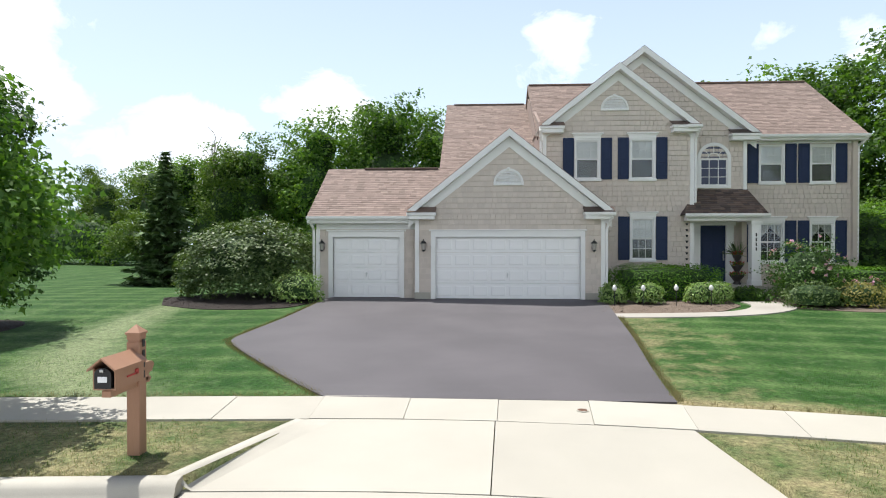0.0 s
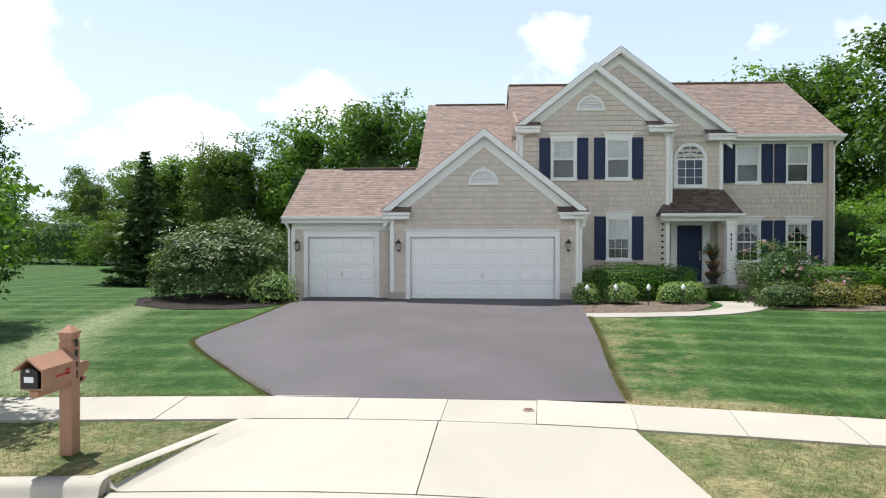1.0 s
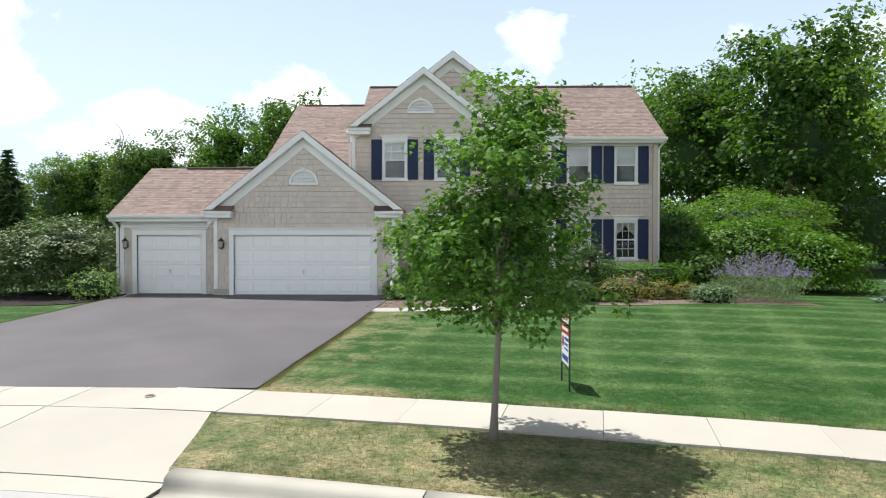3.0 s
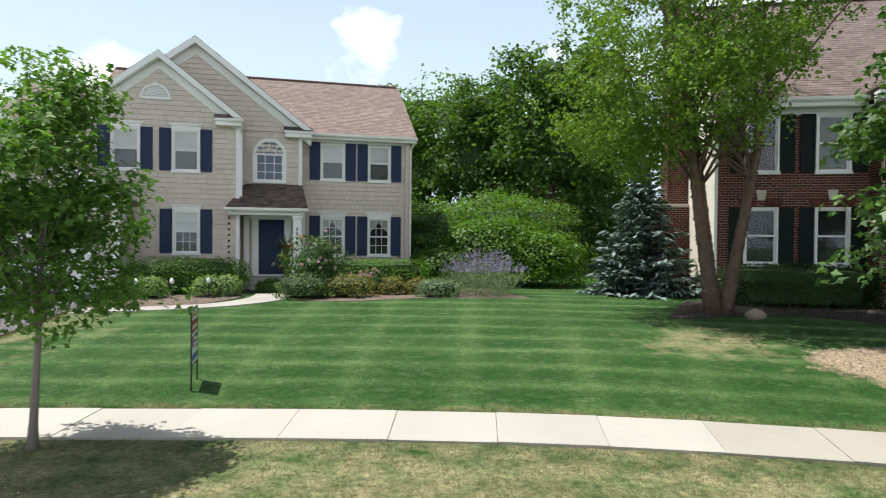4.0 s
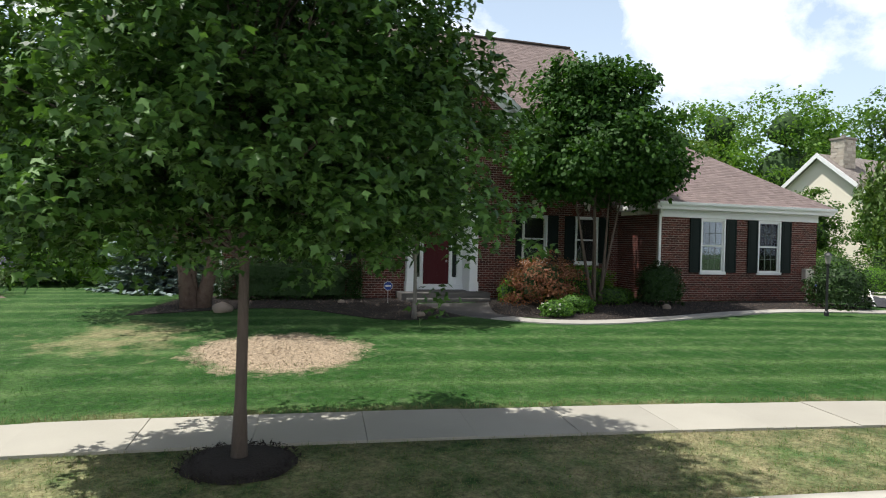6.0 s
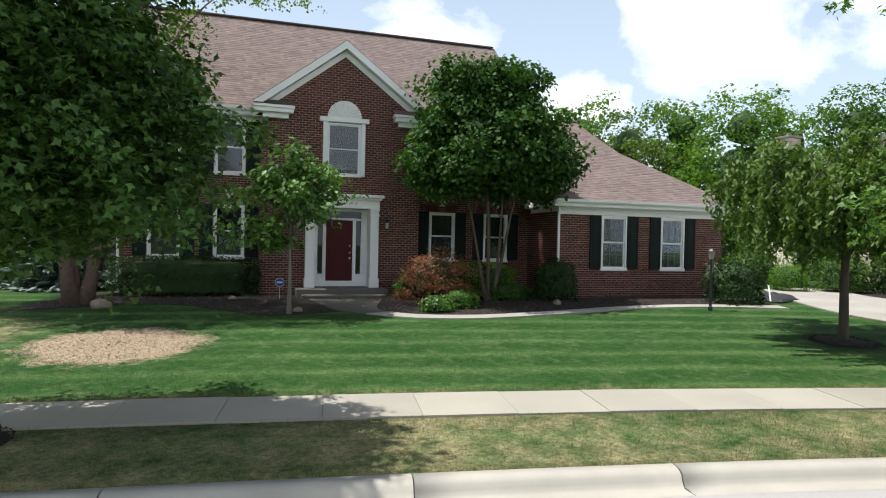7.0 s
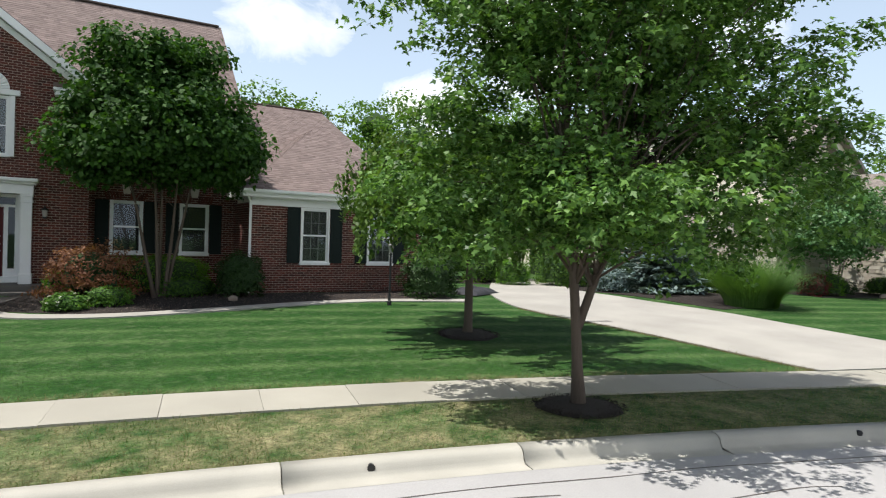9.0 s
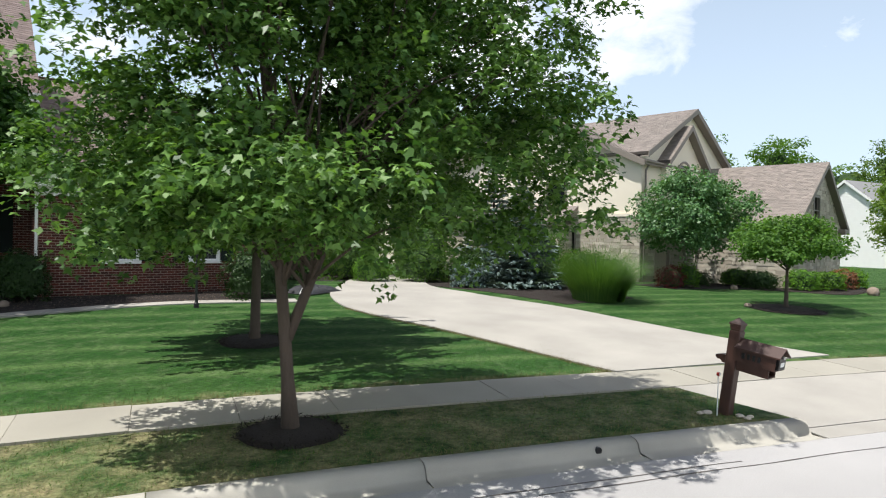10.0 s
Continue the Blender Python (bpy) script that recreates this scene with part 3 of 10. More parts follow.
def height(d):
    if d >= 0:
        t = min(d / 11.3, 1.0)
        return WALK_Z - 0.02 + 0.51 * (0.75 * t + 0.25 * t * t * (3 - 2 * t))
    if d > -1.25:
        return WALK_Z - 0.09
    if d > -3.32:
        return WALK_Z - 0.015
    if d > -13.6:
        return -0.95
    return -0.5


def gz(x, y):
    return height(sd_of(x, y)[1])


def ground():
    """The lawn sheet; it dips below the street and below the driveway aprons, whose sides flare."""
    ds = [-18, -14, -13.65, -13.55, -3.36, -3.30, -2.9, -2.3, -1.7, -1.28, -1.24, -0.02, 0.0, 0.6, 1.3, 2, 3, 4, 5, 6, 7, 8, 9, 10, 11, 12, 13.5, 16, 20, 26, 34, 45, 60, 80, 120, 180, 300, 500]
    cols = []
    cuts = [(S_DRIVE_A[0], -0.86, S_DRIVE_A[1], 0.76), (S_DRIVE_B[0] + 0.2, 0.4, S_DRIVE_B[1] - 0.1, 1.3)]
    for s in list(np.arange(-60, -14, 1.0)) + list(np.arange(-14, 0, 0.4)) + list(np.arange(0, 75, 1.0)) + [a for a in (-150, -110, -85, -70) if a > ARC[0]] + [a for a in (85, 100, 130, 170) if a < ARC[-1]] + [float(ARC[0]), float(ARC[-1])]:
        if all(s < c[0] + c[1] - 0.5 or s > c[2] + c[3] + 0.5 for c in cuts):
            cols.append((s, 0.0, False))
    for s0, f0, s1, f1 in cuts:
        cols += [(s0 - 0.01, f0, False), (s0, f0, True), (s1, f1, True), (s1 + 0.01, f1, False)]
        cols += [(s0 + (s1 - s0) * k / 5, f0 + (f1 - f0) * k / 5, True) for k in range(1, 5)]
    cols.sort()
    verts, faces, dry, across, alongside, pale = [], [], [], [], [], []
    for s, fl, dip in cols:
        for d in ds:
            t = min(max((-1.24 - d) / 2.06, 0.0), 1.0)
            x, y = along(s + fl * t, d)
            z = height(d + (0.001 if d == 0.0 else 0))
            if dip and -3.33 < d < -1.2:
                z = -0.95
            if d > 3:
                z += 0.02 * noise.noise(Vector((x * 0.15, y * 0.15, 0)))
            verts.append((x, y, z))
            across.append(d)
            alongside.append(s)
            pale.append(0.0)
            q = 0.62 if -3.4 < d < -1.2 else 0.55 * max(0.0, 1 - d / 0.7) if d >= 0 else 0.3
            if -3.4 < d < -1.2 and s > 26:
                q -= 0.10 * min((s - 26) / 5, 1.0)
            # the strip along the driveway and the patch by the big tree are burnt
            q += 0.55 * math.exp(-((x - 4.7 - 0.10 * d) ** 2) / 3.6) * (1 if 0 <= d < 9 else 0)
            q += 0.75 * math.exp(-(((x - 19.9) / 1.9) ** 2 + ((y + 10.6) / 2.0) ** 2))
            # a worn, pale lane curving over the side lawn
            if x < -3 and 0 <= d < 13:
                lane = float(np.interp(y, (-11.5, -10.1, -7.1, -4.0, 2.1), (-4.6, -6.3, -7.5, -8.05, -8.5)))
                pale[-1] = (0.75 + 0.03 * max(0.0, -y)) * math.exp(-((x - lane) / (0.45 + 0.05 * max(0.0, -y))) ** 2)
            dry.append(min(q, 1.0))
    w = len(ds)
    for i in range(len(cols) - 1):
        for j in range(w - 1):
            a = i * w + j
            faces.append((a, a + w, a + w + 1, a + 1))
    me = bpy.data.meshes.new("ground")
    me.from_pydata(verts, [], faces)
    at = me.attributes.new("dry", "FLOAT", "POINT")
    at.data.foreach_set("value", dry)
    for nm, vals in (("across", across), ("alongside", alongside), ("pale", pale)):
        me.attributes.new(nm, "FLOAT", "POINT").data.foreach_set("value", vals)
    me.materials.append(LAWN)
    me.polygons.foreach_set("use_smooth", [True] * len(me.polygons))
    me.update()
    return tagged(new("ground", me), "mown green lawn with dry straw-coloured patches along the kerb", "lawn", kind="structure")


FAR = part("ground", Shape().box(-300, 300, -300, 20, -1.3, -0.99), LAWN)
tagged(FAR, "mown lawn across the street running to the horizon", "lawn", kind="structure")
S_DRIVE_A = (sd_of(-1.0, -11.5)[0], sd_of(4.41, -11.55)[0])
S_DRIVE_B = (sd_of(37.6, -30.0)[0], sd_of(42.2, -33.9)[0])
ground()


def strip(d0, d1, z0, z1, s0, s1, step=0.5):
    sh = Shape()
    n = max(1, int((s1 - s0) / step))
    vs = []
    for i in range(n + 1):
        s = s0 + (s1 - s0) * i / n
        a, b = along(s, d0), along(s, d1)
        vs += [(a[0], a[1], z0), (b[0], b[1], z1)]
    sh.add(vs, [(2 * i, 2 * i + 2, 2 * i + 3, 2 * i + 1) for i in range(n)])
    return sh


road = part("road", strip(-13.6, -3.78, STREET_Z - 0.05, STREET_Z, -90, 90, 1.0), ROAD)
tagged(road, "pale grey worn asphalt residential street", "street", kind="structure")

# crack-sealing lines wander over the street near the gutter
sealer = Shape()
rng = random.Random(5)
for s0, s1, off, amp in ((22, 40, -4.15, 0.10), (26, 33, -4.5, 0.16), (33.5, 36.5, -4.9, 0.35), (37, 46, -4.3, 0.12), (31, 47, -5.6, 0.25)):
    vs, fs, n = [], [], int((s1 - s0) * 5)
    for i in range(n + 1):
        s = s0 + (s1 - s0) * i / n
        d = off + amp * noise.noise(Vector((s * 0.5, off, 0)))
        wd = 0.009 + 0.008 * noise.noise(Vector((s * 2, off, 3)))
        a, b = along(s, d - wd), along(s, d + wd)
        for p, dd in ((a, d - wd), (b, d + wd)):
            vs.append((p[0], p[1], STREET_Z - 0.05 + 0.05 * (dd + 13.6) / 9.82 + 0.005))
    sealer.add(vs, [(2 * i, 2 * i + 2, 2 * i + 3, 2 * i + 1) for i in range(n)])
tagged(part("crack_sealer", sealer, SEAM, road), "dark lines of crack sealer")

# pavement slabs, kerb lengths and driveway aprons
pavement = thing("pavement", (8, -13.2, WALK_Z - 0.1), "pale concrete pavement of separate slabs with dark joints", "pavement", kind="structure")


def slab_piece(s0, s1, d0, d1, z0, z1, name, parent, material, thick=0.1, flare0=0.0, flare1=0.0):
    n = max(1, int((s1 - s0) / 0.7))
    top = []
    for i in range(n + 1):
        s = s0 + (s1 - s0) * i / n
        p = along(s, d1)
        top.append((p[0], p[1], z1))
    low = []
    for i in range(n + 1):
        s = s0 - flare0 + (s1 + flare1 - s0 + flare0) * i / n
        p = along(s, d0)
        low.append((p[0], p[1], z0))
    vs = low + top + [(x, y, z - thick) for x, y, z in low + top]
    m = n + 1
    fs = []
    for i in range(n):
        fs.append((i, i + 1, m + i + 1, m + i))
        fs.append((i, 2 * m + i, 2 * m + i + 1, i + 1))
        fs.append((m + i, m + i + 1, 3 * m + i + 1, 3 * m + i))
    fs += [(0, m, 3 * m, 2 * m), (n, 2 * m + n, 3 * m + n, m + n)]
    return part(name, Shape().add(vs, fs), material, parent)


joint = 1.365
s = S_DRIVE_A[0] - 14 * joint
k = 0
while s < 56:
    dz = 0.004 * math.sin(k * 2.3)
    slab_piece(s + 0.004, s + joint - 0.004, -1.22, -0.003, WALK_Z + dz, WALK_Z + dz + 0.012, "paving_slab", pavement, CONCRETE if s < 15 else CONCRETE_OLD)
    s += joint
    k += 1

apron = thing("driveway_apron", (1.7, -14, -0.7), "pale concrete driveway apron in two panels with flared sides", "driveway", kind="structure")
mid = (S_DRIVE_A[0] + S_DRIVE_A[1]) / 2
slab_piece(S_DRIVE_A[0], mid - 0.008, -3.36, -1.24, STREET_Z + 0.015, WALK_Z - 0.005, "panel", apron, CONCRETE, flare0=1.0, flare1=0.0)
slab_piece(mid + 0.008, S_DRIVE_A[1], -3.36, -1.24, STREET_Z + 0.015, WALK_Z - 0.005, "panel", apron, CONCRETE, flare0=0.0, flare1=0.75)
slab_piece(S_DRIVE_A[0] - 0.9, S_DRIVE_A[1] + 0.8, -3.79, -3.38, STREET_Z + 0.004, STREET_Z + 0.01, "gutter_pan", apron, CONCRETE)
apron_b = thing("driveway_apron", (38, -33, -0.7), "pale concrete driveway apron with flared sides", "driveway", kind="structure")
slab_piece(S_DRIVE_B[0] + 0.2, S_DRIVE_B[1] - 0.1, -3.36, -1.24, STREET_Z + 0.015, WALK_Z - 0.005, "panel", apron_b, DRIVEB, flare0=-0.4, flare1=1.3)
slab_piece(S_DRIVE_B[0] + 0.65, S_DRIVE_B[1] + 1.4, -3.79, -3.38, STREET_Z + 0.004, STREET_Z + 0.01, "gutter_pan", apron_b, DRIVEB)

KERB_PROF = [(-3.79, STREET_Z + 0.002), (-3.58, STREET_Z - 0.008), (-3.55, STREET_Z + 0.018), (-3.525, STREET_Z + 0.06), (-3.505, WALK_Z - 0.05), (-3.475, WALK_Z - 0.02), (-3.43, WALK_Z - 0.003), (-3.31, WALK_Z + 0.005), (-3.30, WALK_Z - 0.15)]
kerb = thing("kerb", (8, -17, -0.7), "rounded pale concrete kerb and gutter, stained and jointed", "kerb", kind="structure")


def kerb_run(s0, s1, dip0=False, dip1=False):
    n = max(1, round((s1 - s0) / 3.05))
    for i in range(n):
        a, b = s0 + (s1 - s0) * i / n + 0.006, s0 + (s1 - s0) * (i + 1) / n - 0.006
        vs, m = [], 7
        for j in range(m):
            s = a + (b - a) * j / (m - 1)
            for d, z in KERB_PROF:
                p = along(s, d)
                vs.append((p[0], p[1], z))
        q = len(KERB_PROF)
        fs = [(j * q + k, j * q + k + 1, (j + 1) * q + k + 1, (j + 1) * q + k) for j in range(m - 1) for k in range(q - 1)]
        fs += [tuple(range(q)), tuple(reversed(range((m - 1) * q, m * q)))]
        part("kerb_stone", Shape().add(vs, fs), KERBCON, kerb, smooth=True)


kerb_run(-24, S_DRIVE_A[0] - 0.92)
kerb_run(S_DRIVE_A[1] + 0.85, S_DRIVE_B[0] + 0.6)
kerb_run(S_DRIVE_B[1] + 1.45, 60)
# flared kerb wings beside the apron
for s_top, s_bot in ((S_DRIVE_A[0], S_DRIVE_A[0] - 0.95),):
    sg = 1 if s_bot < s_top else -1
    vs = []
    for i in range(9):
        t = i / 8
        s, d = s_bot + (s_top - s_bot) * t, -3.36 + 2.1 * t
        zt = WALK_Z + 0.005
        zb = STREET_Z + 0.012 + (WALK_Z - STREET_Z - 0.015) * t
        for off, z in ((0.42, zb - 0.004), (0.13, zb + 0.004), (0.06, zb + 0.3 * (zt - zb)), (-0.05, zt - 0.008), (-0.17, zt + 0.003), (-0.19, zt - 0.14)):
            p = along(s + sg * off, d)
            vs.append((p[0], p[1], z))
    fs = [(6 * i + k, 6 * i + k + 1, 6 * i + 7 + k, 6 * i + 6 + k) for i in range(8) for k in range(5)]
    part("kerb_wing", Shape().add(vs, fs), KERBCON, kerb, smooth=True)
# small round outlets in the kerb's face
for s in (sd_of(27.7, -26.3)[0], sd_of(32.4, -31.3)[0]):
    c, c2 = along(s, -3.53), along(s, -3.40)
    z = STREET_Z + 0.085
    part("drain_outlet", Shape().tube([(c[0], c[1], z), (c2[0], c2[1], z)], [0.045, 0.045], 14), BLACKP, kerb, "black drain pipe outlet")


def sheet(name, left, right, material, lift, label, category, n=24):
    """A paved surface between two edge lines, laid on the ground."""
    la, ra = catmull(left, 0.5), catmull(right, 0.5)
    sh, m, vs = Shape(), 10, []
    for i in range(n + 1):
        f = i / n
        a = [np.interp(f, np.linspace(0, 1, len(la)), la[:, k]) for k in (0, 1)]
        b = [np.interp(f, np.linspace(0, 1, len(ra)), ra[:, k]) for k in (0, 1)]
        for j in range(m + 1):
            x, y = a[0] + (b[0] - a[0]) * j / m, a[1] + (b[1] - a[1]) * j / m
            dd = sd_of(x, y)[1]
            vs.append((x, y, max(height(dd), WALK_Z) + lift * min(1.0, 0.42 + 0.2 * max(0.0, dd))))
    k0 = len(vs)
    w = m + 1
    fs = [(i * w + j, i * w + j + 1, (i + 1) * w + j + 1, (i + 1) * w + j) for i in range(n) for j in range(m)]
    rim = [j for j in range(w)] + [i * w + m for i in range(1, n + 1)] + [n * w + j for j in range(m - 1, -1, -1)] + [i * w for i in range(n - 1, 0, -1)]
    vs += [(vs[i][0], vs[i][1], vs[i][2] - 0.12) for i in rim]
    q = len(rim)
    fs += [(rim[i], k0 + i, k0 + (i + 1) % q, rim[(i + 1) % q]) for i in range(q)]
    return tagged(part(name, sh.add(vs, fs), material, smooth=False), label, category, kind="structure")


sheet("driveway", [(-1.0, -11.5), (-2.3, -9.9), (-4.1, -7.5), (-4.2, -6.6), (-3.9, -4), (-3.75, -1), (-3.72, 0.42)], [(4.41, -11.56), (4.62, -9.5), (5.0, -6.5), (5.3, -3.5), (5.5, -1.5), (5.5, -0.6), (5.5, 0.06)],
      DRIVE, 0.034, "dark grey sealed asphalt driveway", "driveway")
sheet("driveway", [(37.55, -29.9), (38.3, -28.0), (39.2, -25.5), (39.7, -23.5), (40.4, -21.5), (42.5, -19.3), (46, -17.2), (52, -14)], [(42.2, -33.8), (42.9, -31.5), (43.9, -29.2), (45.0, -26.8), (45.9, -23.6), (47.3, -21.0), (49.5, -19.2), (54, -17)],
      DRIVEB, 0.034, "pale concrete driveway curving up beside the brick house", "driveway")
sheet("garden_path", [(4.9, -3.1), (6.5, -3.05), (8.3, -2.85), (9.3, -2.35), (9.9, -1.4), (10.0, -0.35)], [(4.95, -3.75), (6.5, -3.75), (8.6, -3.5), (10.0, -2.95), (11.0, -2.0), (11.15, -0.35)],
      DRIVEB, 0.02, "narrow pale concrete garden path", "path")


# ---------------- house parts ----------------
def window(parent, x0, x1, z0, z1, y, trim=WHITE, cols=3, rows=2, blind=0.0, sash=0.05, head=0.12, crown=False, label="white double-hung window", grid=True, sill=True, curtain=False, lower_grid=False, screen=0, blind_mat=BLIND, grid_mat=None):
    """A double-hung window in a wall that faces -y at y: trim proud, sashes and panes set back."""
    w = part("window", Shape().box(x0, x0 + 0.06, y - 0.045, y + 0.03, z0, z1).box(x1 - 0.06, x1, y - 0.045, y + 0.03, z0, z1)
             .box(x0 + 0.06, x1 - 0.06, y - 0.045, y + 0.03, z1 - 0.06, z1), trim, parent, label)
    if sill:
        part("sill", Shape().box(x0 - 0.03, x1 + 0.03, y - 0.075, y + 0.03, z0 - 0.07, z0 + 0.03, 0.008), trim, w)
    if head:
        part("head_trim", Shape().box(x0 - 0.02, x1 + 0.02, y - 0.055, y + 0.0, z1 + 0.002, z1 + head, 0.006), trim, w)
    if crown:
        part("crown_trim", Shape().box(x0 - 0.10, x1 + 0.10, y - 0.11, y + 0.0, z1 + head, z1 + head + 0.05, 0.008).box(x0 - 0.06, x1 + 0.06, y - 0.085, y, z1 + head - 0.04, z1 + head), trim, w)
    xa, xb, zm = x0 + 0.06, x1 - 0.06, (z0 + z1) / 2
    for za, zb, yy, up in ((zm - 0.02, z1 - 0.06, y + 0.0, True), (z0 + 0.03, zm + 0.02, y + 0.022, False)):
        part("sash", Shape().box(xa, xa + sash, yy, yy + 0.022, za, zb).box(xb - sash, xb, yy, yy + 0.022, za, zb)
             .box(xa + sash, xb - sash, yy, yy + 0.022, zb - sash, zb).box(xa + sash, xb - sash, yy, yy + 0.022, za, za + sash), trim, w)
        p = part("pane", Shape().box(xa + sash, xb - sash, yy + 0.010, yy + 0.014, za + sash, zb - sash), GLASSCLEAR, w)
        p.visible_shadow = False
        if grid and (up or lower_grid):
            g = Shape()
            for c in range(1, cols):
                xc = xa + sash + (xb - xa - 2 * sash) * c / cols
                g.box(xc - 0.009, xc + 0.009, yy + 0.004, yy + 0.010, za + sash, zb - sash)
            for r in range(1, rows):
                zc = za + sash + (zb - za - 2 * sash) * r / rows
                g.box(xa + sash, xb - sash, yy + 0.005, yy + 0.0095, zc - 0.009, zc + 0.009)
            part("muntin_grid", g, grid_mat or trim, w)
    if screen:
        zt = zm if screen == 1 else z1 - 0.06
        sc = part("insect_screen", Shape().box(xa + 0.015, xb - 0.015, y + 0.046, y + 0.048, z0 + 0.03, zt), SCREENMESH, w, "fine grey insect screen")
        sc.visible_shadow = False
    # flat sheet behind the panes, its dark colour replacing the room's shade
    part("reveal", Shape().box(xa, xb, y + 0.20, y + 0.215, z0, z1), ROOMSHADE, w, "dark sheet standing for the unlit room")
    if blind:
        b = Shape()
        z, zs = z1 - 0.06, z1 - 0.06 - blind * (z1 - z0 - 0.09)
        while z > zs:
            b.add([(xa, y + 0.070, z), (xb, y + 0.070, z), (xb, y + 0.052, z - 0.045), (xa, y + 0.052, z - 0.045)], [(0, 1, 2, 3)])
            z -= 0.042
        part("blind", b, blind_mat, w, "closed slatted blind")
    if curtain:
        for sx in (0, 1):
            b, n = Shape(), 14
            vs = []
            for i in range(n + 1):
                t = i / n
                xx = xa + t * (xb - xa) * 0.5
                xx = xx if sx == 0 else xa + xb - xx
                drop = (z1 - 0.1) - (0.55 * (1 - t) ** 0.7 + 0.08) * (z1 - z0) * 0.55
                yy = y + 0.07 + 0.012 * math.sin(i * 2.2)
                vs += [(xx, yy, z1 - 0.08), (xx, yy, drop)]
            b.add(vs, [(2 * i, 2 * i + 2, 2 * i + 3, 2 * i + 1) for i in range(n)])
            part("valance", b, CURTAIN, w, "pale swagged valance")
    return w


def shutter(parent, x0, x1, z0, z1, y, material, label):
    """A panelled shutter: stiles, rails and two raised panels."""
    s = Shape()
    y0, y1 = y - 0.07, y - 0.015
    s.box(x0, x0 + 0.06, y0, y1, z0, z1, 0.004).box(x1 - 0.06, x1, y0, y1, z0, z1, 0.004)
    zm = z0 + (z1 - z0) * 0.42
    for a, b in ((z0, z0 + 0.09), (zm - 0.04, zm + 0.04), (z1 - 0.08, z1)):
        s.box(x0 + 0.06, x1 - 0.06, y0, y1, a, b)
    for a, b in ((z0 + 0.09, zm - 0.04), (zm + 0.04, z1 - 0.08)):
        s.box(x0 + 0.06, x1 - 0.06, y0 + 0.018, y1, a, b)
        s.box(x0 + 0.095, x1 - 0.095, y0 + 0.006, y0 + 0.018, a + 0.04, b - 0.04, 0.004)
    part("shutter", s, material, parent, label)


def louvre_vent(parent, xc, z0, w, h, y):
    """A half-round louvred gable vent with a keystone."""
    fr = Shape()
    n = 20
    for r0, r1, ya in ((0.86, 1.0, y - 0.07),):
        vs = []
        for i in range(n + 1):
            a = math.pi * i / n
            for rr in (r0, r1):
                for yy in (ya, y):
                    vs.append((xc + math.cos(a) * w / 2 * rr, yy, z0 + math.sin(a) * h * rr))
        fs = []
        for i in range(n):
            k = 4 * i
            fs += [(k, k + 2, k + 6, k + 4), (k + 2, k + 3, k + 7, k + 6), (k + 1, k, k + 4, k + 5)]
        fr.add(vs, fs)
    fr.box(xc - w / 2, xc + w / 2, y - 0.08, y, z0 - 0.05, z0 + 0.02, 0.006)
    fr.box(xc - 0.05, xc + 0.05, y - 0.085, y, z0 + h * 0.88, z0 + h * 1.07, 0.006)
    v = part("gable_vent", fr, WHITE, parent, "white half-round louvred vent")
    sl = Shape()
    z = z0 + 0.04
    while z < z0 + h * 0.84:
        half = w / 2 * 0.86 * math.sqrt(max(0.0, 1 - ((z - z0) / (h * 0.86)) ** 2))
        sl.add([(xc - half, y - 0.05, z), (xc + half, y - 0.05, z), (xc + half, y - 0.012, z + 0.05), (xc - half, y - 0.012, z + 0.05)], [(0, 1, 2, 3)])
        sl.add([(xc - half, y - 0.05, z), (xc + half, y - 0.05, z), (xc + half, y - 0.05, z - 0.012), (xc - half, y - 0.05, z - 0.012)], [(3, 2, 1, 0)])
        z += 0.055
    part("louvre_panel", sl, WHITE, v)
    return v


def rake(parent, xa, za, xb, zb, y0, y1, drop=0.24, inner=0.34, yw=None, label=""):
    """Barge board along a gable's slope from the eave (xa, za) up to the apex (xb, zb), with a wide soffit frieze on the wall."""
    part("barge_board", Shape().slab([(xa, y0, za), (xb, y0, zb), (xb, y0, zb - drop), (xa, y0, za - drop)], (0, 0.045, 0)), WHITE, parent)
    part("soffit", Shape().slab([(xa, y0 + 0.045, za - drop + 0.02), (xb, y0 + 0.045, zb - drop + 0.02), (xb, y1, zb - drop + 0.02), (xa, y1, za - drop + 0.02)], (0, 0, 0.03)), WHITE, parent)
    part("frieze_board", Shape().slab([(xa, y1 - 0.04, za - drop + 0.0), (xb, y1 - 0.04, zb - drop), (xb, y1 - 0.04, zb - drop - inner), (xa, y1 - 0.04, za - drop - inner)], (0, 0.036, 0)), WHITE, parent)


def eave_return(parent, x0, x1, y0, y1, z0, z1, material):
    """The boxed return at a gable's foot, with its own little sloping roof."""
    s = Shape().box(x0, x1, y0, y1, z0, z1, 0.01).box(x0 - 0.04, x1 + 0.04, y0 - 0.05, y1, z1 - 0.10, z1, 0.012)
    r = part("eave_return", s, WHITE, parent)
    part("return_roof", Shape().slab([(x0 - 0.05, y0 - 0.06, z1 + 0.003), (x1 + 0.05, y0 - 0.06, z1 + 0.003), (x1 + 0.05, y1, z1 + 0.20), (x0 - 0.05, y1, z1 + 0.20)], (0, 0, 0.02)), material, r)


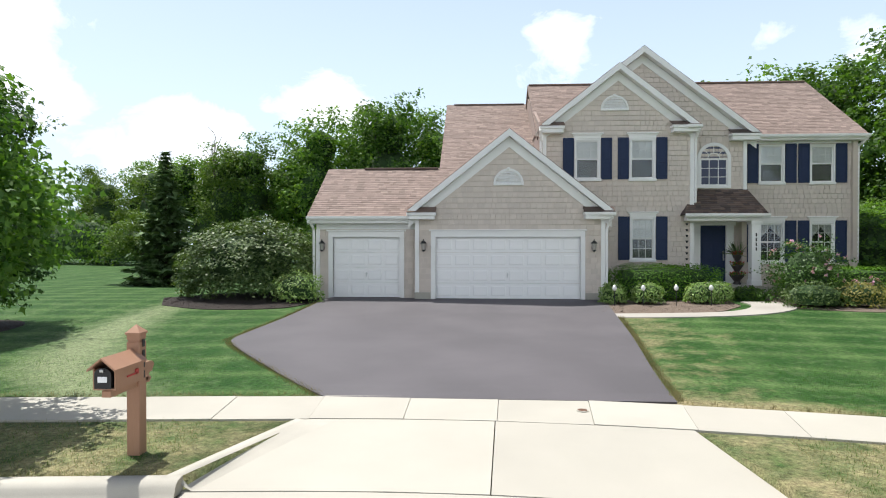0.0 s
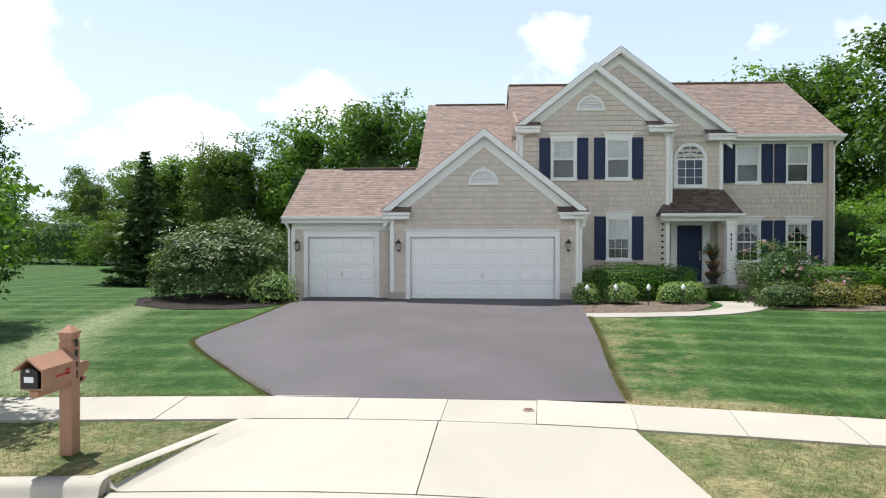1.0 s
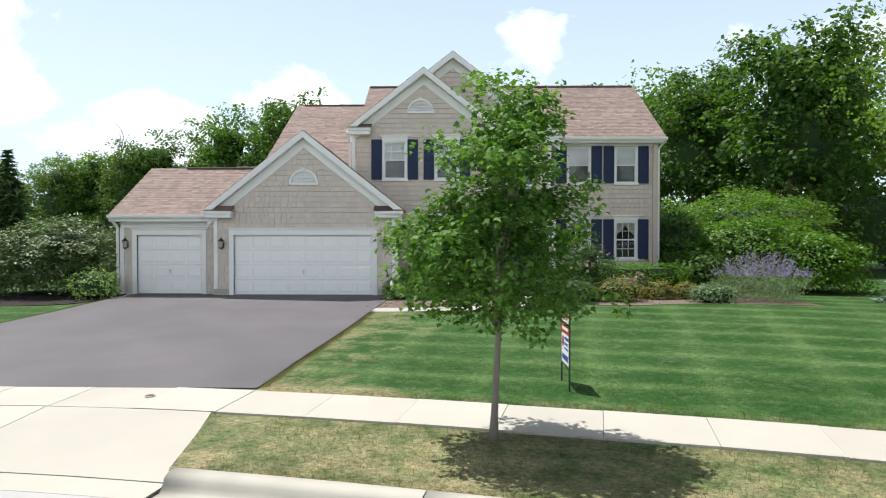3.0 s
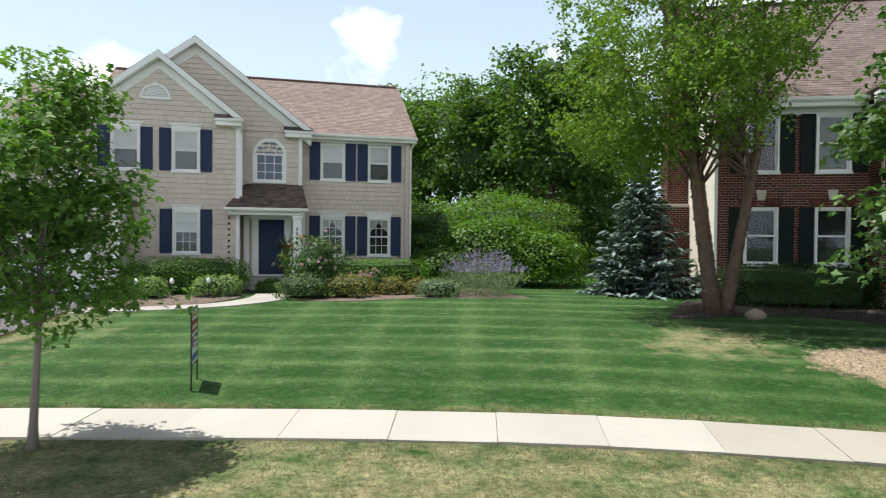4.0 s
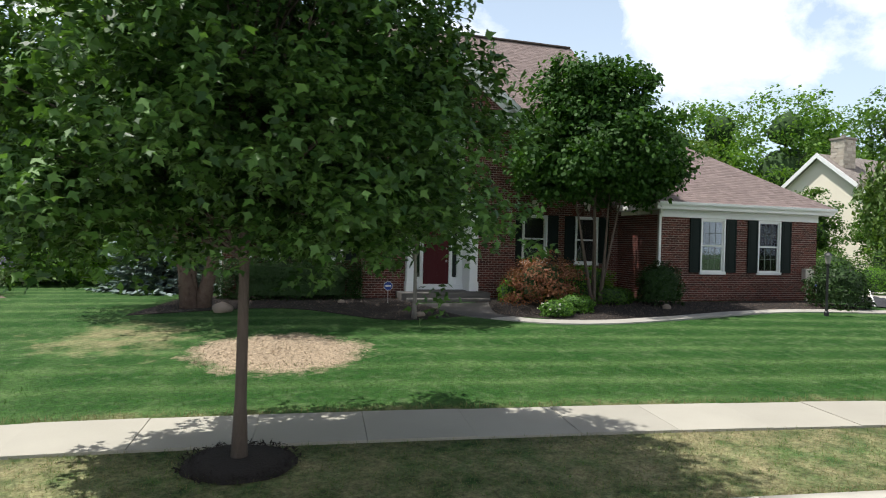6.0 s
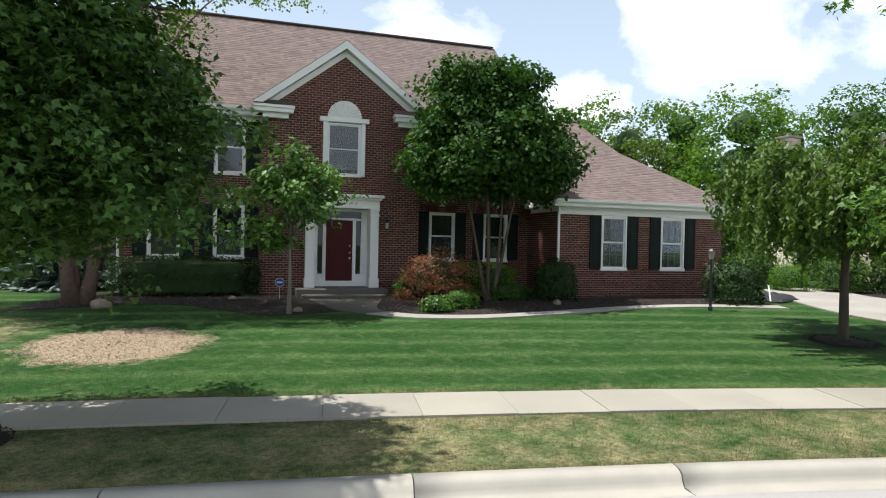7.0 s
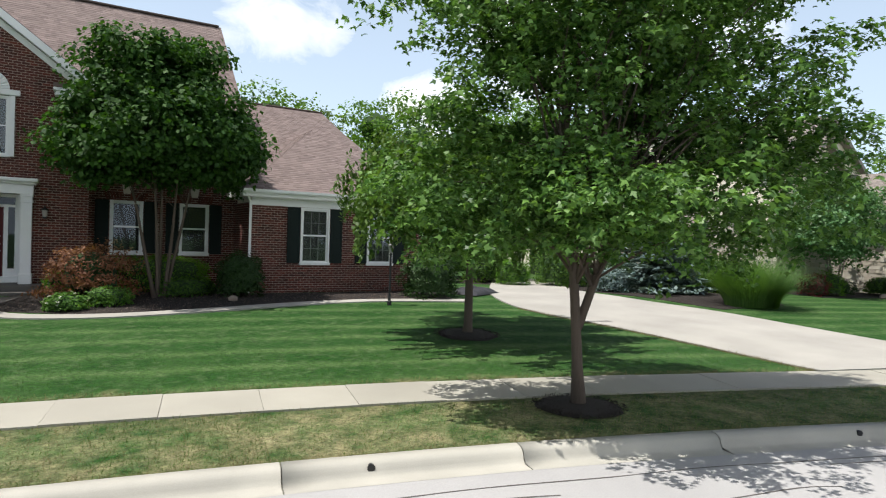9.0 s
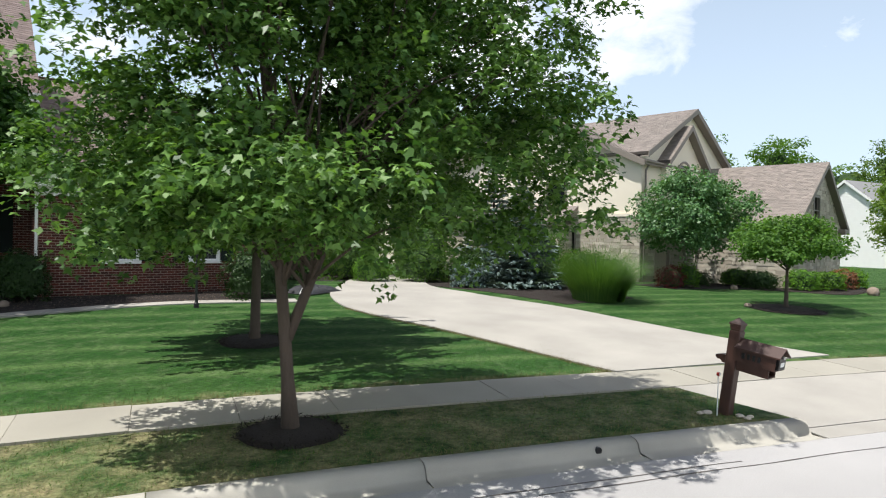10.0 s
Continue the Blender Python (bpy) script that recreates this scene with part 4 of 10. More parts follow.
def roof_plane(parent, o, ux, uy, outline, material, rng, near=None, limit=60, name="shingle", tab=0.22, course=0.145, bare=False):
    """A roof slope: a deck with courses of shingles on it. outline is 2D on (ux, uy), anticlockwise."""
    o, ux, uy = Vector(o), Vector(ux).normalized(), Vector(uy).normalized()
    n = ux.cross(uy)
    deck = part("roof", Shape().slab([o + ux * x + uy * y for x, y in outline], -n * 0.14), material, parent)
    if bare:
        return deck
    polys = pieces(rng, outline, [], tab, course, 0.0, wvar=0.5, stagger=0.37)
    pieces_objects(name, lay(rng, polys, o, ux, uy, 0.004, 0.007, 0.002), material, deck, near, limit)
    return deck


def gutter(parent, x0, x1, y, z, material=WHITE, name="gutter"):
    prof = [(0.0, 0.0), (-0.09, 0.0), (-0.125, 0.05), (-0.125, 0.12), (-0.11, 0.12), (-0.11, 0.055), (-0.085, 0.015), (0.0, 0.015)]
    vs = [(x, y + a, z + b) for x in (x0, x1) for a, b in prof]
    n = len(prof)
    fs = [(i, n + i, n + (i + 1) % n, (i + 1) % n) for i in range(n)] + [tuple(range(n)), tuple(reversed(range(n, 2 * n)))]
    return part(name, Shape().add(vs, fs), material, parent)


def downpipe(parent, pts, material=WHITE, w=0.075):
    s = Shape()
    for a, b in zip(pts[:-1], pts[1:]):
        s.beam(a, b, w, w * 0.8, (0.01, 1, 0.02))
    part("downpipe", s, material, parent)


def wall_shakes(parent, name, o, ux, outline, holes, rng, near=None, limit=75, material=SHAKE, w=0.19, h=0.185):
    """A wall of staggered wooden shakes over its sheathing; holes are (x0, x1, z0, z1)."""
    o, ux = Vector(o), Vector(ux).normalized()
    uz = Vector((0, 0, 1))
    back = sheathing(o, ux, outline, holes, 0.16)
    wall = part(name, back, material, parent)
    polys = pieces(rng, outline, holes, w, h, 0.016, wvar=0.32, stagger=0.43)
    pieces_objects("shake", lay(rng, polys, o, ux, uz, 0.006, 0.025, 0.004), material, wall, near, limit)
    return wall


def wall_bricks(parent, name, o, ux, outline, holes, rng, near=None, limit=100):
    o, ux = Vector(o), Vector(ux).normalized()
    uz = Vector((0, 0, 1))
    back = sheathing(o, ux, outline, holes, 0.18)
    wall = part(name, back, MORTAR, parent)
    polys = pieces(rng, outline, holes, 0.215, 0.08, 0.013, stagger=0.5)
    pieces_objects("brick", lay(rng, polys, o, ux, uz, 0.007, 0.0, 0.002), BRICK, wall, near, limit)
    return wall


def lap_wall(parent, name, o, ux, outline, holes, material, h=0.17):
    """Horizontal lap siding, each board leaning out at its foot."""
    rng = random.Random(3)
    o, ux = Vector(o), Vector(ux).normalized()
    uz = Vector((0, 0, 1))
    n = ux.cross(uz)
    wall = part(name, Shape().slab([o + ux * x + uz * z - n * 0.002 for x, z in outline], -n * 0.16), material, parent)
    polys = pieces(rng, outline, holes, 60.0, h, 0.0, stagger=0.0)
    pieces_objects("board", lay(rng, polys, o, ux, uz, 0.003, 0.026), material, wall, None)
    return wall


def garage_door(parent, x0, x1, z0, z1, y, cols):
    """A sectional garage door: four sections of embossed panels, with a handle."""
    d = thing_part("garage_door", parent, (x0, y, z0), "white panelled sectional garage door")
    hs = (z1 - z0) / 4
    for r in range(4):
        s = Shape().box(x0, x1, y + 0.02, y + 0.06, z0 + r * hs + 0.004, z0 + (r + 1) * hs - 0.004)
        for c in range(cols):
            a = x0 + (x1 - x0) * c / cols + 0.05
            b = x0 + (x1 - x0) * (c + 1) / cols - 0.05
            za, zb = z0 + r * hs + 0.09, z0 + (r + 1) * hs - 0.09
            for q, e in ((0.0, 0.0), ):
                vs = [(a, y + 0.02, za), (b, y + 0.02, za), (b, y + 0.02, zb), (a, y + 0.02, zb), (a + 0.03, y + 0.008, za + 0.03), (b - 0.03, y + 0.008, za + 0.03), (b - 0.03, y + 0.008, zb - 0.03), (a + 0.03, y + 0.008, zb - 0.03)]
                s.add(vs, [(4, 5, 6, 7), (0, 1, 5, 4), (1, 2, 6, 5), (2, 3, 7, 6), (3, 0, 4, 7)])
        part("door_section", s, DOORWHITE, d)
    xm = (x0 + x1) / 2
    part("handle", Shape().box(xm - 0.02, xm + 0.02, y - 0.015, y + 0.02, z0 + 0.72, z0 + 0.88, 0.006).beam((xm - 0.05, y - 0.02, z0 + 0.83), (xm + 0.05, y - 0.02, z0 + 0.83), 0.015, 0.02), NICKEL, d, "small metal handle")
    part("bottom_seal", Shape().box(x0, x1, y + 0.015, y + 0.05, z0 - 0.03, z0 + 0.004), BLACKP, d)


def thing_part(name, parent, at, label=""):
    """An Empty below a thing that holds the pieces of one of its parts."""
    e = new(name)
    e.empty_display_size = 0.1
    e.parent = parent
    e.matrix_basis = origin_of(parent).inverted() @ FRAME[0] @ Matrix.Translation(at)
    return tagged(e, label)


def wall_lantern(parent, x, z, y, s=1.0):
    l = thing_part("wall_lantern", parent, (x, y, z), "black carriage lantern with frosted glass")
    part("bracket", Shape().box(x - 0.05 * s, x + 0.05 * s, y - 0.025, y, z - 0.16 * s, z + 0.02 * s, 0.006).beam((x, y - 0.02, z + 0.0), (x, y - 0.13 * s, z + 0.06 * s), 0.02, 0.02), LAMPBLACK, l)
    yc = y - 0.13 * s
    part("cap", Shape().turned(x, yc, [(0.012, z + 0.17 * s), (0.02, z + 0.13 * s), (0.06 * s, z + 0.09 * s), (0.10 * s, z + 0.05 * s), (0.095 * s, z + 0.04 * s)], 8), LAMPBLACK, l)
    part("glass", Shape().turned(x, yc, [(0.055 * s, z - 0.15 * s), (0.075 * s, z + 0.04 * s)], 8), LAMPGLASS, l)
    part("foot", Shape().turned(x, yc, [(0.01, z - 0.20 * s), (0.065 * s, z - 0.16 * s), (0.06 * s, z - 0.145 * s)], 8), LAMPBLACK, l)


def clear_glass():
    m = bpy.data.materials.new("window_glass")
    m.use_nodes = True
    n, l = m.node_tree.nodes, m.node_tree.links
    n.clear()
    out = n.new("ShaderNodeOutputMaterial")
    t, g = n.new("ShaderNodeBsdfTransparent"), n.new("ShaderNodeBsdfGlossy")
    t.inputs["Color"].default_value = (0.95, 0.96, 0.96, 1)
    g.inputs["Roughness"].default_value = 0.03
    f = n.new("ShaderNodeFresnel")
    f.inputs["IOR"].default_value = 1.5
    mx = n.new("ShaderNodeMixShader")
    l.new(f.outputs[0], mx.inputs[0])
    l.new(t.outputs[0], mx.inputs[1])
    l.new(g.outputs[0], mx.inputs[2])
    l.new(mx.outputs[0], out.inputs["Surface"])
    return m


GLASSCLEAR = clear_glass()


def screen_mesh():
    m = bpy.data.materials.new("insect_screen_mesh")
    m.use_nodes = True
    n, l = m.node_tree.nodes, m.node_tree.links
    t = n.new("ShaderNodeBsdfTransparent")
    mx = n.new("ShaderNodeMixShader")
    mx.inputs[0].default_value = 0.40
    p = n["Principled BSDF"]
    p.inputs["Base Color"].default_value = (0.05, 0.052, 0.05, 1)
    p.inputs["Roughness"].default_value = 0.7
    p.inputs["Specular IOR Level"].default_value = 0.1
    l.new(t.outputs[0], mx.inputs[1])
    l.new(p.outputs[0], mx.inputs[2])
    l.new(mx.outputs[0], n["Material Output"].inputs["Surface"])
    return m


SCREENMESH = screen_mesh()
CURTAIN = mat("pale_curtain_cloth", (0.50, 0.50, 0.46), 0.9, 0.08, 3, 60, 0.1)


def digit_bars(parent, x, y, z0, z1, n, w, material, axis="x"):
    """A column of short dark bars where a number stands."""
    step = (z1 - z0) / n
    for i in range(n):
        za = z0 + i * step + step * 0.18
        zb = z0 + (i + 1) * step - step * 0.12
        if axis == "x":
            part("number_bar", Shape().box(x - w / 2, x + w / 2, y - 0.012, y, za, zb, 0.003), material, parent)
        else:
            part("number_bar", Shape().box(x, x + 0.012, y - w / 2, y + w / 2, za, zb, 0.003), material, parent)


# ---------------- the cream house ----------------
def house_a():
    rng = random.Random(11)
    H = thing("house", (6, 6, 0), "cream shake-sided two-storey house with navy shutters and brown shingle roof", "house")
    nv = "navy panelled shutter"
    X = (1, 0, 0)
    # front walls, each with its openings
    wall_shakes(H, "wall", (0, 0.4, 0), X, [(-4.2, -0.05), (-0.68, -0.05), (-0.68, 2.72), (-4.2, 2.72)], [(-3.62, -1.28, -0.1, 2.13)], rng, (-4.2, -0.7, 0, 1.5), 40)
    wall_shakes(H, "wall", (0, 0, 0), X, [(-0.70, -0.05), (5.65, -0.05), (5.65, 3.0), (2.475, 5.55), (-0.70, 3.0)], [(0.0, 4.88, -0.1, 2.13)], rng, (-0.7, 5.7, 2.3, 3.3), 90)
    wall_shakes(H, "wall", (0, 2.1, 0), X, [(3.83, -0.05), (9.32, -0.05), (9.32, 6.2), (6.59, 8.36), (3.83, 6.2)], [(5.0, 5.95, 4.27, 5.77), (7.0, 7.95, 4.27, 5.77), (7.03, 7.95, 1.30, 2.87)], rng, (7, 9.3, 2.9, 4.2), 90)
    wall_shakes(H, "wall", (0, 3.0, 0), X, [(3.6, 6.05), (9.32, 6.0), (11.6, 6.0), (11.6, 6.35), (7.70, 9.30), (3.8, 6.35)], [], rng, None, 0)
    wall_shakes(H, "wall", (0, 3.0, 0), X, [(9.3, 3.9), (11.6, 3.9), (11.6, 5.99), (9.3, 5.99)], [(9.82, 10.93, 4.1, 5.1)], rng, (9.3, 11.6, 4, 5.2), 40)
    wall_shakes(H, "wall", (0, 3.72, 0), X, [(11.6, -0.05), (16.0, -0.05), (16.0, 6.05), (11.6, 6.05)], [(12.36, 13.34, 4.26, 5.74), (14.29, 15.24, 4.26, 5.76), (12.40, 13.34, 1.18, 2.75), (14.30, 15.24, 1.18, 2.75)], rng, (11.6, 16, 3, 4.1), 80)
    wall_shakes(H, "wall", (0, 3.3, 0), X, [(9.3, 0.38), (11.6, 0.38), (11.6, 3.9), (9.3, 3.9)], [(9.95, 10.95, 0.38, 2.62)], rng, None, 0)
    # side and back walls
    lap_wall(H, "wall", (16.0, 3.56, 0), (0, 1, 0), [(0, -0.05), (9.0, -0.05), (9.0, 6.05), (4.5, 9.1), (0, 6.05)], [], LAPCREAM)
    lap_wall(H, "wall", (5.65, 0.16, 0), (0, 1, 0), [(0, -0.05), (1.94, -0.05), (1.94, 3.0), (0, 3.0)], [], LAPCREAM)
    lap_wall(H, "wall", (11.6, 3.0, 0), (0, 1, 0), [(0, -0.05), (0.72, -0.05), (0.72, 6.2), (0, 6.2)], [], LAPCREAM)
    lap_wall(H, "wall", (9.32, 2.26, 0), (0, 1, 0), [(0, -0.05), (1.0, -0.05), (1.0, 6.2), (0, 6.2)], [], LAPCREAM)
    lap_wall(H, "wall", (-4.2, 6.6, 0), (0, -1, 0), [(0, -0.05), (6.2, -0.05), (6.2, 2.72), (3.1, 4.6), (0, 2.72)], [], LAPCREAM)
    lap_wall(H, "wall", (0.2, 12.5, 0), (0, -1, 0), [(0, 2.6), (9.4, 2.6), (9.4, 4.4), (3.0, 8.5), (0, 6.0)], [], LAPCREAM)
    part("roof_cheek", Shape().slab([(3.80, 9.0, 5.0), (3.80, 2.26, 4.0), (3.80, 2.26, 6.2), (3.80, 9.0, 9.0)], (0.1, 0, 0)), SHINGLE, H)
    part("wall", Shape().box(-4.2, 16.0, 12.4, 12.56, -0.05, 6.0), LAPCREAM, H)
    part("foundation", Shape().box(-0.72, -0.17, -0.045, 0.1, -0.1, 0.24).box(5.05, 5.67, -0.045, 0.1, -0.1, 0.24).box(5.68, 9.33, 2.055, 2.2, -0.1, 0.2).box(11.6, 16.01, 3.675, 3.8, -0.1, 0.2), KERBCON, H)
    # roofs: large slope over the garage, the single garage, the main roof
    m = 0.62
    L = math.sqrt(1 + m * m)
    uy = Vector((0, 1, m)).normalized()
    roof_plane(H, (0, 0.0, 2.83), X, uy, [(-4.45, 0), (4.2, 0), (4.2, 3.25 * L), (-4.45, 3.25 * L)], SHINGLE, rng, (-4.5, -1, 2.9, 4), 60)
    roof_plane(H, (0, 0.0, 2.83), X, uy, [(-0.05, 3.25 * L), (4.2, 3.25 * L), (4.2, 9.5 * L), (-0.05, 9.5 * L)], SHINGLE, rng, None)
    roof_plane(H, (0, 6.5, 2.83), (-1, 0, 0), Vector((0, -1, m)).normalized(), [(0.0, 0), (4.45, 0), (4.45, 3.25 * L), (0.0, 3.25 * L)], SHINGLE, rng, None, bare=True)
    m2 = 0.685
    L2 = math.sqrt(1 + m2 * m2)
    roof_plane(H, (0, 3.32, 6.08), X, Vector((0, 1, m2)).normalized(), [(3.75, 0), (16.28, 0), (16.28, 4.6 * L2), (3.75, 4.6 * L2)], SHINGLE, rng, (12, 16.3, 6.1, 7.2), 80)
    roof_plane(H, (0, 12.52, 6.08), (-1, 0, 0), Vector((0, -1, m2)).normalized(), [(-16.28, 0), (-3.75, 0), (-3.75, 4.6 * L2), (-16.28, 4.6 * L2)], SHINGLE, rng, None, bare=True)
    part("ridge_vent", Shape().box(3.8, 16.2, 7.80, 8.04, 9.19, 9.27, 0.02), SHINGLE_D, H)
    part("ridge_vent", Shape().box(-3.0, -0.1, 3.12, 3.38, 4.81, 4.88, 0.02).box(0.3, 3.7, 9.36, 9.6, 8.66, 8.74, 0.02), SHINGLE_D, H)

    def gable(xc, half, ze, za, y0, y1, nm, near=None, limit=0, cut=0.0):
        """A front gable roof: two slopes running back from the barge boards."""
        sl = (za - ze) / half
        ll = math.hypot(half, za - ze)
        roof_plane(H, (xc - half, y1, ze), (0, -1, 0), Vector((1, 0, sl)).normalized(), [(0, cut), (y1 - y0, cut), (y1 - y0, ll), (0, ll)], SHINGLE, rng, near, limit=limit)
        roof_plane(H, (xc + half, y0, ze), (0, 1, 0), Vector((-1, 0, sl)).normalized(), [(0, 0), (y1 - y0, 0), (y1 - y0, ll), (0, ll)], SHINGLE, rng, near, limit=limit)

    gable(2.49, 3.42, 3.05, 5.76, -0.28, 4.75, "g1")
    gable(6.59, 2.82, 6.28, 8.49, 1.76, 6.9, "g2")
    gable(7.70, 4.25, 6.10, 9.36, 2.66, 7.9, "g3", cut=1.6)
    for xc, half, ze, za, y0, y1 in ((2.49, 3.42, 3.03, 5.745, -0.30, 0.0), (6.59, 2.82, 6.26, 8.475, 1.74, 2.1), (7.70, 4.25, 6.08, 9.345, 2.64, 3.0)):
        c = 1.3 if xc == 7.70 else 0.0
        rake(H, xc - half + c, ze + c * (za - ze) / half, xc, za, y0, y1)
        rake(H, xc + half, ze, xc, za, y0, y1)
    # boxed returns at the gables' feet
    eave_return(H, -0.92, -0.02, -0.30, 0.0, 2.72, 2.95, SHINGLE_D)
    eave_return(H, 5.0, 5.92, -0.30, 0.0, 2.72, 2.95, SHINGLE_D)
    eave_return(H, 3.74, 4.56, 1.76, 2.1, 5.95, 6.20, SHINGLE_D)
    eave_return(H, 8.5, 9.42, 1.76, 2.1, 5.95, 6.20, SHINGLE_D)
    eave_return(H, 10.95, 11.95, 2.66, 3.0, 5.78, 6.03, SHINGLE_D)
    # eaves, gutters, corner boards
    part("fascia", Shape().box(-4.45, -0.95, 0.02, 0.06, 2.62, 2.84).box(-4.45, -0.7, 0.06, 0.40, 2.60, 2.63).box(-4.2, -0.7, 0.36, 0.40, 2.40, 2.60), WHITE, H)
    part("fascia", Shape().box(11.95, 16.28, 3.34, 3.38, 5.88, 6.10).box(11.6, 16.28, 3.38, 3.72, 5.86, 5.89).box(11.6, 16.0, 3.68, 3.715, 5.78, 5.86), WHITE, H)
    part("barge_board", Shape().slab([(16.25, 3.34, 6.08), (16.25, 7.92, 9.22), (16.25, 7.92, 9.0), (16.25, 3.34, 5.86)], (0.04, 0, 0)), WHITE, H)
    gutter(H, -4.45, -0.95, 0.02, 2.72)
    gutter(H, 11.95, 16.30, 3.34, 5.96)
    gutter(H, 5.45, 5.98, -0.30, 2.83)
    gutter(H, 9.0, 9.5, 1.76, 6.08)
    for x, y, za, zb in ((-0.70, 0.0, 0.24, 2.75), (5.56, 0.0, 0.24, 2.75), (3.83, 2.1, 2.9, 5.95), (9.19, 2.1, 0.2, 5.95), (11.46, 3.0, 3.9, 5.8), (15.87, 3.72, 0.2, 5.8), (11.6, 3.72, 0.2, 2.8)):
        part("corner_board", Shape().box(x, x + 0.14, y - 0.055, y + 0.09, za, zb, 0.006), WHITE, H)
    part("corner_board", Shape().box(-4.22, -4.08, 0.345, 0.5, 0.02, 2.4, 0.006), WHITE, H)
    downpipe(H, [(5.86, -0.36, 2.82), (5.80, -0.1, 2.55), (5.74, -0.06, 2.4), (5.74, -0.06, 0.1)])
    downpipe(H, [(9.42, 1.72, 6.05), (9.38, 2.0, 5.75), (9.38, 2.05, 5.6), (9.38, 2.05, 3.4)])
    downpipe(H, [(16.22, 3.28, 5.95), (16.08, 3.66, 5.65), (16.08, 3.68, 0.1)])
    downpipe(H, [(-4.35, -0.03, 2.7), (-4.28, 0.3, 2.4), (-4.28, 0.33, 0.05)])
    downpipe(H, [(3.72, 1.72, 6.05), (3.76, 2.02, 5.7), (3.76, 2.02, 4.6)])
    # garage doors in their casings
    part("door_casing", Shape().box(-0.16, 0.0, -0.05, 0.05, 0, 2.13).box(4.88, 5.04, -0.05, 0.05, 0, 2.13).box(-0.16, 5.04, -0.05, 0.05, 2.13, 2.33).box(-0.22, 5.10, -0.09, 0.02, 2.33, 2.38, 0.01), WHITE, H)
    part("door_casing", Shape().box(-3.78, -3.62, 0.35, 0.45, 0, 2.13).box(-1.28, -1.12, 0.35, 0.45, 0, 2.13).box(-3.78, -1.12, 0.35, 0.45, 2.13, 2.33).box(-3.84, -1.06, 0.31, 0.42, 2.33, 2.38, 0.01), WHITE, H)
    garage_door(H, 0.0, 4.88, 0.03, 2.13, 0.03, 8)
    garage_door(H, -3.62, -1.28, 0.03, 2.13, 0.43, 4)
    for x, y in ((-0.40, -0.01), (5.31, -0.01), (-3.98, 0.39)):
        wall_lantern(H, x, 1.86, y, 1.15)
    # windows with their shutters
    for x0, x1 in ((5.0, 5.95), (7.0, 7.95)):
        window(H, x0, x1, 4.27, 5.77, 2.1, blind=0.97, screen=1, crown=True, head=0.16, lower_grid=False)
        shutter(H, x0 - 0.42, x0 - 0.02, 4.27, 5.80, 2.1, NAVY, nv)
        shutter(H, x1 + 0.02, x1 + 0.42, 4.27, 5.80, 2.1, NAVY, nv)
    window(H, 7.03, 7.95, 1.30, 2.87, 2.1, blind=0.97, crown=True, head=0.16, lower_grid=True, screen=1)
    shutter(H, 6.60, 7.01, 1.30, 2.90, 2.1, NAVY, nv)
    shutter(H, 7.97, 8.38, 1.30, 2.90, 2.1, NAVY, nv)
    for x0, x1 in ((12.36, 13.34), (14.29, 15.24)):
        window(H, x0, x1, 4.26, 5.75, 3.72, blind=0.97, screen=1, head=0.0)
        window(H, x0, x1, 1.18, 2.75, 3.72, crown=True, head=0.16, rows=2, curtain=True, lower_grid=True)
        for za, zb in ((4.26, 5.78), (1.18, 2.80)):
            shutter(H, x0 - 0.44, x0 - 0.02, za, zb, 3.72, NAVY, nv)
            shutter(H, x1 + 0.02, x1 + 0.44, za, zb, 3.72, NAVY, nv)
    bay = thing_part("side_bay", H, (16.3, 7.2, 0), "shallow side bay with a white window")
    part("bay_wall", Shape().box(16.0, 16.52, 6.4, 8.0, 0.0, 2.75, 0.01), LAPCREAM, bay)
    part("bay_roof", Shape().slab([(16.0, 6.3, 3.0), (16.0, 8.1, 3.0), (16.62, 8.1, 2.75), (16.62, 6.3, 2.75)], (0, 0, 0.05)), SHINGLE_D, bay)
    part("bay_trim", Shape().box(16.06, 16.50, 6.35, 6.42, 0.85, 0.97).box(16.06, 16.50, 6.35, 6.42, 2.4, 2.52).box(16.06, 16.15, 6.35, 6.42, 0.97, 2.4).box(16.41, 16.50, 6.35, 6.42, 0.97, 2.4), WHITE, bay)
    part("bay_pane", Shape().box(16.15, 16.41, 6.37, 6.395, 0.97, 2.4), GLASS, bay)
    louvre_vent(H, 2.47, 3.92, 1.02, 0.52, 0.0)
    louvre_vent(H, 6.46, 6.84, 1.02, 0.52, 2.1)
    arched_window(H, 10.375, 4.10, 1.12, 1.0, 3.0)
    # porch
    porch_a(H, rng)


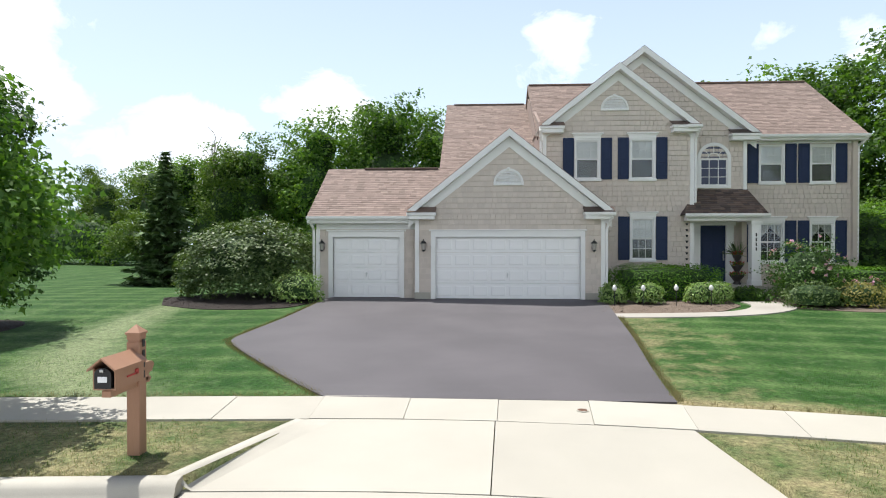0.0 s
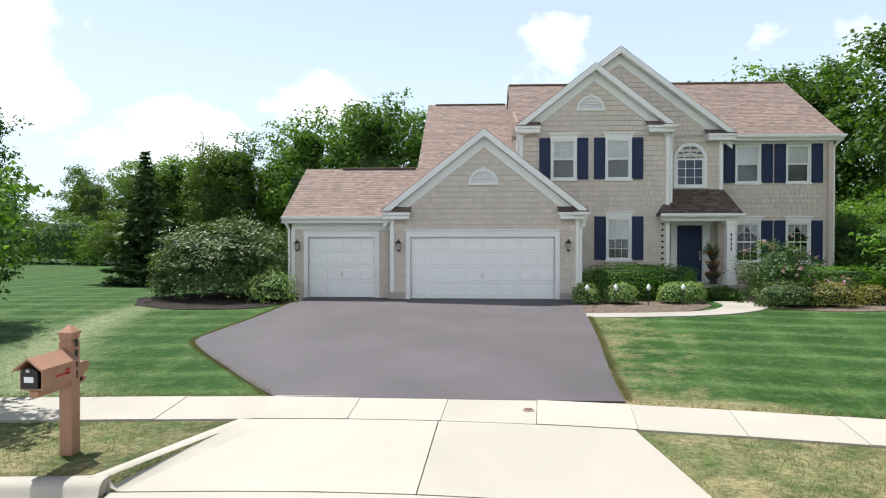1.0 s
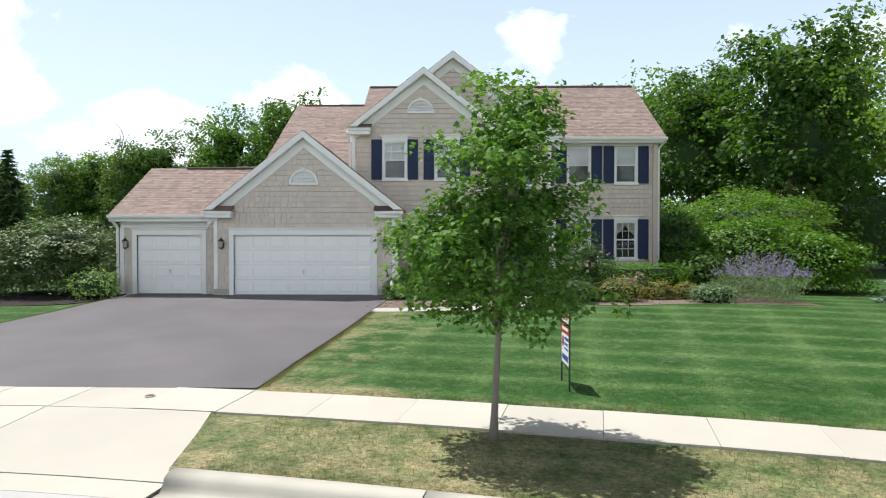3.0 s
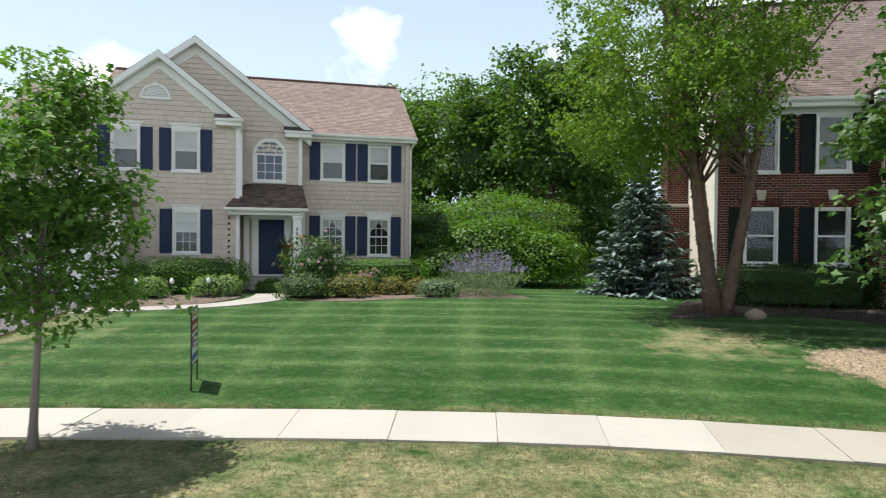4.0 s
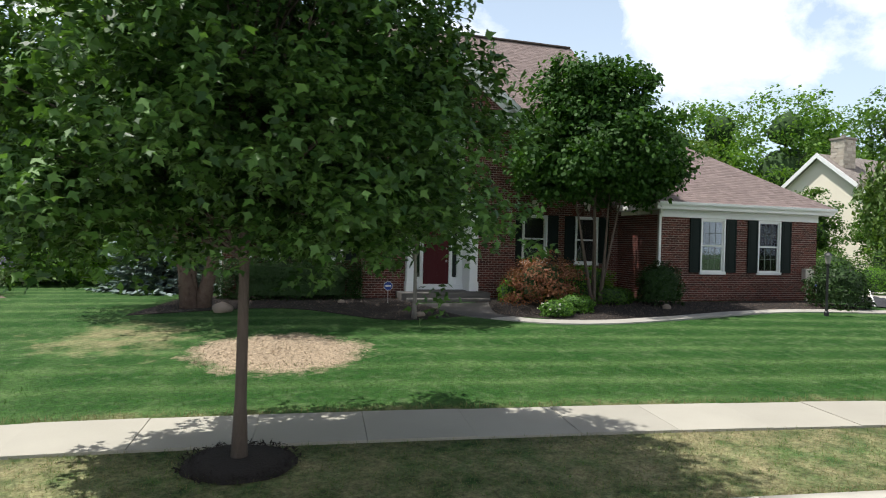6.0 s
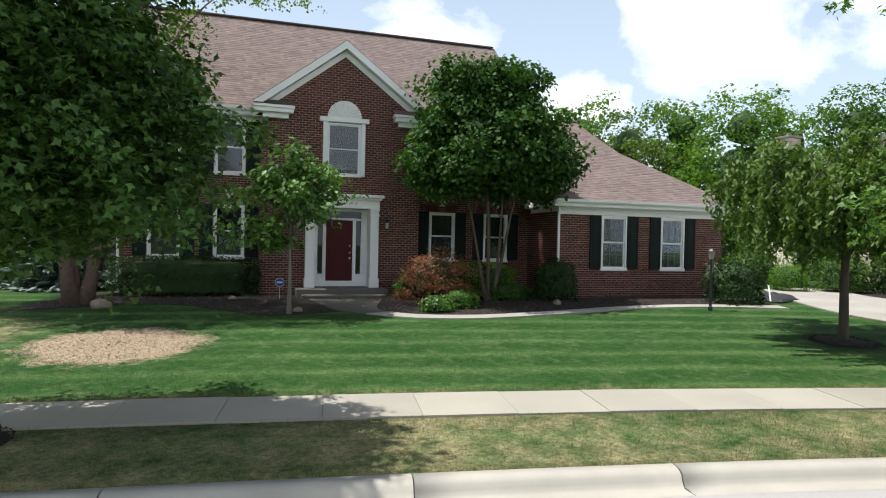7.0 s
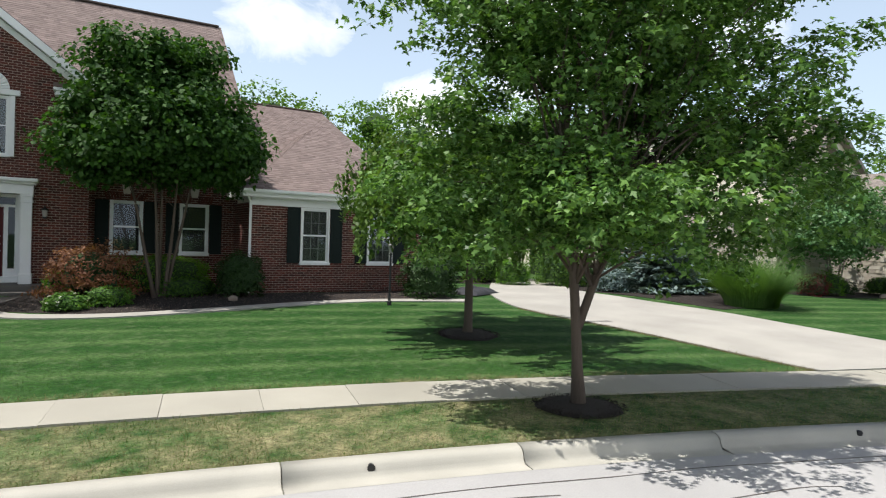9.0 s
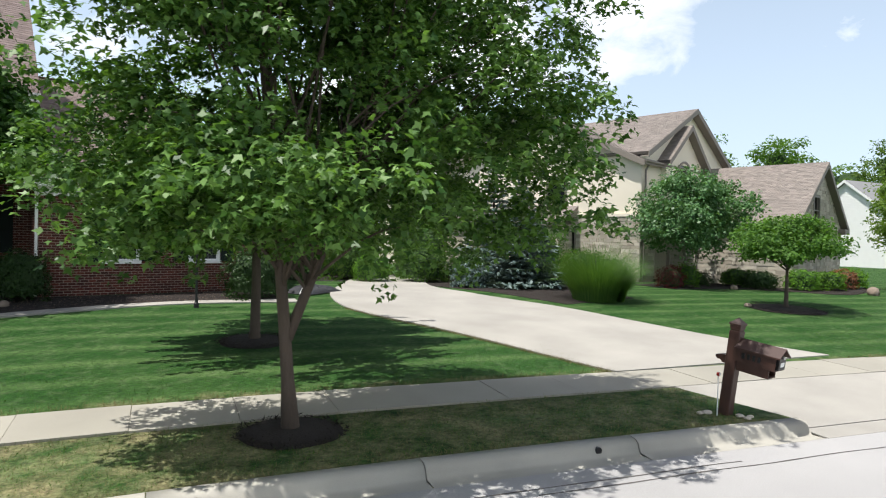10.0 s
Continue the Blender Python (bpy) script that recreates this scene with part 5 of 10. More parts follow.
def arched_window(H, xc, z0, w, hs, y):
    """A window with a half-round fanlight in a broad white casing."""
    n, r0, r1 = 20, w / 2 - 0.05, w / 2 + 0.07
    fr = Shape()
    fr.box(xc - r1, xc - r0, y - 0.07, y + 0.02, z0, z0 + hs).box(xc + r0, xc + r1, y - 0.07, y + 0.02, z0, z0 + hs).box(xc - r1, xc + r1, y - 0.09, y + 0.02, z0 - 0.10, z0, 0.008)
    vs, fs = [], []
    for i in range(n + 1):
        a = math.pi * i / n
        for rr in (r0, r1):
            for yy in (y - 0.07, y + 0.02):
                vs.append((xc + math.cos(a) * rr, yy, z0 + hs + math.sin(a) * rr))
    for i in range(n):
        k = 4 * i
        fs += [(k, k + 2, k + 6, k + 4), (k + 2, k + 3, k + 7, k + 6), (k + 1, k, k + 4, k + 5)]
    w_ = part("window", fr.add(vs, fs), WHITE, H, "white arched window with a fanlight")
    g = Shape()
    for x in (-r0 / 3, r0 / 3):
        g.box(xc + x - 0.012, xc + x + 0.012, y - 0.035, y - 0.02, z0, z0 + hs)
    for z in (0.33, 0.66):
        g.box(xc - r0, xc + r0, y - 0.034, y - 0.021, z0 + hs * z - 0.012, z0 + hs * z + 0.012)
    g.box(xc - r0, xc + r0, y - 0.05, y - 0.01, z0 + hs - 0.03, z0 + hs + 0.03)
    g.box(xc - r0, xc - r0 + 0.05, y - 0.04, y, z0, z0 + hs).box(xc + r0 - 0.05, xc + r0, y - 0.04, y, z0, z0 + hs).box(xc - r0, xc + r0, y - 0.04, y, z0, z0 + 0.05)
    for a in (45, 90, 135):
        c, s_ = math.cos(radians(a)), math.sin(radians(a))
        g.beam((xc + c * 0.22, y - 0.03, z0 + hs + s_ * 0.22), (xc + c * r0, y - 0.03, z0 + hs + s_ * r0), 0.022, 0.015, (0, 1, 0))
    pts = [(xc + math.cos(math.pi * i / 10) * 0.23, y - 0.03, z0 + hs + math.sin(math.pi * i / 10) * 0.23) for i in range(11)]
    g.tube(pts, [0.012] * 11, 6)
    part("muntin_grid", g, WHITE, w_)
    p = Shape().box(xc - r0, xc + r0, y - 0.012, y - 0.006, z0, z0 + hs)
    fan = [(xc + math.cos(math.pi * i / 20) * r0, y - 0.012, z0 + hs + math.sin(math.pi * i / 20) * r0) for i in range(21)]
    p.slab(fan, (0, 0.006, 0))
    part("pane", p, GLASSBLUE, w_, "pane with the mirrored sky tinted into its colour")


# blue base colour puts the sky's reflection into the arched pane
GLASSBLUE = glass_mat("sky_tinted_glass", (0.10, 0.11, 0.17), 0.05)


def porch_a(H, rng):
    P = thing_part("porch", H, (10.4, 2, 0), "white-posted entrance porch with a small shingle roof")
    part("porch_floor", Shape().box(9.3, 11.62, 1.55, 3.3, 0.0, 0.40, 0.01), KERBCON, P, "concrete porch floor")
    part("step", Shape().box(9.75, 11.3, 1.1, 1.56, 0.0, 0.20, 0.01), KERBCON, P)
    for x in (11.24,):
        part("post", Shape().box(x, x + 0.32, 1.68, 2.0, 0.40, 2.72, 0.01).box(x - 0.03, x + 0.35, 1.65, 2.03, 0.40, 0.60, 0.01).box(x - 0.03, x + 0.35, 1.65, 2.03, 2.60, 2.72, 0.01), WHITE, P, "square white post")
        digit_bars(P, 11.39, 1.675, 1.62, 2.3, 4, 0.045, LAMPBLACK)
    part("pilaster", Shape().box(9.42, 9.62, 3.05, 3.3, 0.40, 2.72, 0.01), WHITE, P)
    part("entablature", Shape().box(8.95, 11.66, 1.66, 2.02, 2.72, 2.95, 0.01).box(11.36, 11.66, 2.02, 3.7, 2.72, 2.95).box(9.3, 11.6, 2.0, 3.3, 2.90, 2.94), WHITE, P)
    o = Vector((8.85, 1.55, 2.97))
    uy = Vector((0, 1.45, 1.0)).normalized()
    ll = math.hypot(1.45, 1.0)
    deck = part("porch_roof", Shape().slab([(8.85, 1.55, 2.97), (11.78, 1.55, 2.97), (11.62, 3.0, 3.97), (9.5, 3.0, 3.97)], (0, 0, -0.09)), SHINGLE_D, P)
    polys = pieces(rng, [(0, 0), (2.93, 0), (2.77, ll), (0.65, ll)], [], 0.28, 0.14, 0.0, wvar=0.4, stagger=0.37)
    pieces_objects("shingle", lay(rng, polys, o, (1, 0, 0), uy, 0.004, 0.012, 0.002), SHINGLE_D, P, None)
    part("porch_roof", Shape().slab([(8.85, 1.55, 2.97), (9.5, 3.0, 3.97), (8.85, 3.0, 2.97)], (0, 0, -0.05)), SHINGLE_D, P)
    gutter(P, 8.83, 11.80, 1.56, 2.86)
    # rain chain of little cups at the porch's corner
    for i in range(8):
        z = 2.62 - i * 0.21
        part("rain_chain_cup", Shape().turned(8.98, 1.75, [(0.02, z - 0.06), (0.055, z + 0.02), (0.05, z + 0.02)], 10), LAMPBLACK, P)
    d = thing_part("front_door", H, (10.45, 3.2, 0.42), "navy panelled front door in a white casing")
    part("door_casing", Shape().box(9.72, 9.97, 3.18, 3.34, 0.40, 2.62, 0.01).box(10.93, 11.22, 3.18, 3.34, 0.40, 2.62, 0.01).box(9.66, 11.28, 3.14, 3.34, 2.60, 2.88, 0.01), WHITE, d)
    leaf = Shape().box(9.97, 10.93, 3.27, 3.32, 0.44, 2.60)
    for xa, xb in ((10.07, 10.40), (10.50, 10.83)):
        for za, zb in ((0.60, 1.15), (1.28, 1.95), (2.08, 2.45)):
            leaf.box(xa, xb, 3.255, 3.27, za, zb, 0.006)
    part("leaf", leaf, NAVY, d)
    part("handle_set", Shape().box(10.82, 10.87, 3.235, 3.27, 1.35, 1.62, 0.006).turned(10.845, 3.22, [(0.005, 1.25), (0.03, 1.28), (0.03, 1.33), (0.005, 1.36)], 10), NICKEL, d, "long nickel handle set")
    part("threshold", Shape().box(9.95, 10.95, 3.1, 3.34, 0.40, 0.45, 0.006), WHITE, d)


house_a()

# ---------------- the brick house, turned from the street ----------------
FRAME[0] = Matrix.Rotation(radians(-25), 4, "Z")


def keystone(parent, xc, z, y):
    part("keystone", Shape().slab([(xc - 0.10, y - 0.05, z), (xc + 0.10, y - 0.05, z), (xc + 0.15, y - 0.05, z + 0.31), (xc - 0.15, y - 0.05, z + 0.31)], (0, 0.06, 0)), LIMESTONE, parent, "pale stone keystone")


def soldier_course(parent, x0, x1, z, y, rng):
    """Bricks set on end, splayed over a window."""
    out = []
    xc = (x0 + x1) / 2
    x = x0 - 0.10
    while x < x1 + 0.06:
        if abs(x + 0.035 - xc) > 0.13:
            lean = (x + 0.035 - xc) * 0.18
            out.append([(x, z), (x + 0.066, z), (x + 0.066 + lean, z + 0.27), (x + lean, z + 0.27)])
        x += 0.078
    sh = Shape()
    for top, bot in lay(rng, out, (0, y - 0.012, 0), (1, 0, 0), (0, 0, 1), 0.006, 0, 0.002):
        k = len(top)
        sh.add(top + bot, [tuple(range(k))] + [(i, k + i, k + (i + 1) % k, (i + 1) % k) for i in range(k)])
    tagged(part("soldier_course", sh, BRICK, parent), kind="stuff")


def house_b():
    rng = random.Random(23)
    H = thing("house", (33, 8, -0.05), "red brick two-storey house with dark shutters and white entrance", "house")
    X = (1, 0, 0)
    Z0 = -0.25
    lo, up = (1.20, 2.97), (4.05, 5.83)
    ml = [(24.87, 25.87), (26.90, 27.90)]
    mr = [(34.45, 35.46), (36.62, 37.60)]
    holes = [(a, b, *lo) for a, b in ml + mr] + [(a, b, *up) for a, b in ml + mr]
    wall_bricks(H, "wall", (0, 5.45, 0), X, [(24.1, Z0), (28.45, Z0), (28.45, 5.9), (24.1, 5.9)], holes, rng, (24.1, 28.5, 3.0, 3.9), 80)
    wall_bricks(H, "wall", (0, 5.45, 0), X, [(33.8, Z0), (38.6, Z0), (38.6, 5.9), (33.8, 5.9)], holes, rng, None)
    wall_bricks(H, "wall", (0, 4.6, 0), X, [(28.42, Z0), (33.82, Z0), (33.82, 6.25), (31.12, 8.35), (28.42, 6.25)], [(30.05, 32.15, Z0, 2.95), (30.54, 31.70, 4.10, 5.86)], rng, (32.2, 33.8, 0.3, 2.6), 130)
    wall_bricks(H, "wall", (0, 2.86, 0), X, [(38.5, Z0), (45.45, Z0), (45.45, 3.05), (38.5, 3.05)], [(40.17, 41.22, 1.02, 2.94), (42.68, 43.72, 1.02, 2.94)], rng, (38.5, 45.5, 0.2, 1.0), 220)
    # returns and sides
    wall_bricks(H, "wall", (28.42, 5.45, 0), (0, -1, 0), [(0, Z0), (0.67, Z0), (0.67, 6.0), (0, 6.0)], [], rng)
    wall_bricks(H, "wall", (33.82, 4.78, 0), (0, 1, 0), [(0, Z0), (0.67, Z0), (0.67, 6.0), (0, 6.0)], [], rng)
    wall_bricks(H, "wall", (38.5, 5.45, 0), (0, -1, 0), [(0, Z0), (2.41, Z0), (2.41, 3.05), (0, 3.05)], [], rng)
    wall_bricks(H, "wall", (45.45, 3.04, 0), (0, 1, 0), [(0, Z0), (9, Z0), (9, 3.05), (0, 3.05)], [], rng)
    part("wall", Shape().slab([(24.1, 14.5, Z0), (24.1, 5.5, Z0), (24.1, 5.5, 6.0), (24.1, 10.0, 10.4), (24.1, 14.5, 6.0)], (0.16, 0, 0)), STUCCO, H)
    part("wall", Shape().box(24.1, 45.4, 14.4, 14.58, Z0, 6.0), STUCCO, H)
    lap_wall(H, "wall", (38.45, 5.6, 0), (0, 1, 0), [(0, 3.0), (8.9, 3.0), (8.9, 6.0), (4.4, 10.4), (0, 6.0)], [], STUCCO)
    # cream trim and brick corner at the left side, and the chimney
    ch = thing_part("chimney", H, (23.6, 11, 0), "stepped red brick chimney")
    wall_bricks(ch, "chimney_shaft", (0, 10.0, 0), X, [(23.35, Z0), (24.1, Z0), (24.1, 11.6), (23.35, 11.6)], [], rng)
    wall_bricks(ch, "chimney_side", (23.35, 11.6, 0), (0, -1, 0), [(0, Z0), (1.6, Z0), (1.6, 11.6), (0, 11.6)], [], rng)
    wall_bricks(ch, "chimney_base", (23.1, 12.1, 0), (0, -1, 0), [(0, Z0), (2.4, Z0), (2.4, 3.2), (0, 3.2)], [], rng)
    wall_bricks(ch, "chimney_base", (0, 9.7, 0), X, [(23.1, Z0), (24.1, Z0), (24.1, 3.2), (23.1, 3.2)], [], rng)
    part("chimney_cap", Shape().box(23.05, 24.1, 9.68, 12.12, 3.2, 3.32, 0.01).box(23.28, 24.2, 9.93, 11.67, 11.6, 11.75, 0.02), LIMESTONE, ch)
    # roofs
    m = 0.92
    ll = math.hypot(1, m)
    roof_plane(H, (0, 5.0, 6.24), X, Vector((0, 1, m)).normalized(), [(23.85, 0), (38.7, 0), (38.7, 5.0 * ll), (23.85, 5.0 * ll)], SHINGLE_B, rng, (24, 28.4, 6.3, 7.6), 80)
    roof_plane(H, (0, 15.0, 6.24), (-1, 0, 0), Vector((0, -1, m)).normalized(), [(-38.7, 0), (-23.85, 0), (-23.85, 5.0 * ll), (-38.7, 5.0 * ll)], SHINGLE_B, rng, None, bare=True)
    part("ridge_vent", Shape().box(23.9, 38.6, 9.85, 10.15, 10.80, 10.88, 0.02), SHINGLE_D, H)
    sl = (8.62 - 6.35) / 3.0
    g = math.hypot(3.0, 8.62 - 6.35)
    roof_plane(H, (28.12, 7.6, 6.36), (0, -1, 0), Vector((1, 0, sl)).normalized(), [(0, 0), (3.3, 0), (3.3, g), (0, g)], SHINGLE_B, rng)
    roof_plane(H, (34.12, 4.3, 6.36), (0, 1, 0), Vector((-1, 0, sl)).normalized(), [(0, 0), (3.3, 0), (3.3, g), (0, g)], SHINGLE_B, rng)
    rake(H, 28.12, 6.34, 31.12, 8.61, 4.28, 4.6, drop=0.26, inner=0.22)
    rake(H, 34.12, 6.34, 31.12, 8.61, 4.28, 4.6, drop=0.26, inner=0.22)
    eave_return(H, 28.15, 29.40, 4.28, 4.6, 6.02, 6.26, SHINGLE_D)
    eave_return(H, 32.84, 34.09, 4.28, 4.6, 6.02, 6.26, SHINGLE_D)
    part("return_base", Shape().box(28.42, 29.25, 4.42, 4.6, 5.86, 6.02), WHITE, H)
    part("return_base", Shape().box(32.99, 33.82, 4.42, 4.6, 5.86, 6.02), WHITE, H)
    part("fascia", Shape().box(23.85, 28.15, 5.02, 5.06, 6.0, 6.26).box(23.85, 28.42, 5.06, 5.45, 5.98, 6.01).box(24.1, 28.42, 5.40, 5.44, 5.80, 5.98), WHITE, H)
    part("fascia", Shape().box(34.1, 38.7, 5.02, 5.06, 6.0, 6.26).box(33.8, 38.7, 5.06, 5.45, 5.98, 6.01).box(33.82, 38.6, 5.40, 5.44, 5.80, 5.98), WHITE, H)
    gutter(H, 23.83, 28.15, 5.02, 6.13)
    gutter(H, 34.1, 38.7, 5.02, 6.13)
    # the garage wing's hipped roofs
    a, b, ap = Vector((38.1, 2.45, 3.45)), Vector((45.85, 2.45, 3.45)), Vector((42.0, 7.1, 6.45))
    up_f = (ap - Vector((42.0, 2.45, 3.45))).normalized()
    hf = (ap - Vector((42.0, 2.45, 3.45))).length
    roof_plane(H, a, X, up_f, [(0, 0), (7.75, 0), (3.9, hf)], SHINGLE_B, rng, (38, 46, 3.4, 4.4), 80)
    for sgn, c in ((1, b), (-1, a)):
        ux = Vector((0, sgn, 0))
        o = c if sgn > 0 else Vector((38.1, 11.0, 3.45))
        upv = Vector((-sgn * 3.87, 0, 3.0)).normalized()
        hh = math.hypot(3.87, 3.0)
        outl = [(0, 0), (8.55, 0), (8.55, hh), (4.65, hh)] if sgn > 0 else [(0, 0), (8.55, 0), (3.9, hh), (0, hh)]
        roof_plane(H, o, ux, upv, outl, SHINGLE_B, rng)
    mb = (8.1 - 3.9) / (11.6 - 5.0)
    lb = math.hypot(1, mb)
    roof_plane(H, (38.3, 5.0, 3.9), X, Vector((0, 1, mb)).normalized(), [(0, 0), (7.0, 0), (5.6, 6.6 * lb), (0, 6.6 * lb)], SHINGLE_B, rng)
    rr = Vector((43.9, 11.6, 8.1))
    rb = Vector((46.0, 4.9, 3.45))
    part("roof", Shape().slab([(45.2, 5.0, 3.9), rr, (46.6, 18, 3.45), (46.6, 5.0, 3.45)], (0, 0, -0.1)), SHINGLE_B, H)
    part("ridge_vent", Shape().box(38.5, 43.9, 11.5, 11.7, 8.08, 8.15, 0.02), SHINGLE_D, H)
    part("fascia", Shape().box(38.1, 45.85, 2.47, 2.51, 3.22, 3.46).box(38.1, 45.85, 2.51, 2.86, 3.20, 3.23).box(38.48, 45.47, 2.82, 2.85, 2.95, 3.20).box(38.12, 38.16, 2.5, 5.0, 3.22, 3.46).box(38.16, 38.5, 2.5, 5.0, 3.20, 3.23), WHITE, H)
    gutter(H, 38.1, 45.87, 2.47, 3.33)
    downpipe(H, [(38.2, 2.42, 3.33), (38.42, 2.75, 3.05), (38.44, 2.80, 2.9), (38.44, 2.80, -0.1)])
    downpipe(H, [(23.95, 5.0, 6.1), (24.02, 5.35, 5.8), (24.02, 5.38, -0.1)])
    # windows: white trim, dark shutters, keystones
    dk = "dark green-black panelled shutter"
    for i, (x0, x1) in enumerate(ml + mr):
        window(H, x0, x1, *lo, 5.45, grid=False, head=0.0, blind=0.0, screen=1, label="white double-hung window with dark glass")
        window(H, x0, x1, *up, 5.45, grid=False, head=0.0, blind=(0.0, 0.95, 0.5, 0.5)[i], screen=2, label="white double-hung window with dark glass")
        keystone(H, (x0 + x1) / 2, 3.20, 5.45)
        soldier_course(H, x0, x1, 2.99, 5.45, rng)
        for za, zb in (lo, up):
            shutter(H, x0 - 0.44, x0 - 0.03, za, zb, 5.45, BLACKGREEN, dk)
            shutter(H, x1 + 0.03, x1 + 0.44, za, zb, 5.45, BLACKGREEN, dk)
    for x0, x1 in ((40.17, 41.22), (42.68, 43.72)):
        window(H, x0, x1, 1.02, 2.94, 2.86, cols=3, rows=2, head=0.0, blind=0.97, lower_grid=True, screen=2, blind_mat=BLINDGREY, grid_mat=MUNTIN, label="white double-hung window with slatted blind")
        shutter(H, x0 - 0.47, x0 - 0.03, 1.02, 2.94, 2.86, BLACKGREEN, dk)
        shutter(H, x1 + 0.03, x1 + 0.47, 1.02, 2.94, 2.86, BLACKGREEN, dk)
    # window over the door with a half-round shell head
    w = window(H, 30.54, 31.70, 4.10, 5.86, 4.6, grid=False, head=0.0, sash=0.03, blind=0.9, screen=2, label="white window over the entrance")
    sh = Shape().box(30.40, 30.54, 4.50, 4.62, 4.05, 5.88, 0.01).box(31.70, 31.84, 4.50, 4.62, 4.05, 5.88, 0.01).box(30.28, 31.96, 4.46, 4.62, 5.88, 6.04, 0.012)
    part("pilaster_surround", sh, WHITE, w)
    fan, n = Shape(), 18
    for i in range(n):
        a0, a1 = math.pi * i / n, math.pi * (i + 1) / n
        am = (a0 + a1) / 2
        c = (31.12, 4.52, 6.04)
        vs = [c] + [(31.12 + math.cos(q) * 0.58, 4.52 - e, 6.04 + math.sin(q) * 0.58) for q, e in ((a0, 0), (am, 0.05), (a1, 0))] + [(31.12 + math.cos(q) * 0.58, 4.60, 6.04 + math.sin(q) * 0.58) for q in (a0, a1)]
        fan.add(vs, [(0, 1, 2), (0, 2, 3), (1, 4, 5, 3, 2)])
    part("shell_head", fan, WHITE, w, "fluted half-round white shell", weld=True)
    entrance_b(H)
    wall_lantern(H, 32.65, 2.45, 4.6, 1.1)


def entrance_b(H):
    E_ = thing_part("entrance", H, (31.1, 4.3, 0.2), "white pilastered entrance with a maroon door")
    for x in (29.86, 32.04):
        part("pilaster", Shape().box(x, x + 0.29, 4.32, 4.62, 0.24, 2.95, 0.008).box(x - 0.03, x + 0.32, 4.28, 4.62, 0.24, 0.55, 0.01).box(x - 0.025, x + 0.315, 4.29, 4.62, 2.70, 2.78, 0.008).box(x - 0.025, x + 0.315, 4.29, 4.62, 2.88, 2.95, 0.008), WHITE, E_)
    part("entablature", Shape().box(29.84, 32.36, 4.32, 4.64, 2.95, 3.24, 0.01).box(29.78, 32.42, 4.22, 4.64, 3.24, 3.31, 0.015).box(29.72, 32.48, 4.12, 4.64, 3.31, 3.42, 0.02), WHITE, E_)
    part("porch_ceiling", Shape().box(30.05, 32.15, 4.6, 5.32, 2.95, 3.0), WHITE, E_)
    part("side_panel", Shape().box(30.05, 30.13, 4.6, 5.30, 0.24, 2.95).box(32.07, 32.15, 4.6, 5.30, 0.24, 2.95), WHITE, E_)
    fr = Shape().box(30.13, 30.34, 5.16, 5.32, 0.24, 2.95).box(31.86, 32.07, 5.16, 5.32, 0.24, 2.95).box(30.34, 31.86, 5.16, 5.32, 2.86, 2.95).box(30.34, 31.86, 5.16, 5.32, 2.56, 2.64).box(30.52, 30.63, 5.16, 5.32, 0.24, 2.56).box(31.57, 31.68, 5.16, 5.32, 0.24, 2.56)
    fr.box(30.34, 30.52, 5.17, 5.32, 0.24, 0.66).box(31.68, 31.86, 5.17, 5.32, 0.24, 0.66).box(30.13, 32.07, 5.05, 5.32, 0.22, 0.42)
    part("door_frame", fr, WHITE, E_)
    part("sidelight_pane", Shape().box(30.34, 30.52, 5.24, 5.25, 0.66, 2.56), GLASS, E_)
    part("sidelight_pane", Shape().box(31.68, 31.86, 5.24, 5.25, 0.66, 2.56), GLASS, E_)
    part("transom_pane", Shape().box(30.34, 31.86, 5.24, 5.25, 2.64, 2.86), GLASS, E_)
    d = Shape().box(30.63, 31.57, 5.22, 5.27, 0.42, 2.56)
    for xa, xb in ((30.74, 31.04), (31.16, 31.46)):
        for za, zb in ((0.55, 1.15), (1.27, 1.95), (2.07, 2.42)):
            d.box(xa, xb, 5.205, 5.22, za, zb, 0.005)
    part("door_leaf", d, MAROON, E_, "maroon panelled front door")
    part("handle_set", Shape().turned(31.47, 5.17, [(0.005, 1.18), (0.035, 1.20), (0.035, 1.25), (0.005, 1.27)], 10).turned(31.47, 5.17, [(0.005, 1.38), (0.03, 1.40), (0.03, 1.44), (0.005, 1.46)], 10).turned(31.47, 5.17, [(0.005, 1.62), (0.03, 1.64), (0.03, 1.68), (0.005, 1.70)], 10), NICKEL, E_)
    part("stoop", Shape().box(29.55, 32.6, 3.75, 5.2, -0.1, 0.24, 0.02), STEPSTONE, E_, "grey stone stoop")
    part("step", Shape().box(29.7, 32.45, 3.35, 3.76, -0.12, 0.07, 0.015), STEPSTONE, E_)
    part("house_step", Shape().box(29.9, 32.3, 2.95, 3.36, -0.2, -0.06, 0.015), STEPSTONE, E_)


house_b()
FRAME[0] = Matrix.Identity(4)


# ---------------- plants ----------------
MAPLE_LEAF = np.array([(0, -0.45, 0), (0.52, -0.08, -0.08), (0.21, 0.08, 0.03), (0, 0.64, -0.12), (-0.21, 0.08, 0.03), (-0.52, -0.08, -0.08)])
OVAL_LEAF = np.array([(0, -0.5, 0), (0.26, -0.12, 0.05), (0.22, 0.2, 0.04), (0, 0.5, -0.08), (-0.22, 0.2, 0.04), (-0.26, -0.12, 0.05)])
QUAD_LEAF = np.array([(0, -0.5, 0), (0.36, 0.05, 0.06), (0, 0.5, -0.05), (-0.36, 0.0, 0.06)])
LANCE_LEAF = np.array([(0, -0.5, 0), (0.13, -0.05, 0.03), (0, 0.5, -0.06), (-0.13, -0.05, 0.03)])
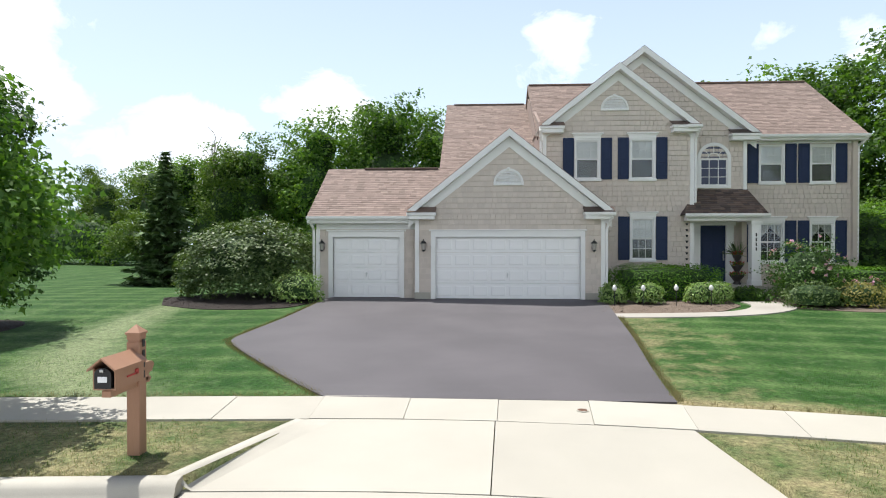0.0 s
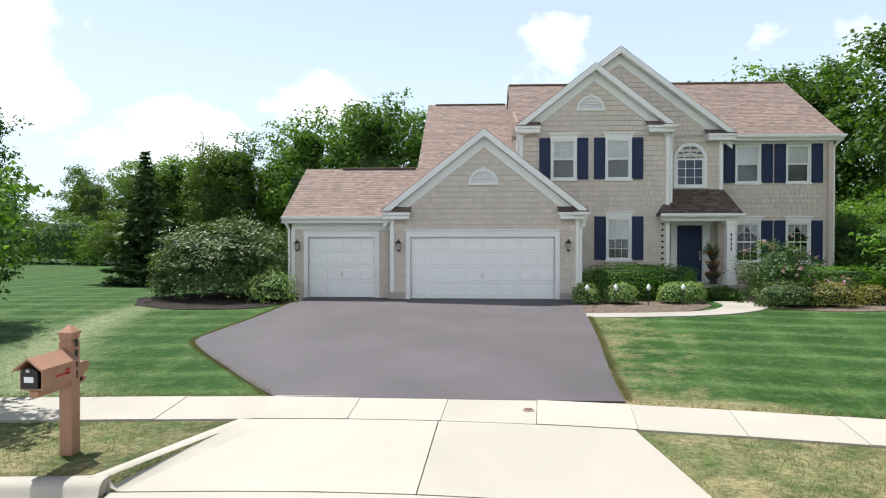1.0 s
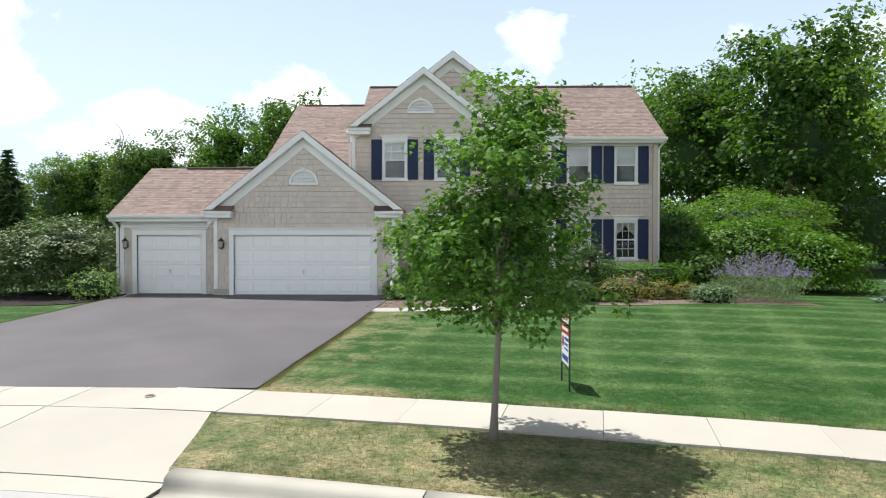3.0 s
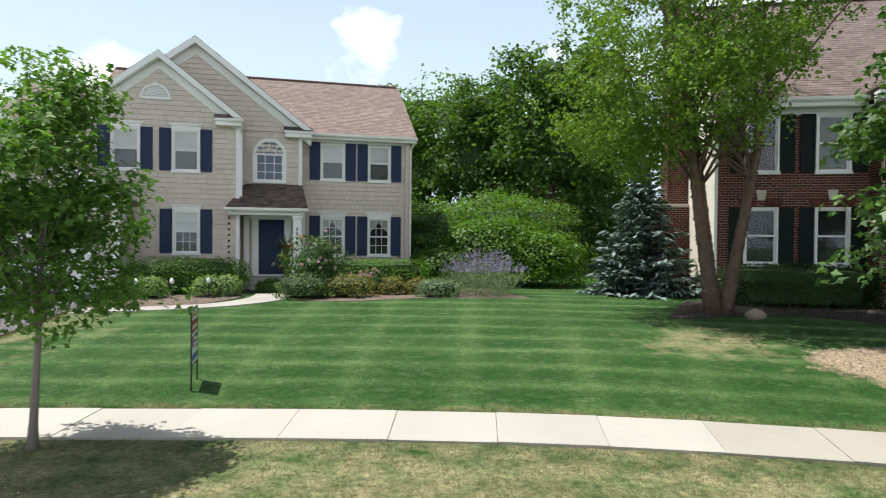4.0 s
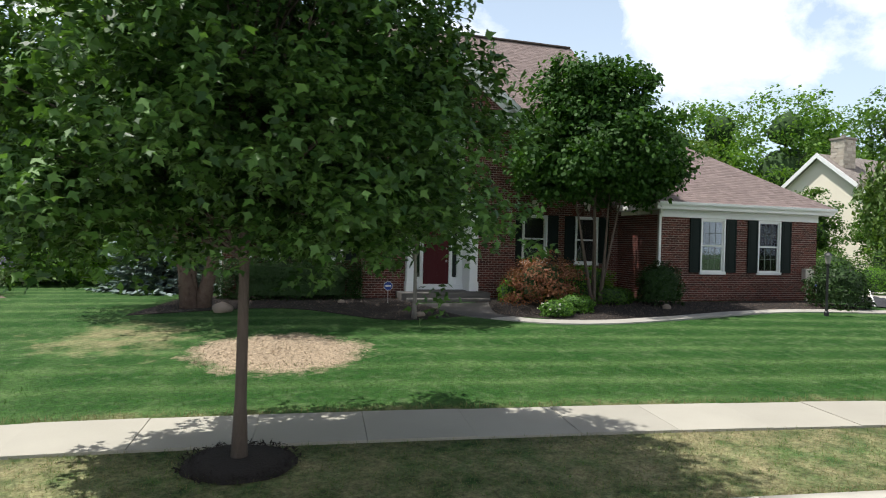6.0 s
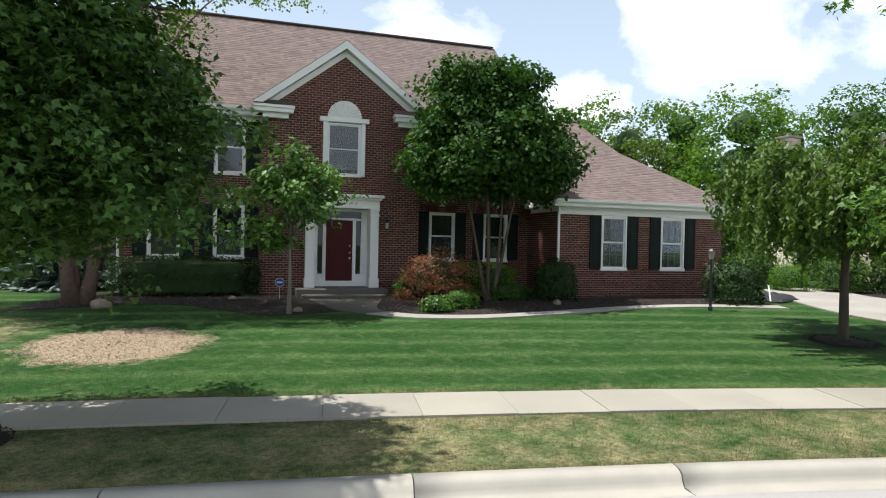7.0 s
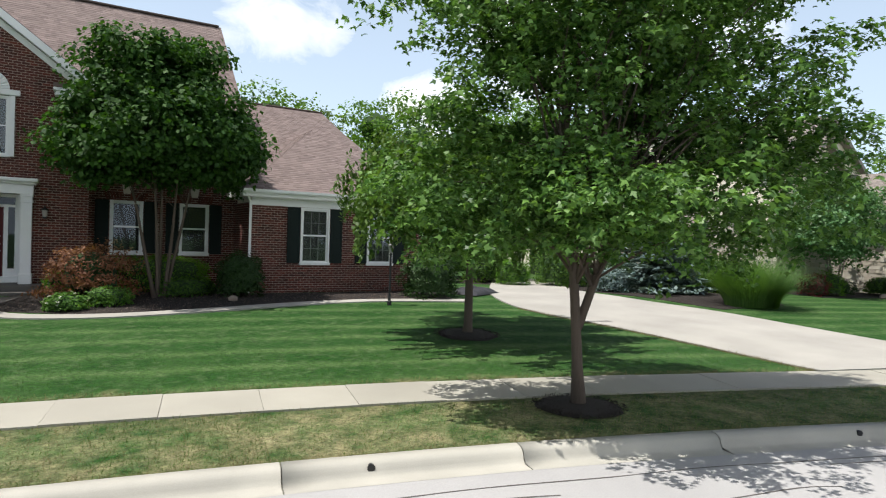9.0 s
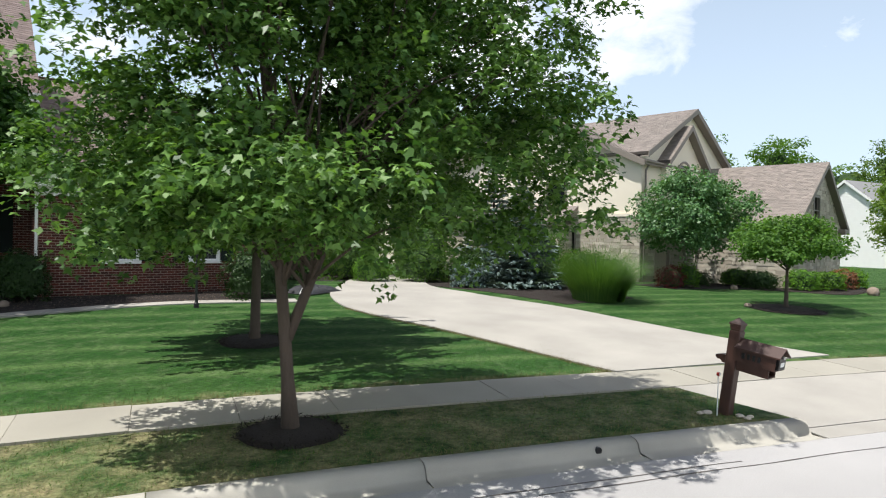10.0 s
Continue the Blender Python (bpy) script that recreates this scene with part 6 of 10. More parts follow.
BLADE = np.array([(-0.03, 0, 0), (0.03, 0, 0), (0.022, 0.55, 0.05), (0, 1.0, 0.22), (-0.022, 0.55, 0.05)])
TUFT = np.array([(-0.05, 0, 0), (0.05, 0, 0), (0.0, 1.0, 0.25)])


# dark leaf green that stands for the shade inside crowns and shrubs
INNERSHADE = mat("foliage_shade", (0.030, 0.064, 0.017), 0.95, 0.3, 4, 40, 0.6, depth=0.03)


def leaf_mesh(name, pos, nrm, size, template, material, parent, rng, axis=None):
    """Many leaves as one mesh. nrm: the way each leaf faces; axis: the way its tip points (else at random)."""
    n, k = len(pos), len(template)
    nrm = nrm / np.maximum(np.linalg.norm(nrm, axis=1, keepdims=True), 1e-6)
    a = rng.normal(size=(n, 3)) if axis is None else axis
    a = a - nrm * np.sum(a * nrm, axis=1, keepdims=True)
    a /= np.maximum(np.linalg.norm(a, axis=1, keepdims=True), 1e-6)
    b = np.cross(a, nrm)
    t = template[None] * size[:, None, None]
    v = pos[:, None] + t[:, :, :1] * b[:, None] + t[:, :, 1:2] * a[:, None] + t[:, :, 2:] * nrm[:, None]
    org = np.array(origin_of(parent).translation)
    v = (v - org).reshape(-1, 3).astype(np.float32)
    me = bpy.data.meshes.new(name)
    me.vertices.add(n * k)
    me.vertices.foreach_set("co", v.ravel())
    me.loops.add(n * k)
    me.loops.foreach_set("vertex_index", np.arange(n * k, dtype=np.int32))
    me.polygons.add(n)
    me.polygons.foreach_set("loop_start", np.arange(0, n * k, k, dtype=np.int32))
    me.polygons.foreach_set("loop_total", np.full(n, k, dtype=np.int32))
    me.materials.append(material)
    me.update(calc_edges=True)
    ob = new(name, me)
    ob.parent = parent
    return ob


def in_lobes(rng, lobes, n, shell=0.55, wobble=0.22, seed=0.0, face=0.0):
    """Places inside a crown made of lobes (x, y, z, rx, ry, rz), more of them near its uneven skin."""
    vol = np.array([l[3] * l[4] * l[5] for l in lobes]) ** 0.67
    which = rng.choice(len(lobes), size=n, p=vol / vol.sum())
    d = rng.normal(size=(n, 3))
    d /= np.linalg.norm(d, axis=1, keepdims=True)
    if face:
        turn = rng.random(n) < face
        d[turn, 1] = -np.abs(d[turn, 1])
    r = rng.uniform(shell ** 3, 1, n) ** (1 / 3)
    L = np.array(lobes)[which]
    bump = np.array([noise.noise(Vector((x * 2.1 + seed, y * 2.1, z * 2.1 + w * 3))) for (x, y, z), w in zip(d, which)])
    r = np.minimum(r * (1 + wobble * 2 * bump), 1.06)
    return L[:, :3] + d * r[:, None] * L[:, 3:], d


def crown(name, lobes, clumps, twigs, leaves, spread, leaf, template, material, parent, seed, up=0.6, droop=0.0, shell=0.3, wobble=0.18, flat=0.5, tuft=0.0, floor=-9.0, face=0.0):
    """Leaves in tufts at the ends of twigs, the twigs gathered into boughs, the boughs spread through the lobes."""
    rng = np.random.default_rng(seed)
    c, d = in_lobes(rng, lobes, clumps, shell, wobble, seed * 1.7, face)
    c[:, 2] = np.maximum(c[:, 2], floor)
    bi = np.repeat(np.arange(clumps), twigs)
    g = np.clip(rng.normal(size=(len(bi), 3)), -1.4, 1.4) * spread * np.array([1, 1, flat])
    g *= (0.6 + 0.7 * rng.random(clumps))[bi][:, None]
    tw = c[bi] + g
    tw[:, 2] -= droop * np.sum(g[:, :2] ** 2, axis=1) / max(spread, 1e-6)
    tw[:, 2] = np.maximum(tw[:, 2], floor - 0.22 + 0.1 * rng.random(len(tw)))
    ti = np.repeat(np.arange(len(tw)), leaves)
    r = tuft or leaf * 1.05
    off = np.clip(rng.normal(size=(len(ti), 3)), -1.5, 1.5) * r * np.array([1, 1, 0.7])
    pos = tw[ti] + off
    pos[:, 2] -= 0.25 * np.hypot(off[:, 0], off[:, 1])
    nrm = rng.normal(size=(len(ti), 3)) * 0.5 + off / r * 0.25 + d[bi][ti] * 0.3 + np.array([0, 0, up])
    ax = off + rng.normal(size=off.shape) * r * 0.5 - np.array([0, 0, 0.35 * r])
    size = leaf * rng.uniform(0.65, 1.25, len(ti))
    return leaf_mesh(name, pos, nrm, size, template, material, parent, rng, ax), c


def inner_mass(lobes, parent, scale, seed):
    """Shade inside a dense far crown, put in as a lumpy dark solid within its leaves."""
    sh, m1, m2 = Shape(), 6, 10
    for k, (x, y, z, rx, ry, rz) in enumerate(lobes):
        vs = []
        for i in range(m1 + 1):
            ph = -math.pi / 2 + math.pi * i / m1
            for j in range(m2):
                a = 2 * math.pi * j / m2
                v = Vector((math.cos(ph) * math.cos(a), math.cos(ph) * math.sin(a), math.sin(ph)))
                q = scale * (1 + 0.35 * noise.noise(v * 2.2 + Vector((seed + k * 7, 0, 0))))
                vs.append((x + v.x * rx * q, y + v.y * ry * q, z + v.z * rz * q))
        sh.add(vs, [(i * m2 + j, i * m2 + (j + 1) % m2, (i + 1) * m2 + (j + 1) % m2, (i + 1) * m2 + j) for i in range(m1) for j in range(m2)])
    tagged(part("inner_twig_mass", sh, INNERSHADE, parent, smooth=True), kind="stuff")


def limb(shape, a, b, ra, rb, rng, bend=0.15, seg=6, sides=7):
    a, b = Vector(a), Vector(b)
    L = (b - a).length
    o = Vector((rng.normal(), rng.normal(), rng.normal() * 0.5)) * bend * L
    pts, rad = [], []
    for i in range(seg + 1):
        t = i / seg
        p = a.lerp(b, t) + o * math.sin(math.pi * t) * 0.5 + Vector((0, 0, 0.10 * L * math.sin(math.pi * t)))
        pts.append(p)
        rad.append(ra + (rb - ra) * t)
    shape.tube(pts, rad, sides)


def broadleaf(name, x, y, h, trunk_r, lobes, clumps, twigs, leaves, spread, leaf, template, material, label, seed, bark=None, clear=1.2, limbs=18, lean=(0, 0), z=None, stems=None, up=0.6, droop=0.0, shell=0.3, wobble=0.18, group="", ring=0.0, category="tree", flat=0.5, fork=0.0, tuft=0.0, face=0.0, core=0.0, peel=0):
    """A tree: tapered trunk with limbs reaching into the crown, and a crown of many single leaves."""
    rng = np.random.default_rng(seed + 500)
    z = gz(x, y) if z is None else z
    T = thing(name, (x, y, z), label, category, group)
    lo = [(x + a, y + b, z + c, p, q, r) for a, b, c, p, q, r in lobes]
    _, cl = crown("crown", lo, clumps, twigs, leaves, spread, leaf, template, material, T, seed, up, droop, shell, wobble, flat, tuft, z + clear * 0.9, face)
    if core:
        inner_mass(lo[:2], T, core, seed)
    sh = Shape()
    top = Vector((x + lean[0], y + lean[1], z + h * 0.72))
    foot = Vector((x, y, z - 0.08))
    stems = stems or [(0, 0, lean[0], lean[1], 1.0)]
    heads = []
    for ax, ay, bx, by, f in stems:
        pts, rad, seg = [], [], 10
        for i in range(seg + 1):
            t = i / seg
            wob = 0.05 * h * 0.1 * math.sin(5 * t + seed + ax * 9)
            zb = z + fork if fork and heads else z - 0.08
            pts.append(Vector((x + ax + (bx - ax) * t + wob * t, y + ay + (by - ay) * t - wob * t, zb + (z + h * 0.78 * f - zb) * t)))
            flare = 1.0 + 0.45 * max(0.0, 1 - t * 12) if zb < z else 1.0
            rad.append(trunk_r * f * flare * (1 - 0.82 * t))
        sh.tube(pts, rad, 12)
        heads.append((pts, rad))
    part("trunk", sh, bark or BARK, T, smooth=True)
    if peel:
        curls, facing, tips = [], [], []
        for _ in range(peel):
            pts, rad = heads[int(rng.integers(len(heads)))]
            k, f, a = int(rng.integers(0, 7)), rng.random(), rng.uniform(0, 2 * math.pi)
            out = np.array((math.cos(a), math.sin(a), 0.0))
            q = np.array(pts[k].lerp(pts[k + 1], f))
            curls.append(q + out * (rad[k] + (rad[k + 1] - rad[k]) * f + 0.006))
            facing.append(out + rng.normal(size=3) * 0.45)
            tips.append((rng.normal() * 0.5, rng.normal() * 0.5, 1.0))
        leaf_mesh("peeling_bark", np.array(curls), np.array(facing), rng.uniform(0.05, 0.15, peel), QUAD_LEAF, bark or BARK, T, rng, np.array(tips))
    order = rng.permutation(len(cl))[:limbs]
    for i in order:
        pts, rad = heads[int(rng.integers(len(heads)))]
        c = Vector(cl[i])
        zs = z + clear + 0.6 * rng.random() * max(0.0, c.z - z - clear)
        tt = min(max((zs - pts[0].z) / (pts[-1].z - pts[0].z), 0.05), 0.95)
        k = min(int(tt * 10), 9)
        a = pts[k].lerp(pts[k + 1], tt * 10 - k)
        ls = Shape()
        limb(ls, a, c, max(rad[k] * 0.36, 0.007), 0.005, rng)
        part("limb", ls, bark or BARK, T, smooth=True)
    if ring:
        mulch_ring(x, y, ring)
    return T


def mulch_ring(x, y, r, material=None):
    material = material or MULCH
    rng = np.random.default_rng(int(x * 13 + 500))
    z = gz(x, y)
    vs = [(x, y, z + 0.09)]
    n = 28
    for rr, zz in ((0.45, 0.06), (0.8, 0.035), (1.0, 0.0)):
        for i in range(n):
            a = 2 * math.pi * i / n
            q = r * rr * (1 + 0.12 * noise.noise(Vector((math.cos(a) * 1.5, math.sin(a) * 1.5, x))))
            px, py = x + q * math.cos(a), y + q * math.sin(a)
            vs.append((px, py, max(gz(px, py), WALK_Z - 0.02) + zz + 0.012))
    fs = [(0, 1 + i, 1 + (i + 1) % n) for i in range(n)]
    for k in range(2):
        fs += [(1 + k * n + i, 1 + (k + 1) * n + i, 1 + (k + 1) * n + (i + 1) % n, 1 + k * n + (i + 1) % n) for i in range(n)]
    m = thing("mulch_bed", (x, y, z), "ring of dark brown mulch round a tree trunk", "mulch")
    part("mound", Shape().add(vs, fs), material, m, smooth=True)
    scatter_chips(m, [(x + math.cos(a) * d, y + math.sin(a) * d) for a, d in zip(rng.uniform(0, 6.28, 900), r * 1.08 * np.sqrt(rng.random(900)))], 0.06, material, 0.045)


def scatter_chips(parent, places, size, material, lift):
    rng = np.random.default_rng(len(places))
    pos = np.array([(px, py, max(gz(px, py), WALK_Z - 0.02) + lift) for px, py in places])
    nrm = rng.normal(size=pos.shape) * 0.6 + np.array([0, 0, 1.0])
    tagged(leaf_mesh("chip_layer", pos, nrm, size * rng.uniform(0.5, 1.6, len(pos)), LANCE_LEAF, material, parent, rng), kind="stuff")


def shrub(name, x, y, rx, ry, h, leaf, n, material, label, seed, z=None, template=OVAL_LEAF, core=None, squash=1.0, wobble=0.18, accent=None, category="shrub", group="", up=0.4, box=0.0, rot=0.0, tuft=0.0):
    """A shrub: a skin of leaves round a dark solid standing for inner shade, on short stems."""
    rng = np.random.default_rng(seed)
    z = gz(x, y) if z is None else z
    T = thing(name, (x, y, z), label, category, group)
    d = rng.normal(size=(n, 3))
    d /= np.linalg.norm(d, axis=1, keepdims=True)
    d[:, 2] = np.where(d[:, 2] < -0.95, -d[:, 2] * 0.6, d[:, 2])
    if box:
        p = 2 + box * 8
        q = (np.abs(d) ** p).sum(axis=1) ** (-1 / p)
        e = d * q[:, None]
    else:
        e = d
    low = e[:, 2] < 0
    hr = np.maximum(np.hypot(e[:, 0], e[:, 1]), 1e-3)
    e = e.copy()
    e[low, :2] *= (0.97 / np.minimum(hr, 0.97))[low][:, None]
    bump = np.array([noise.noise(Vector((a * 2.6 + seed, b * 2.6, c * 2.6))) for a, b, c in d])
    r = (1 + wobble * 1.6 * bump) * rng.uniform(0.80, 1.03, n)
    pos = e * r[:, None] * np.array([rx, ry, h / 2 * squash])
    if tuft:
        m = max(8, n // 22)
        k = rng.integers(0, m, n)
        pos = pos[:m][k] + np.clip(rng.normal(size=(n, 3)), -1.6, 1.6) * tuft * np.array([1, 1, 0.34])
        d = d[:m][k]
    ca, sa = math.cos(rot), math.sin(rot)
    pos = np.stack([pos[:, 0] * ca - pos[:, 1] * sa, pos[:, 0] * sa + pos[:, 1] * ca, pos[:, 2]], 1)
    pos += np.array([x, y, z + h / 2])
    pos[:, 2] = np.maximum(pos[:, 2], z + 0.03)
    nrm = d * 0.8 + rng.normal(size=(n, 3)) * 0.5 + np.array([0, 0, up])
    leaf_mesh("foliage", pos, nrm, leaf * rng.uniform(0.6, 1.3, n), template, material, T, rng)
    # smooth dark solid under the leaves, its colour standing for the shade within
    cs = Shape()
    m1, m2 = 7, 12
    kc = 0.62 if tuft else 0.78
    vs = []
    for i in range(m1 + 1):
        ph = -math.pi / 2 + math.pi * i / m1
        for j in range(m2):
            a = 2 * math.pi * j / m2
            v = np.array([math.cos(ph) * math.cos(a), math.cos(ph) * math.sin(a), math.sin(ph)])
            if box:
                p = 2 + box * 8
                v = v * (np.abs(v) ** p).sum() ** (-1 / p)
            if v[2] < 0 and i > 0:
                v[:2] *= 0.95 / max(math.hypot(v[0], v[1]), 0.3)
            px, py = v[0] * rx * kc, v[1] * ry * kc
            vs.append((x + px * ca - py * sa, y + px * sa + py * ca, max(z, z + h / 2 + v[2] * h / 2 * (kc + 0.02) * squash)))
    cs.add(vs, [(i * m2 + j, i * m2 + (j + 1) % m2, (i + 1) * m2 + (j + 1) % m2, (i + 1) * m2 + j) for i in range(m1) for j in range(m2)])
    part("inner_twig_mass", cs, core or INNERSHADE, T)
    if accent:
        am, cnt, sz, nm = accent
        k = rng.choice(n, cnt, replace=False)
        k = k[pos[k, 2] > z + h * 0.35]
        for _ in (0,):
            blooms = np.repeat(pos[k] + d[k] * 0.04, 6, axis=0) + rng.normal(size=(len(k) * 6, 3)) * sz * 0.25
            bl = leaf_mesh(nm, blooms, np.repeat(d[k], 6, axis=0) + rng.normal(size=(len(k) * 6, 3)) * 0.5, sz * rng.uniform(0.6, 1.1, len(k) * 6), QUAD_LEAF, am, T, rng)
            tagged(bl, kind="stuff")
    return T




def conifer(name, x, y, h, r, material, label, seed, z=None, whorls=26, per=15, spray=0.34):
    """A conifer: whorls of branches that sag and lift, clothed in short needle sprays."""
    rng = np.random.default_rng(seed)
    z = gz(x, y) if z is None else z
    T = thing(name, (x, y, z), label, "conifer")
    part("trunk", Shape().tube([(x, y, z - 0.05), (x, y, z + h * 0.5), (x, y, z + h * 0.97)], [0.11 * h / 5, 0.06 * h / 5, 0.01], 10), BARK, T, smooth=True)
    pos, nrm, ax = [], [], []
    for i in range(whorls):
        t = (i + 0.5) / whorls
        zz = z + 0.12 + (h - 0.15) * t
        rr = r * (1 - t) ** 0.85 * (1 + 0.12 * math.sin(i * 2.4))
        for j in range(max(5, int(per * (1 - 0.6 * t)))):
            a = 2 * math.pi * (j / max(5, int(per * (1 - 0.6 * t)))) + i * 1.1 + rng.normal() * 0.15
            ln = rr * rng.uniform(0.75, 1.12)
            steps = max(3, int(ln / 0.10))
            for q in range(steps):
                s = (q + 0.6) / steps
                if s < 0.25:
                    continue
                px, py = math.cos(a) * ln * s, math.sin(a) * ln * s
                pz = zz - 0.30 * ln * s + 0.26 * ln * s * s
                wdt = 0.30 * ln * (1 - 0.6 * s)
                for _ in range(4):
                    off = rng.normal() * wdt * 0.55
                    pos.append((x + px - math.sin(a) * off, y + py + math.cos(a) * off, pz + rng.normal() * 0.03 - abs(off) * 0.12))
                    nrm.append((rng.normal() * 0.35, rng.normal() * 0.35, 1))
                    sg = 1 if off > 0 else -1
                    ax.append((math.cos(a) * 0.9 - math.sin(a) * sg * 0.7, math.sin(a) * 0.9 + math.cos(a) * sg * 0.7, rng.normal() * 0.25))
    pos, nrm, ax = np.array(pos) + 0.0, np.array(nrm), np.array(ax)
    pos[:, 2] = np.maximum(pos[:, 2], z + 0.05)
    leaf_mesh("needle_crown", pos, nrm, spray * rng.uniform(0.6, 1.2, len(pos)), LANCE_LEAF * np.array([1.5, 1, 1]), material, T, rng, ax)
    return T


def weeping(name, x, y, h, r, material, label, seed):
    """A weeping tree: arching limbs with hanging leafy strands."""
    rng = np.random.default_rng(seed)
    z = gz(x, y)
    T = thing(name, (x, y, z), label, "tree")
    part("trunk", Shape().tube([(x, y, z - 0.05), (x + 0.03, y, z + 0.25), (x + 0.06, y + 0.02, z + 1.4), (x + 0.02, y, z + 2.3), (x, y, z + 3.4)], [0.15, 0.11, 0.095, 0.08, 0.04], 12), BARK, T, smooth=True)
    pos, nrm, ax = [], [], []
    for i in range(54):
        a = 2 * math.pi * i * 0.381966 + rng.normal() * 0.1
        reach = r * rng.uniform(0.45, 1.05)
        peak = z + h * rng.uniform(0.72, 1.0) * (1 - 0.18 * (reach / r))
        start = Vector((x, y, z + rng.uniform(1.9, 3.2)))
        end = Vector((x + math.cos(a) * reach, y + math.sin(a) * reach, peak - 0.5))
        sh, pts = Shape(), []
        for k in range(9):
            t = k / 8
            p = start.lerp(end, t)
            p.z = start.z + (peak - start.z) * math.sin(min(t * 1.25, 1.0) * math.pi / 2) - max(0, t - 0.75) * 1.6
            pts.append(p)
        sh.tube(pts, [0.035 * (1 - 0.85 * k / 8) for k in range(9)], 6)
        part("limb", sh, BARK, T, smooth=True)
        for p in pts[3:]:
            for _ in range(6):
                hx, hy = p.x + rng.normal() * 0.22, p.y + rng.normal() * 0.22
                ln = rng.uniform(0.35, 1.75) * min(1.0, (p.z - z - 0.9) / 1.5)
                n = int(ln / 0.038)
                for q in range(n):
                    s = q / max(n, 1)
                    pos.append((hx + rng.normal() * 0.035 + 0.08 * math.cos(a) * s, hy + rng.normal() * 0.035 + 0.08 * math.sin(a) * s, p.z + 0.1 - s * ln))
                    nrm.append((rng.normal(), rng.normal(), 0.9))
                    ax.append((rng.normal() * 0.4, rng.normal() * 0.4, -1))
    pos, nrm, ax = np.array(pos), np.array(nrm), np.array(ax)
    leaf_mesh("crown", pos, nrm, 0.15 * rng.uniform(0.7, 1.3, len(pos)), LANCE_LEAF * np.array([1.9, 1, 1]), material, T, rng, ax)
    return T


# street trees on the verge
broadleaf("street_maple", 8.12, -14.1, 4.75, 0.05, [(0, 0, 2.25, 1.15, 1.15, 0.75), (0.1, 0, 3.05, 0.95, 0.95, 0.8), (0.2, 0.1, 3.95, 0.5, 0.5, 0.7), (0.55, -0.1, 1.85, 0.75, 0.6, 0.35), (-0.6, 0.1, 2.5, 0.7, 0.7, 0.55)],
          120, 13, 9, 0.24, 0.085, MAPLE_LEAF, L_MAPLE3, "young street maple with a full green crown", 31, up=0.9, clear=1.3, limbs=34, lean=(0.15, 0.05), group="street maples", bark=BARKPALE, flat=0.4)
broadleaf("street_maple", 18.93, -18.35, 9.6, 0.068, [(0, 0, 4.6, 2.5, 2.5, 1.9), (-1.3, 0.5, 3.7, 1.5, 1.5, 1.0), (1.4, -0.3, 3.7, 1.7, 1.6, 1.1), (0.2, 0.2, 6.6, 1.9, 1.9, 1.4), (-0.3, -1.3, 3.5, 1.4, 1.2, 0.9), (-0.6, 0.8, 2.8, 1.8, 1.4, 0.5), (1.2, -0.7, 2.8, 1.7, 1.4, 0.5), (0, -0.2, 8.3, 1.6, 1.6, 1.3), (1.6, 0.3, 4.2, 1.5, 1.3, 1.0)],
          450, 16, 14, 0.35, 0.096, MAPLE_LEAF, L_MAPLE2, "mature street maple with a broad dark green crown", 32, clear=2.1, limbs=90, group="street maples", ring=0.6, flat=0.34, wobble=0.2, droop=0.3, shell=0.45, up=0.9)
broadleaf("street_maple", 31.5, -27.08, 9.8, 0.088, [(0, 0, 4.5, 2.4, 2.4, 1.8), (-1.2, 1.3, 3.3, 1.5, 1.5, 0.9), (1.5, -1.9, 3.6, 1.8, 1.8, 1.1), (0.2, -0.2, 6.4, 2.3, 2.3, 1.6), (1.7, -1.8, 5.0, 1.7, 1.7, 1.2), (-0.9, -0.9, 3.2, 1.5, 1.5, 0.8), (0.2, -0.2, 8.3, 2.1, 2.1, 1.5), (-1.3, 0.9, 6.4, 1.8, 1.8, 1.4), (1.6, 0.6, 3.9, 1.5, 1.5, 1.0), (1.6, -1.5, 7.2, 1.8, 1.8, 1.3)],
          440, 16, 14, 0.35, 0.095, MAPLE_LEAF, L_MAPLE, "mature street maple with a forked trunk and green crown", 33, clear=1.75, limbs=90, group="street maples", ring=0.66, flat=0.34, wobble=0.2, droop=0.3, shell=0.45, up=0.9,
          stems=[(0, 0, -0.55, 0.35, 1.0), (-0.06, 0.04, 1.5, -1.0, 0.8)], fork=1.2)
broadleaf("street_maple", -6.5, -13.1, 5.2, 0.07, [(0, 0, 3.0, 1.9, 1.9, 1.5), (0.3, 0, 4.0, 1.3, 1.3, 1.1)],
          210, 12, 9, 0.30, 0.12, MAPLE_LEAF, L_MAPLE3, "young street maple casting shade on the verge", 34, clear=1.4, limbs=16, group="street maples")
broadleaf("lawn_tree", -11.6, -6.3, 7.4, 0.11, [(0, 0, 4.6, 1.8, 1.8, 2.4), (0.3, 0.2, 3.0, 1.6, 1.6, 1.6), (0.5, 0.1, 1.6, 1.3, 1.3, 1.0)],
          240, 11, 10, 0.32, 0.12, MAPLE_LEAF, L_MAPLE2, "leafy green tree standing on the side lawn", 35, clear=1.0, limbs=24, ring=1.4, flat=0.45)
weeping("weeping_cherry", 35.5, -22.6, 5.5, 3.1, L_CHERRY, "weeping cherry with hanging green strands on the lawn", 36)
mulch_ring(35.5, -22.6, 0.75)
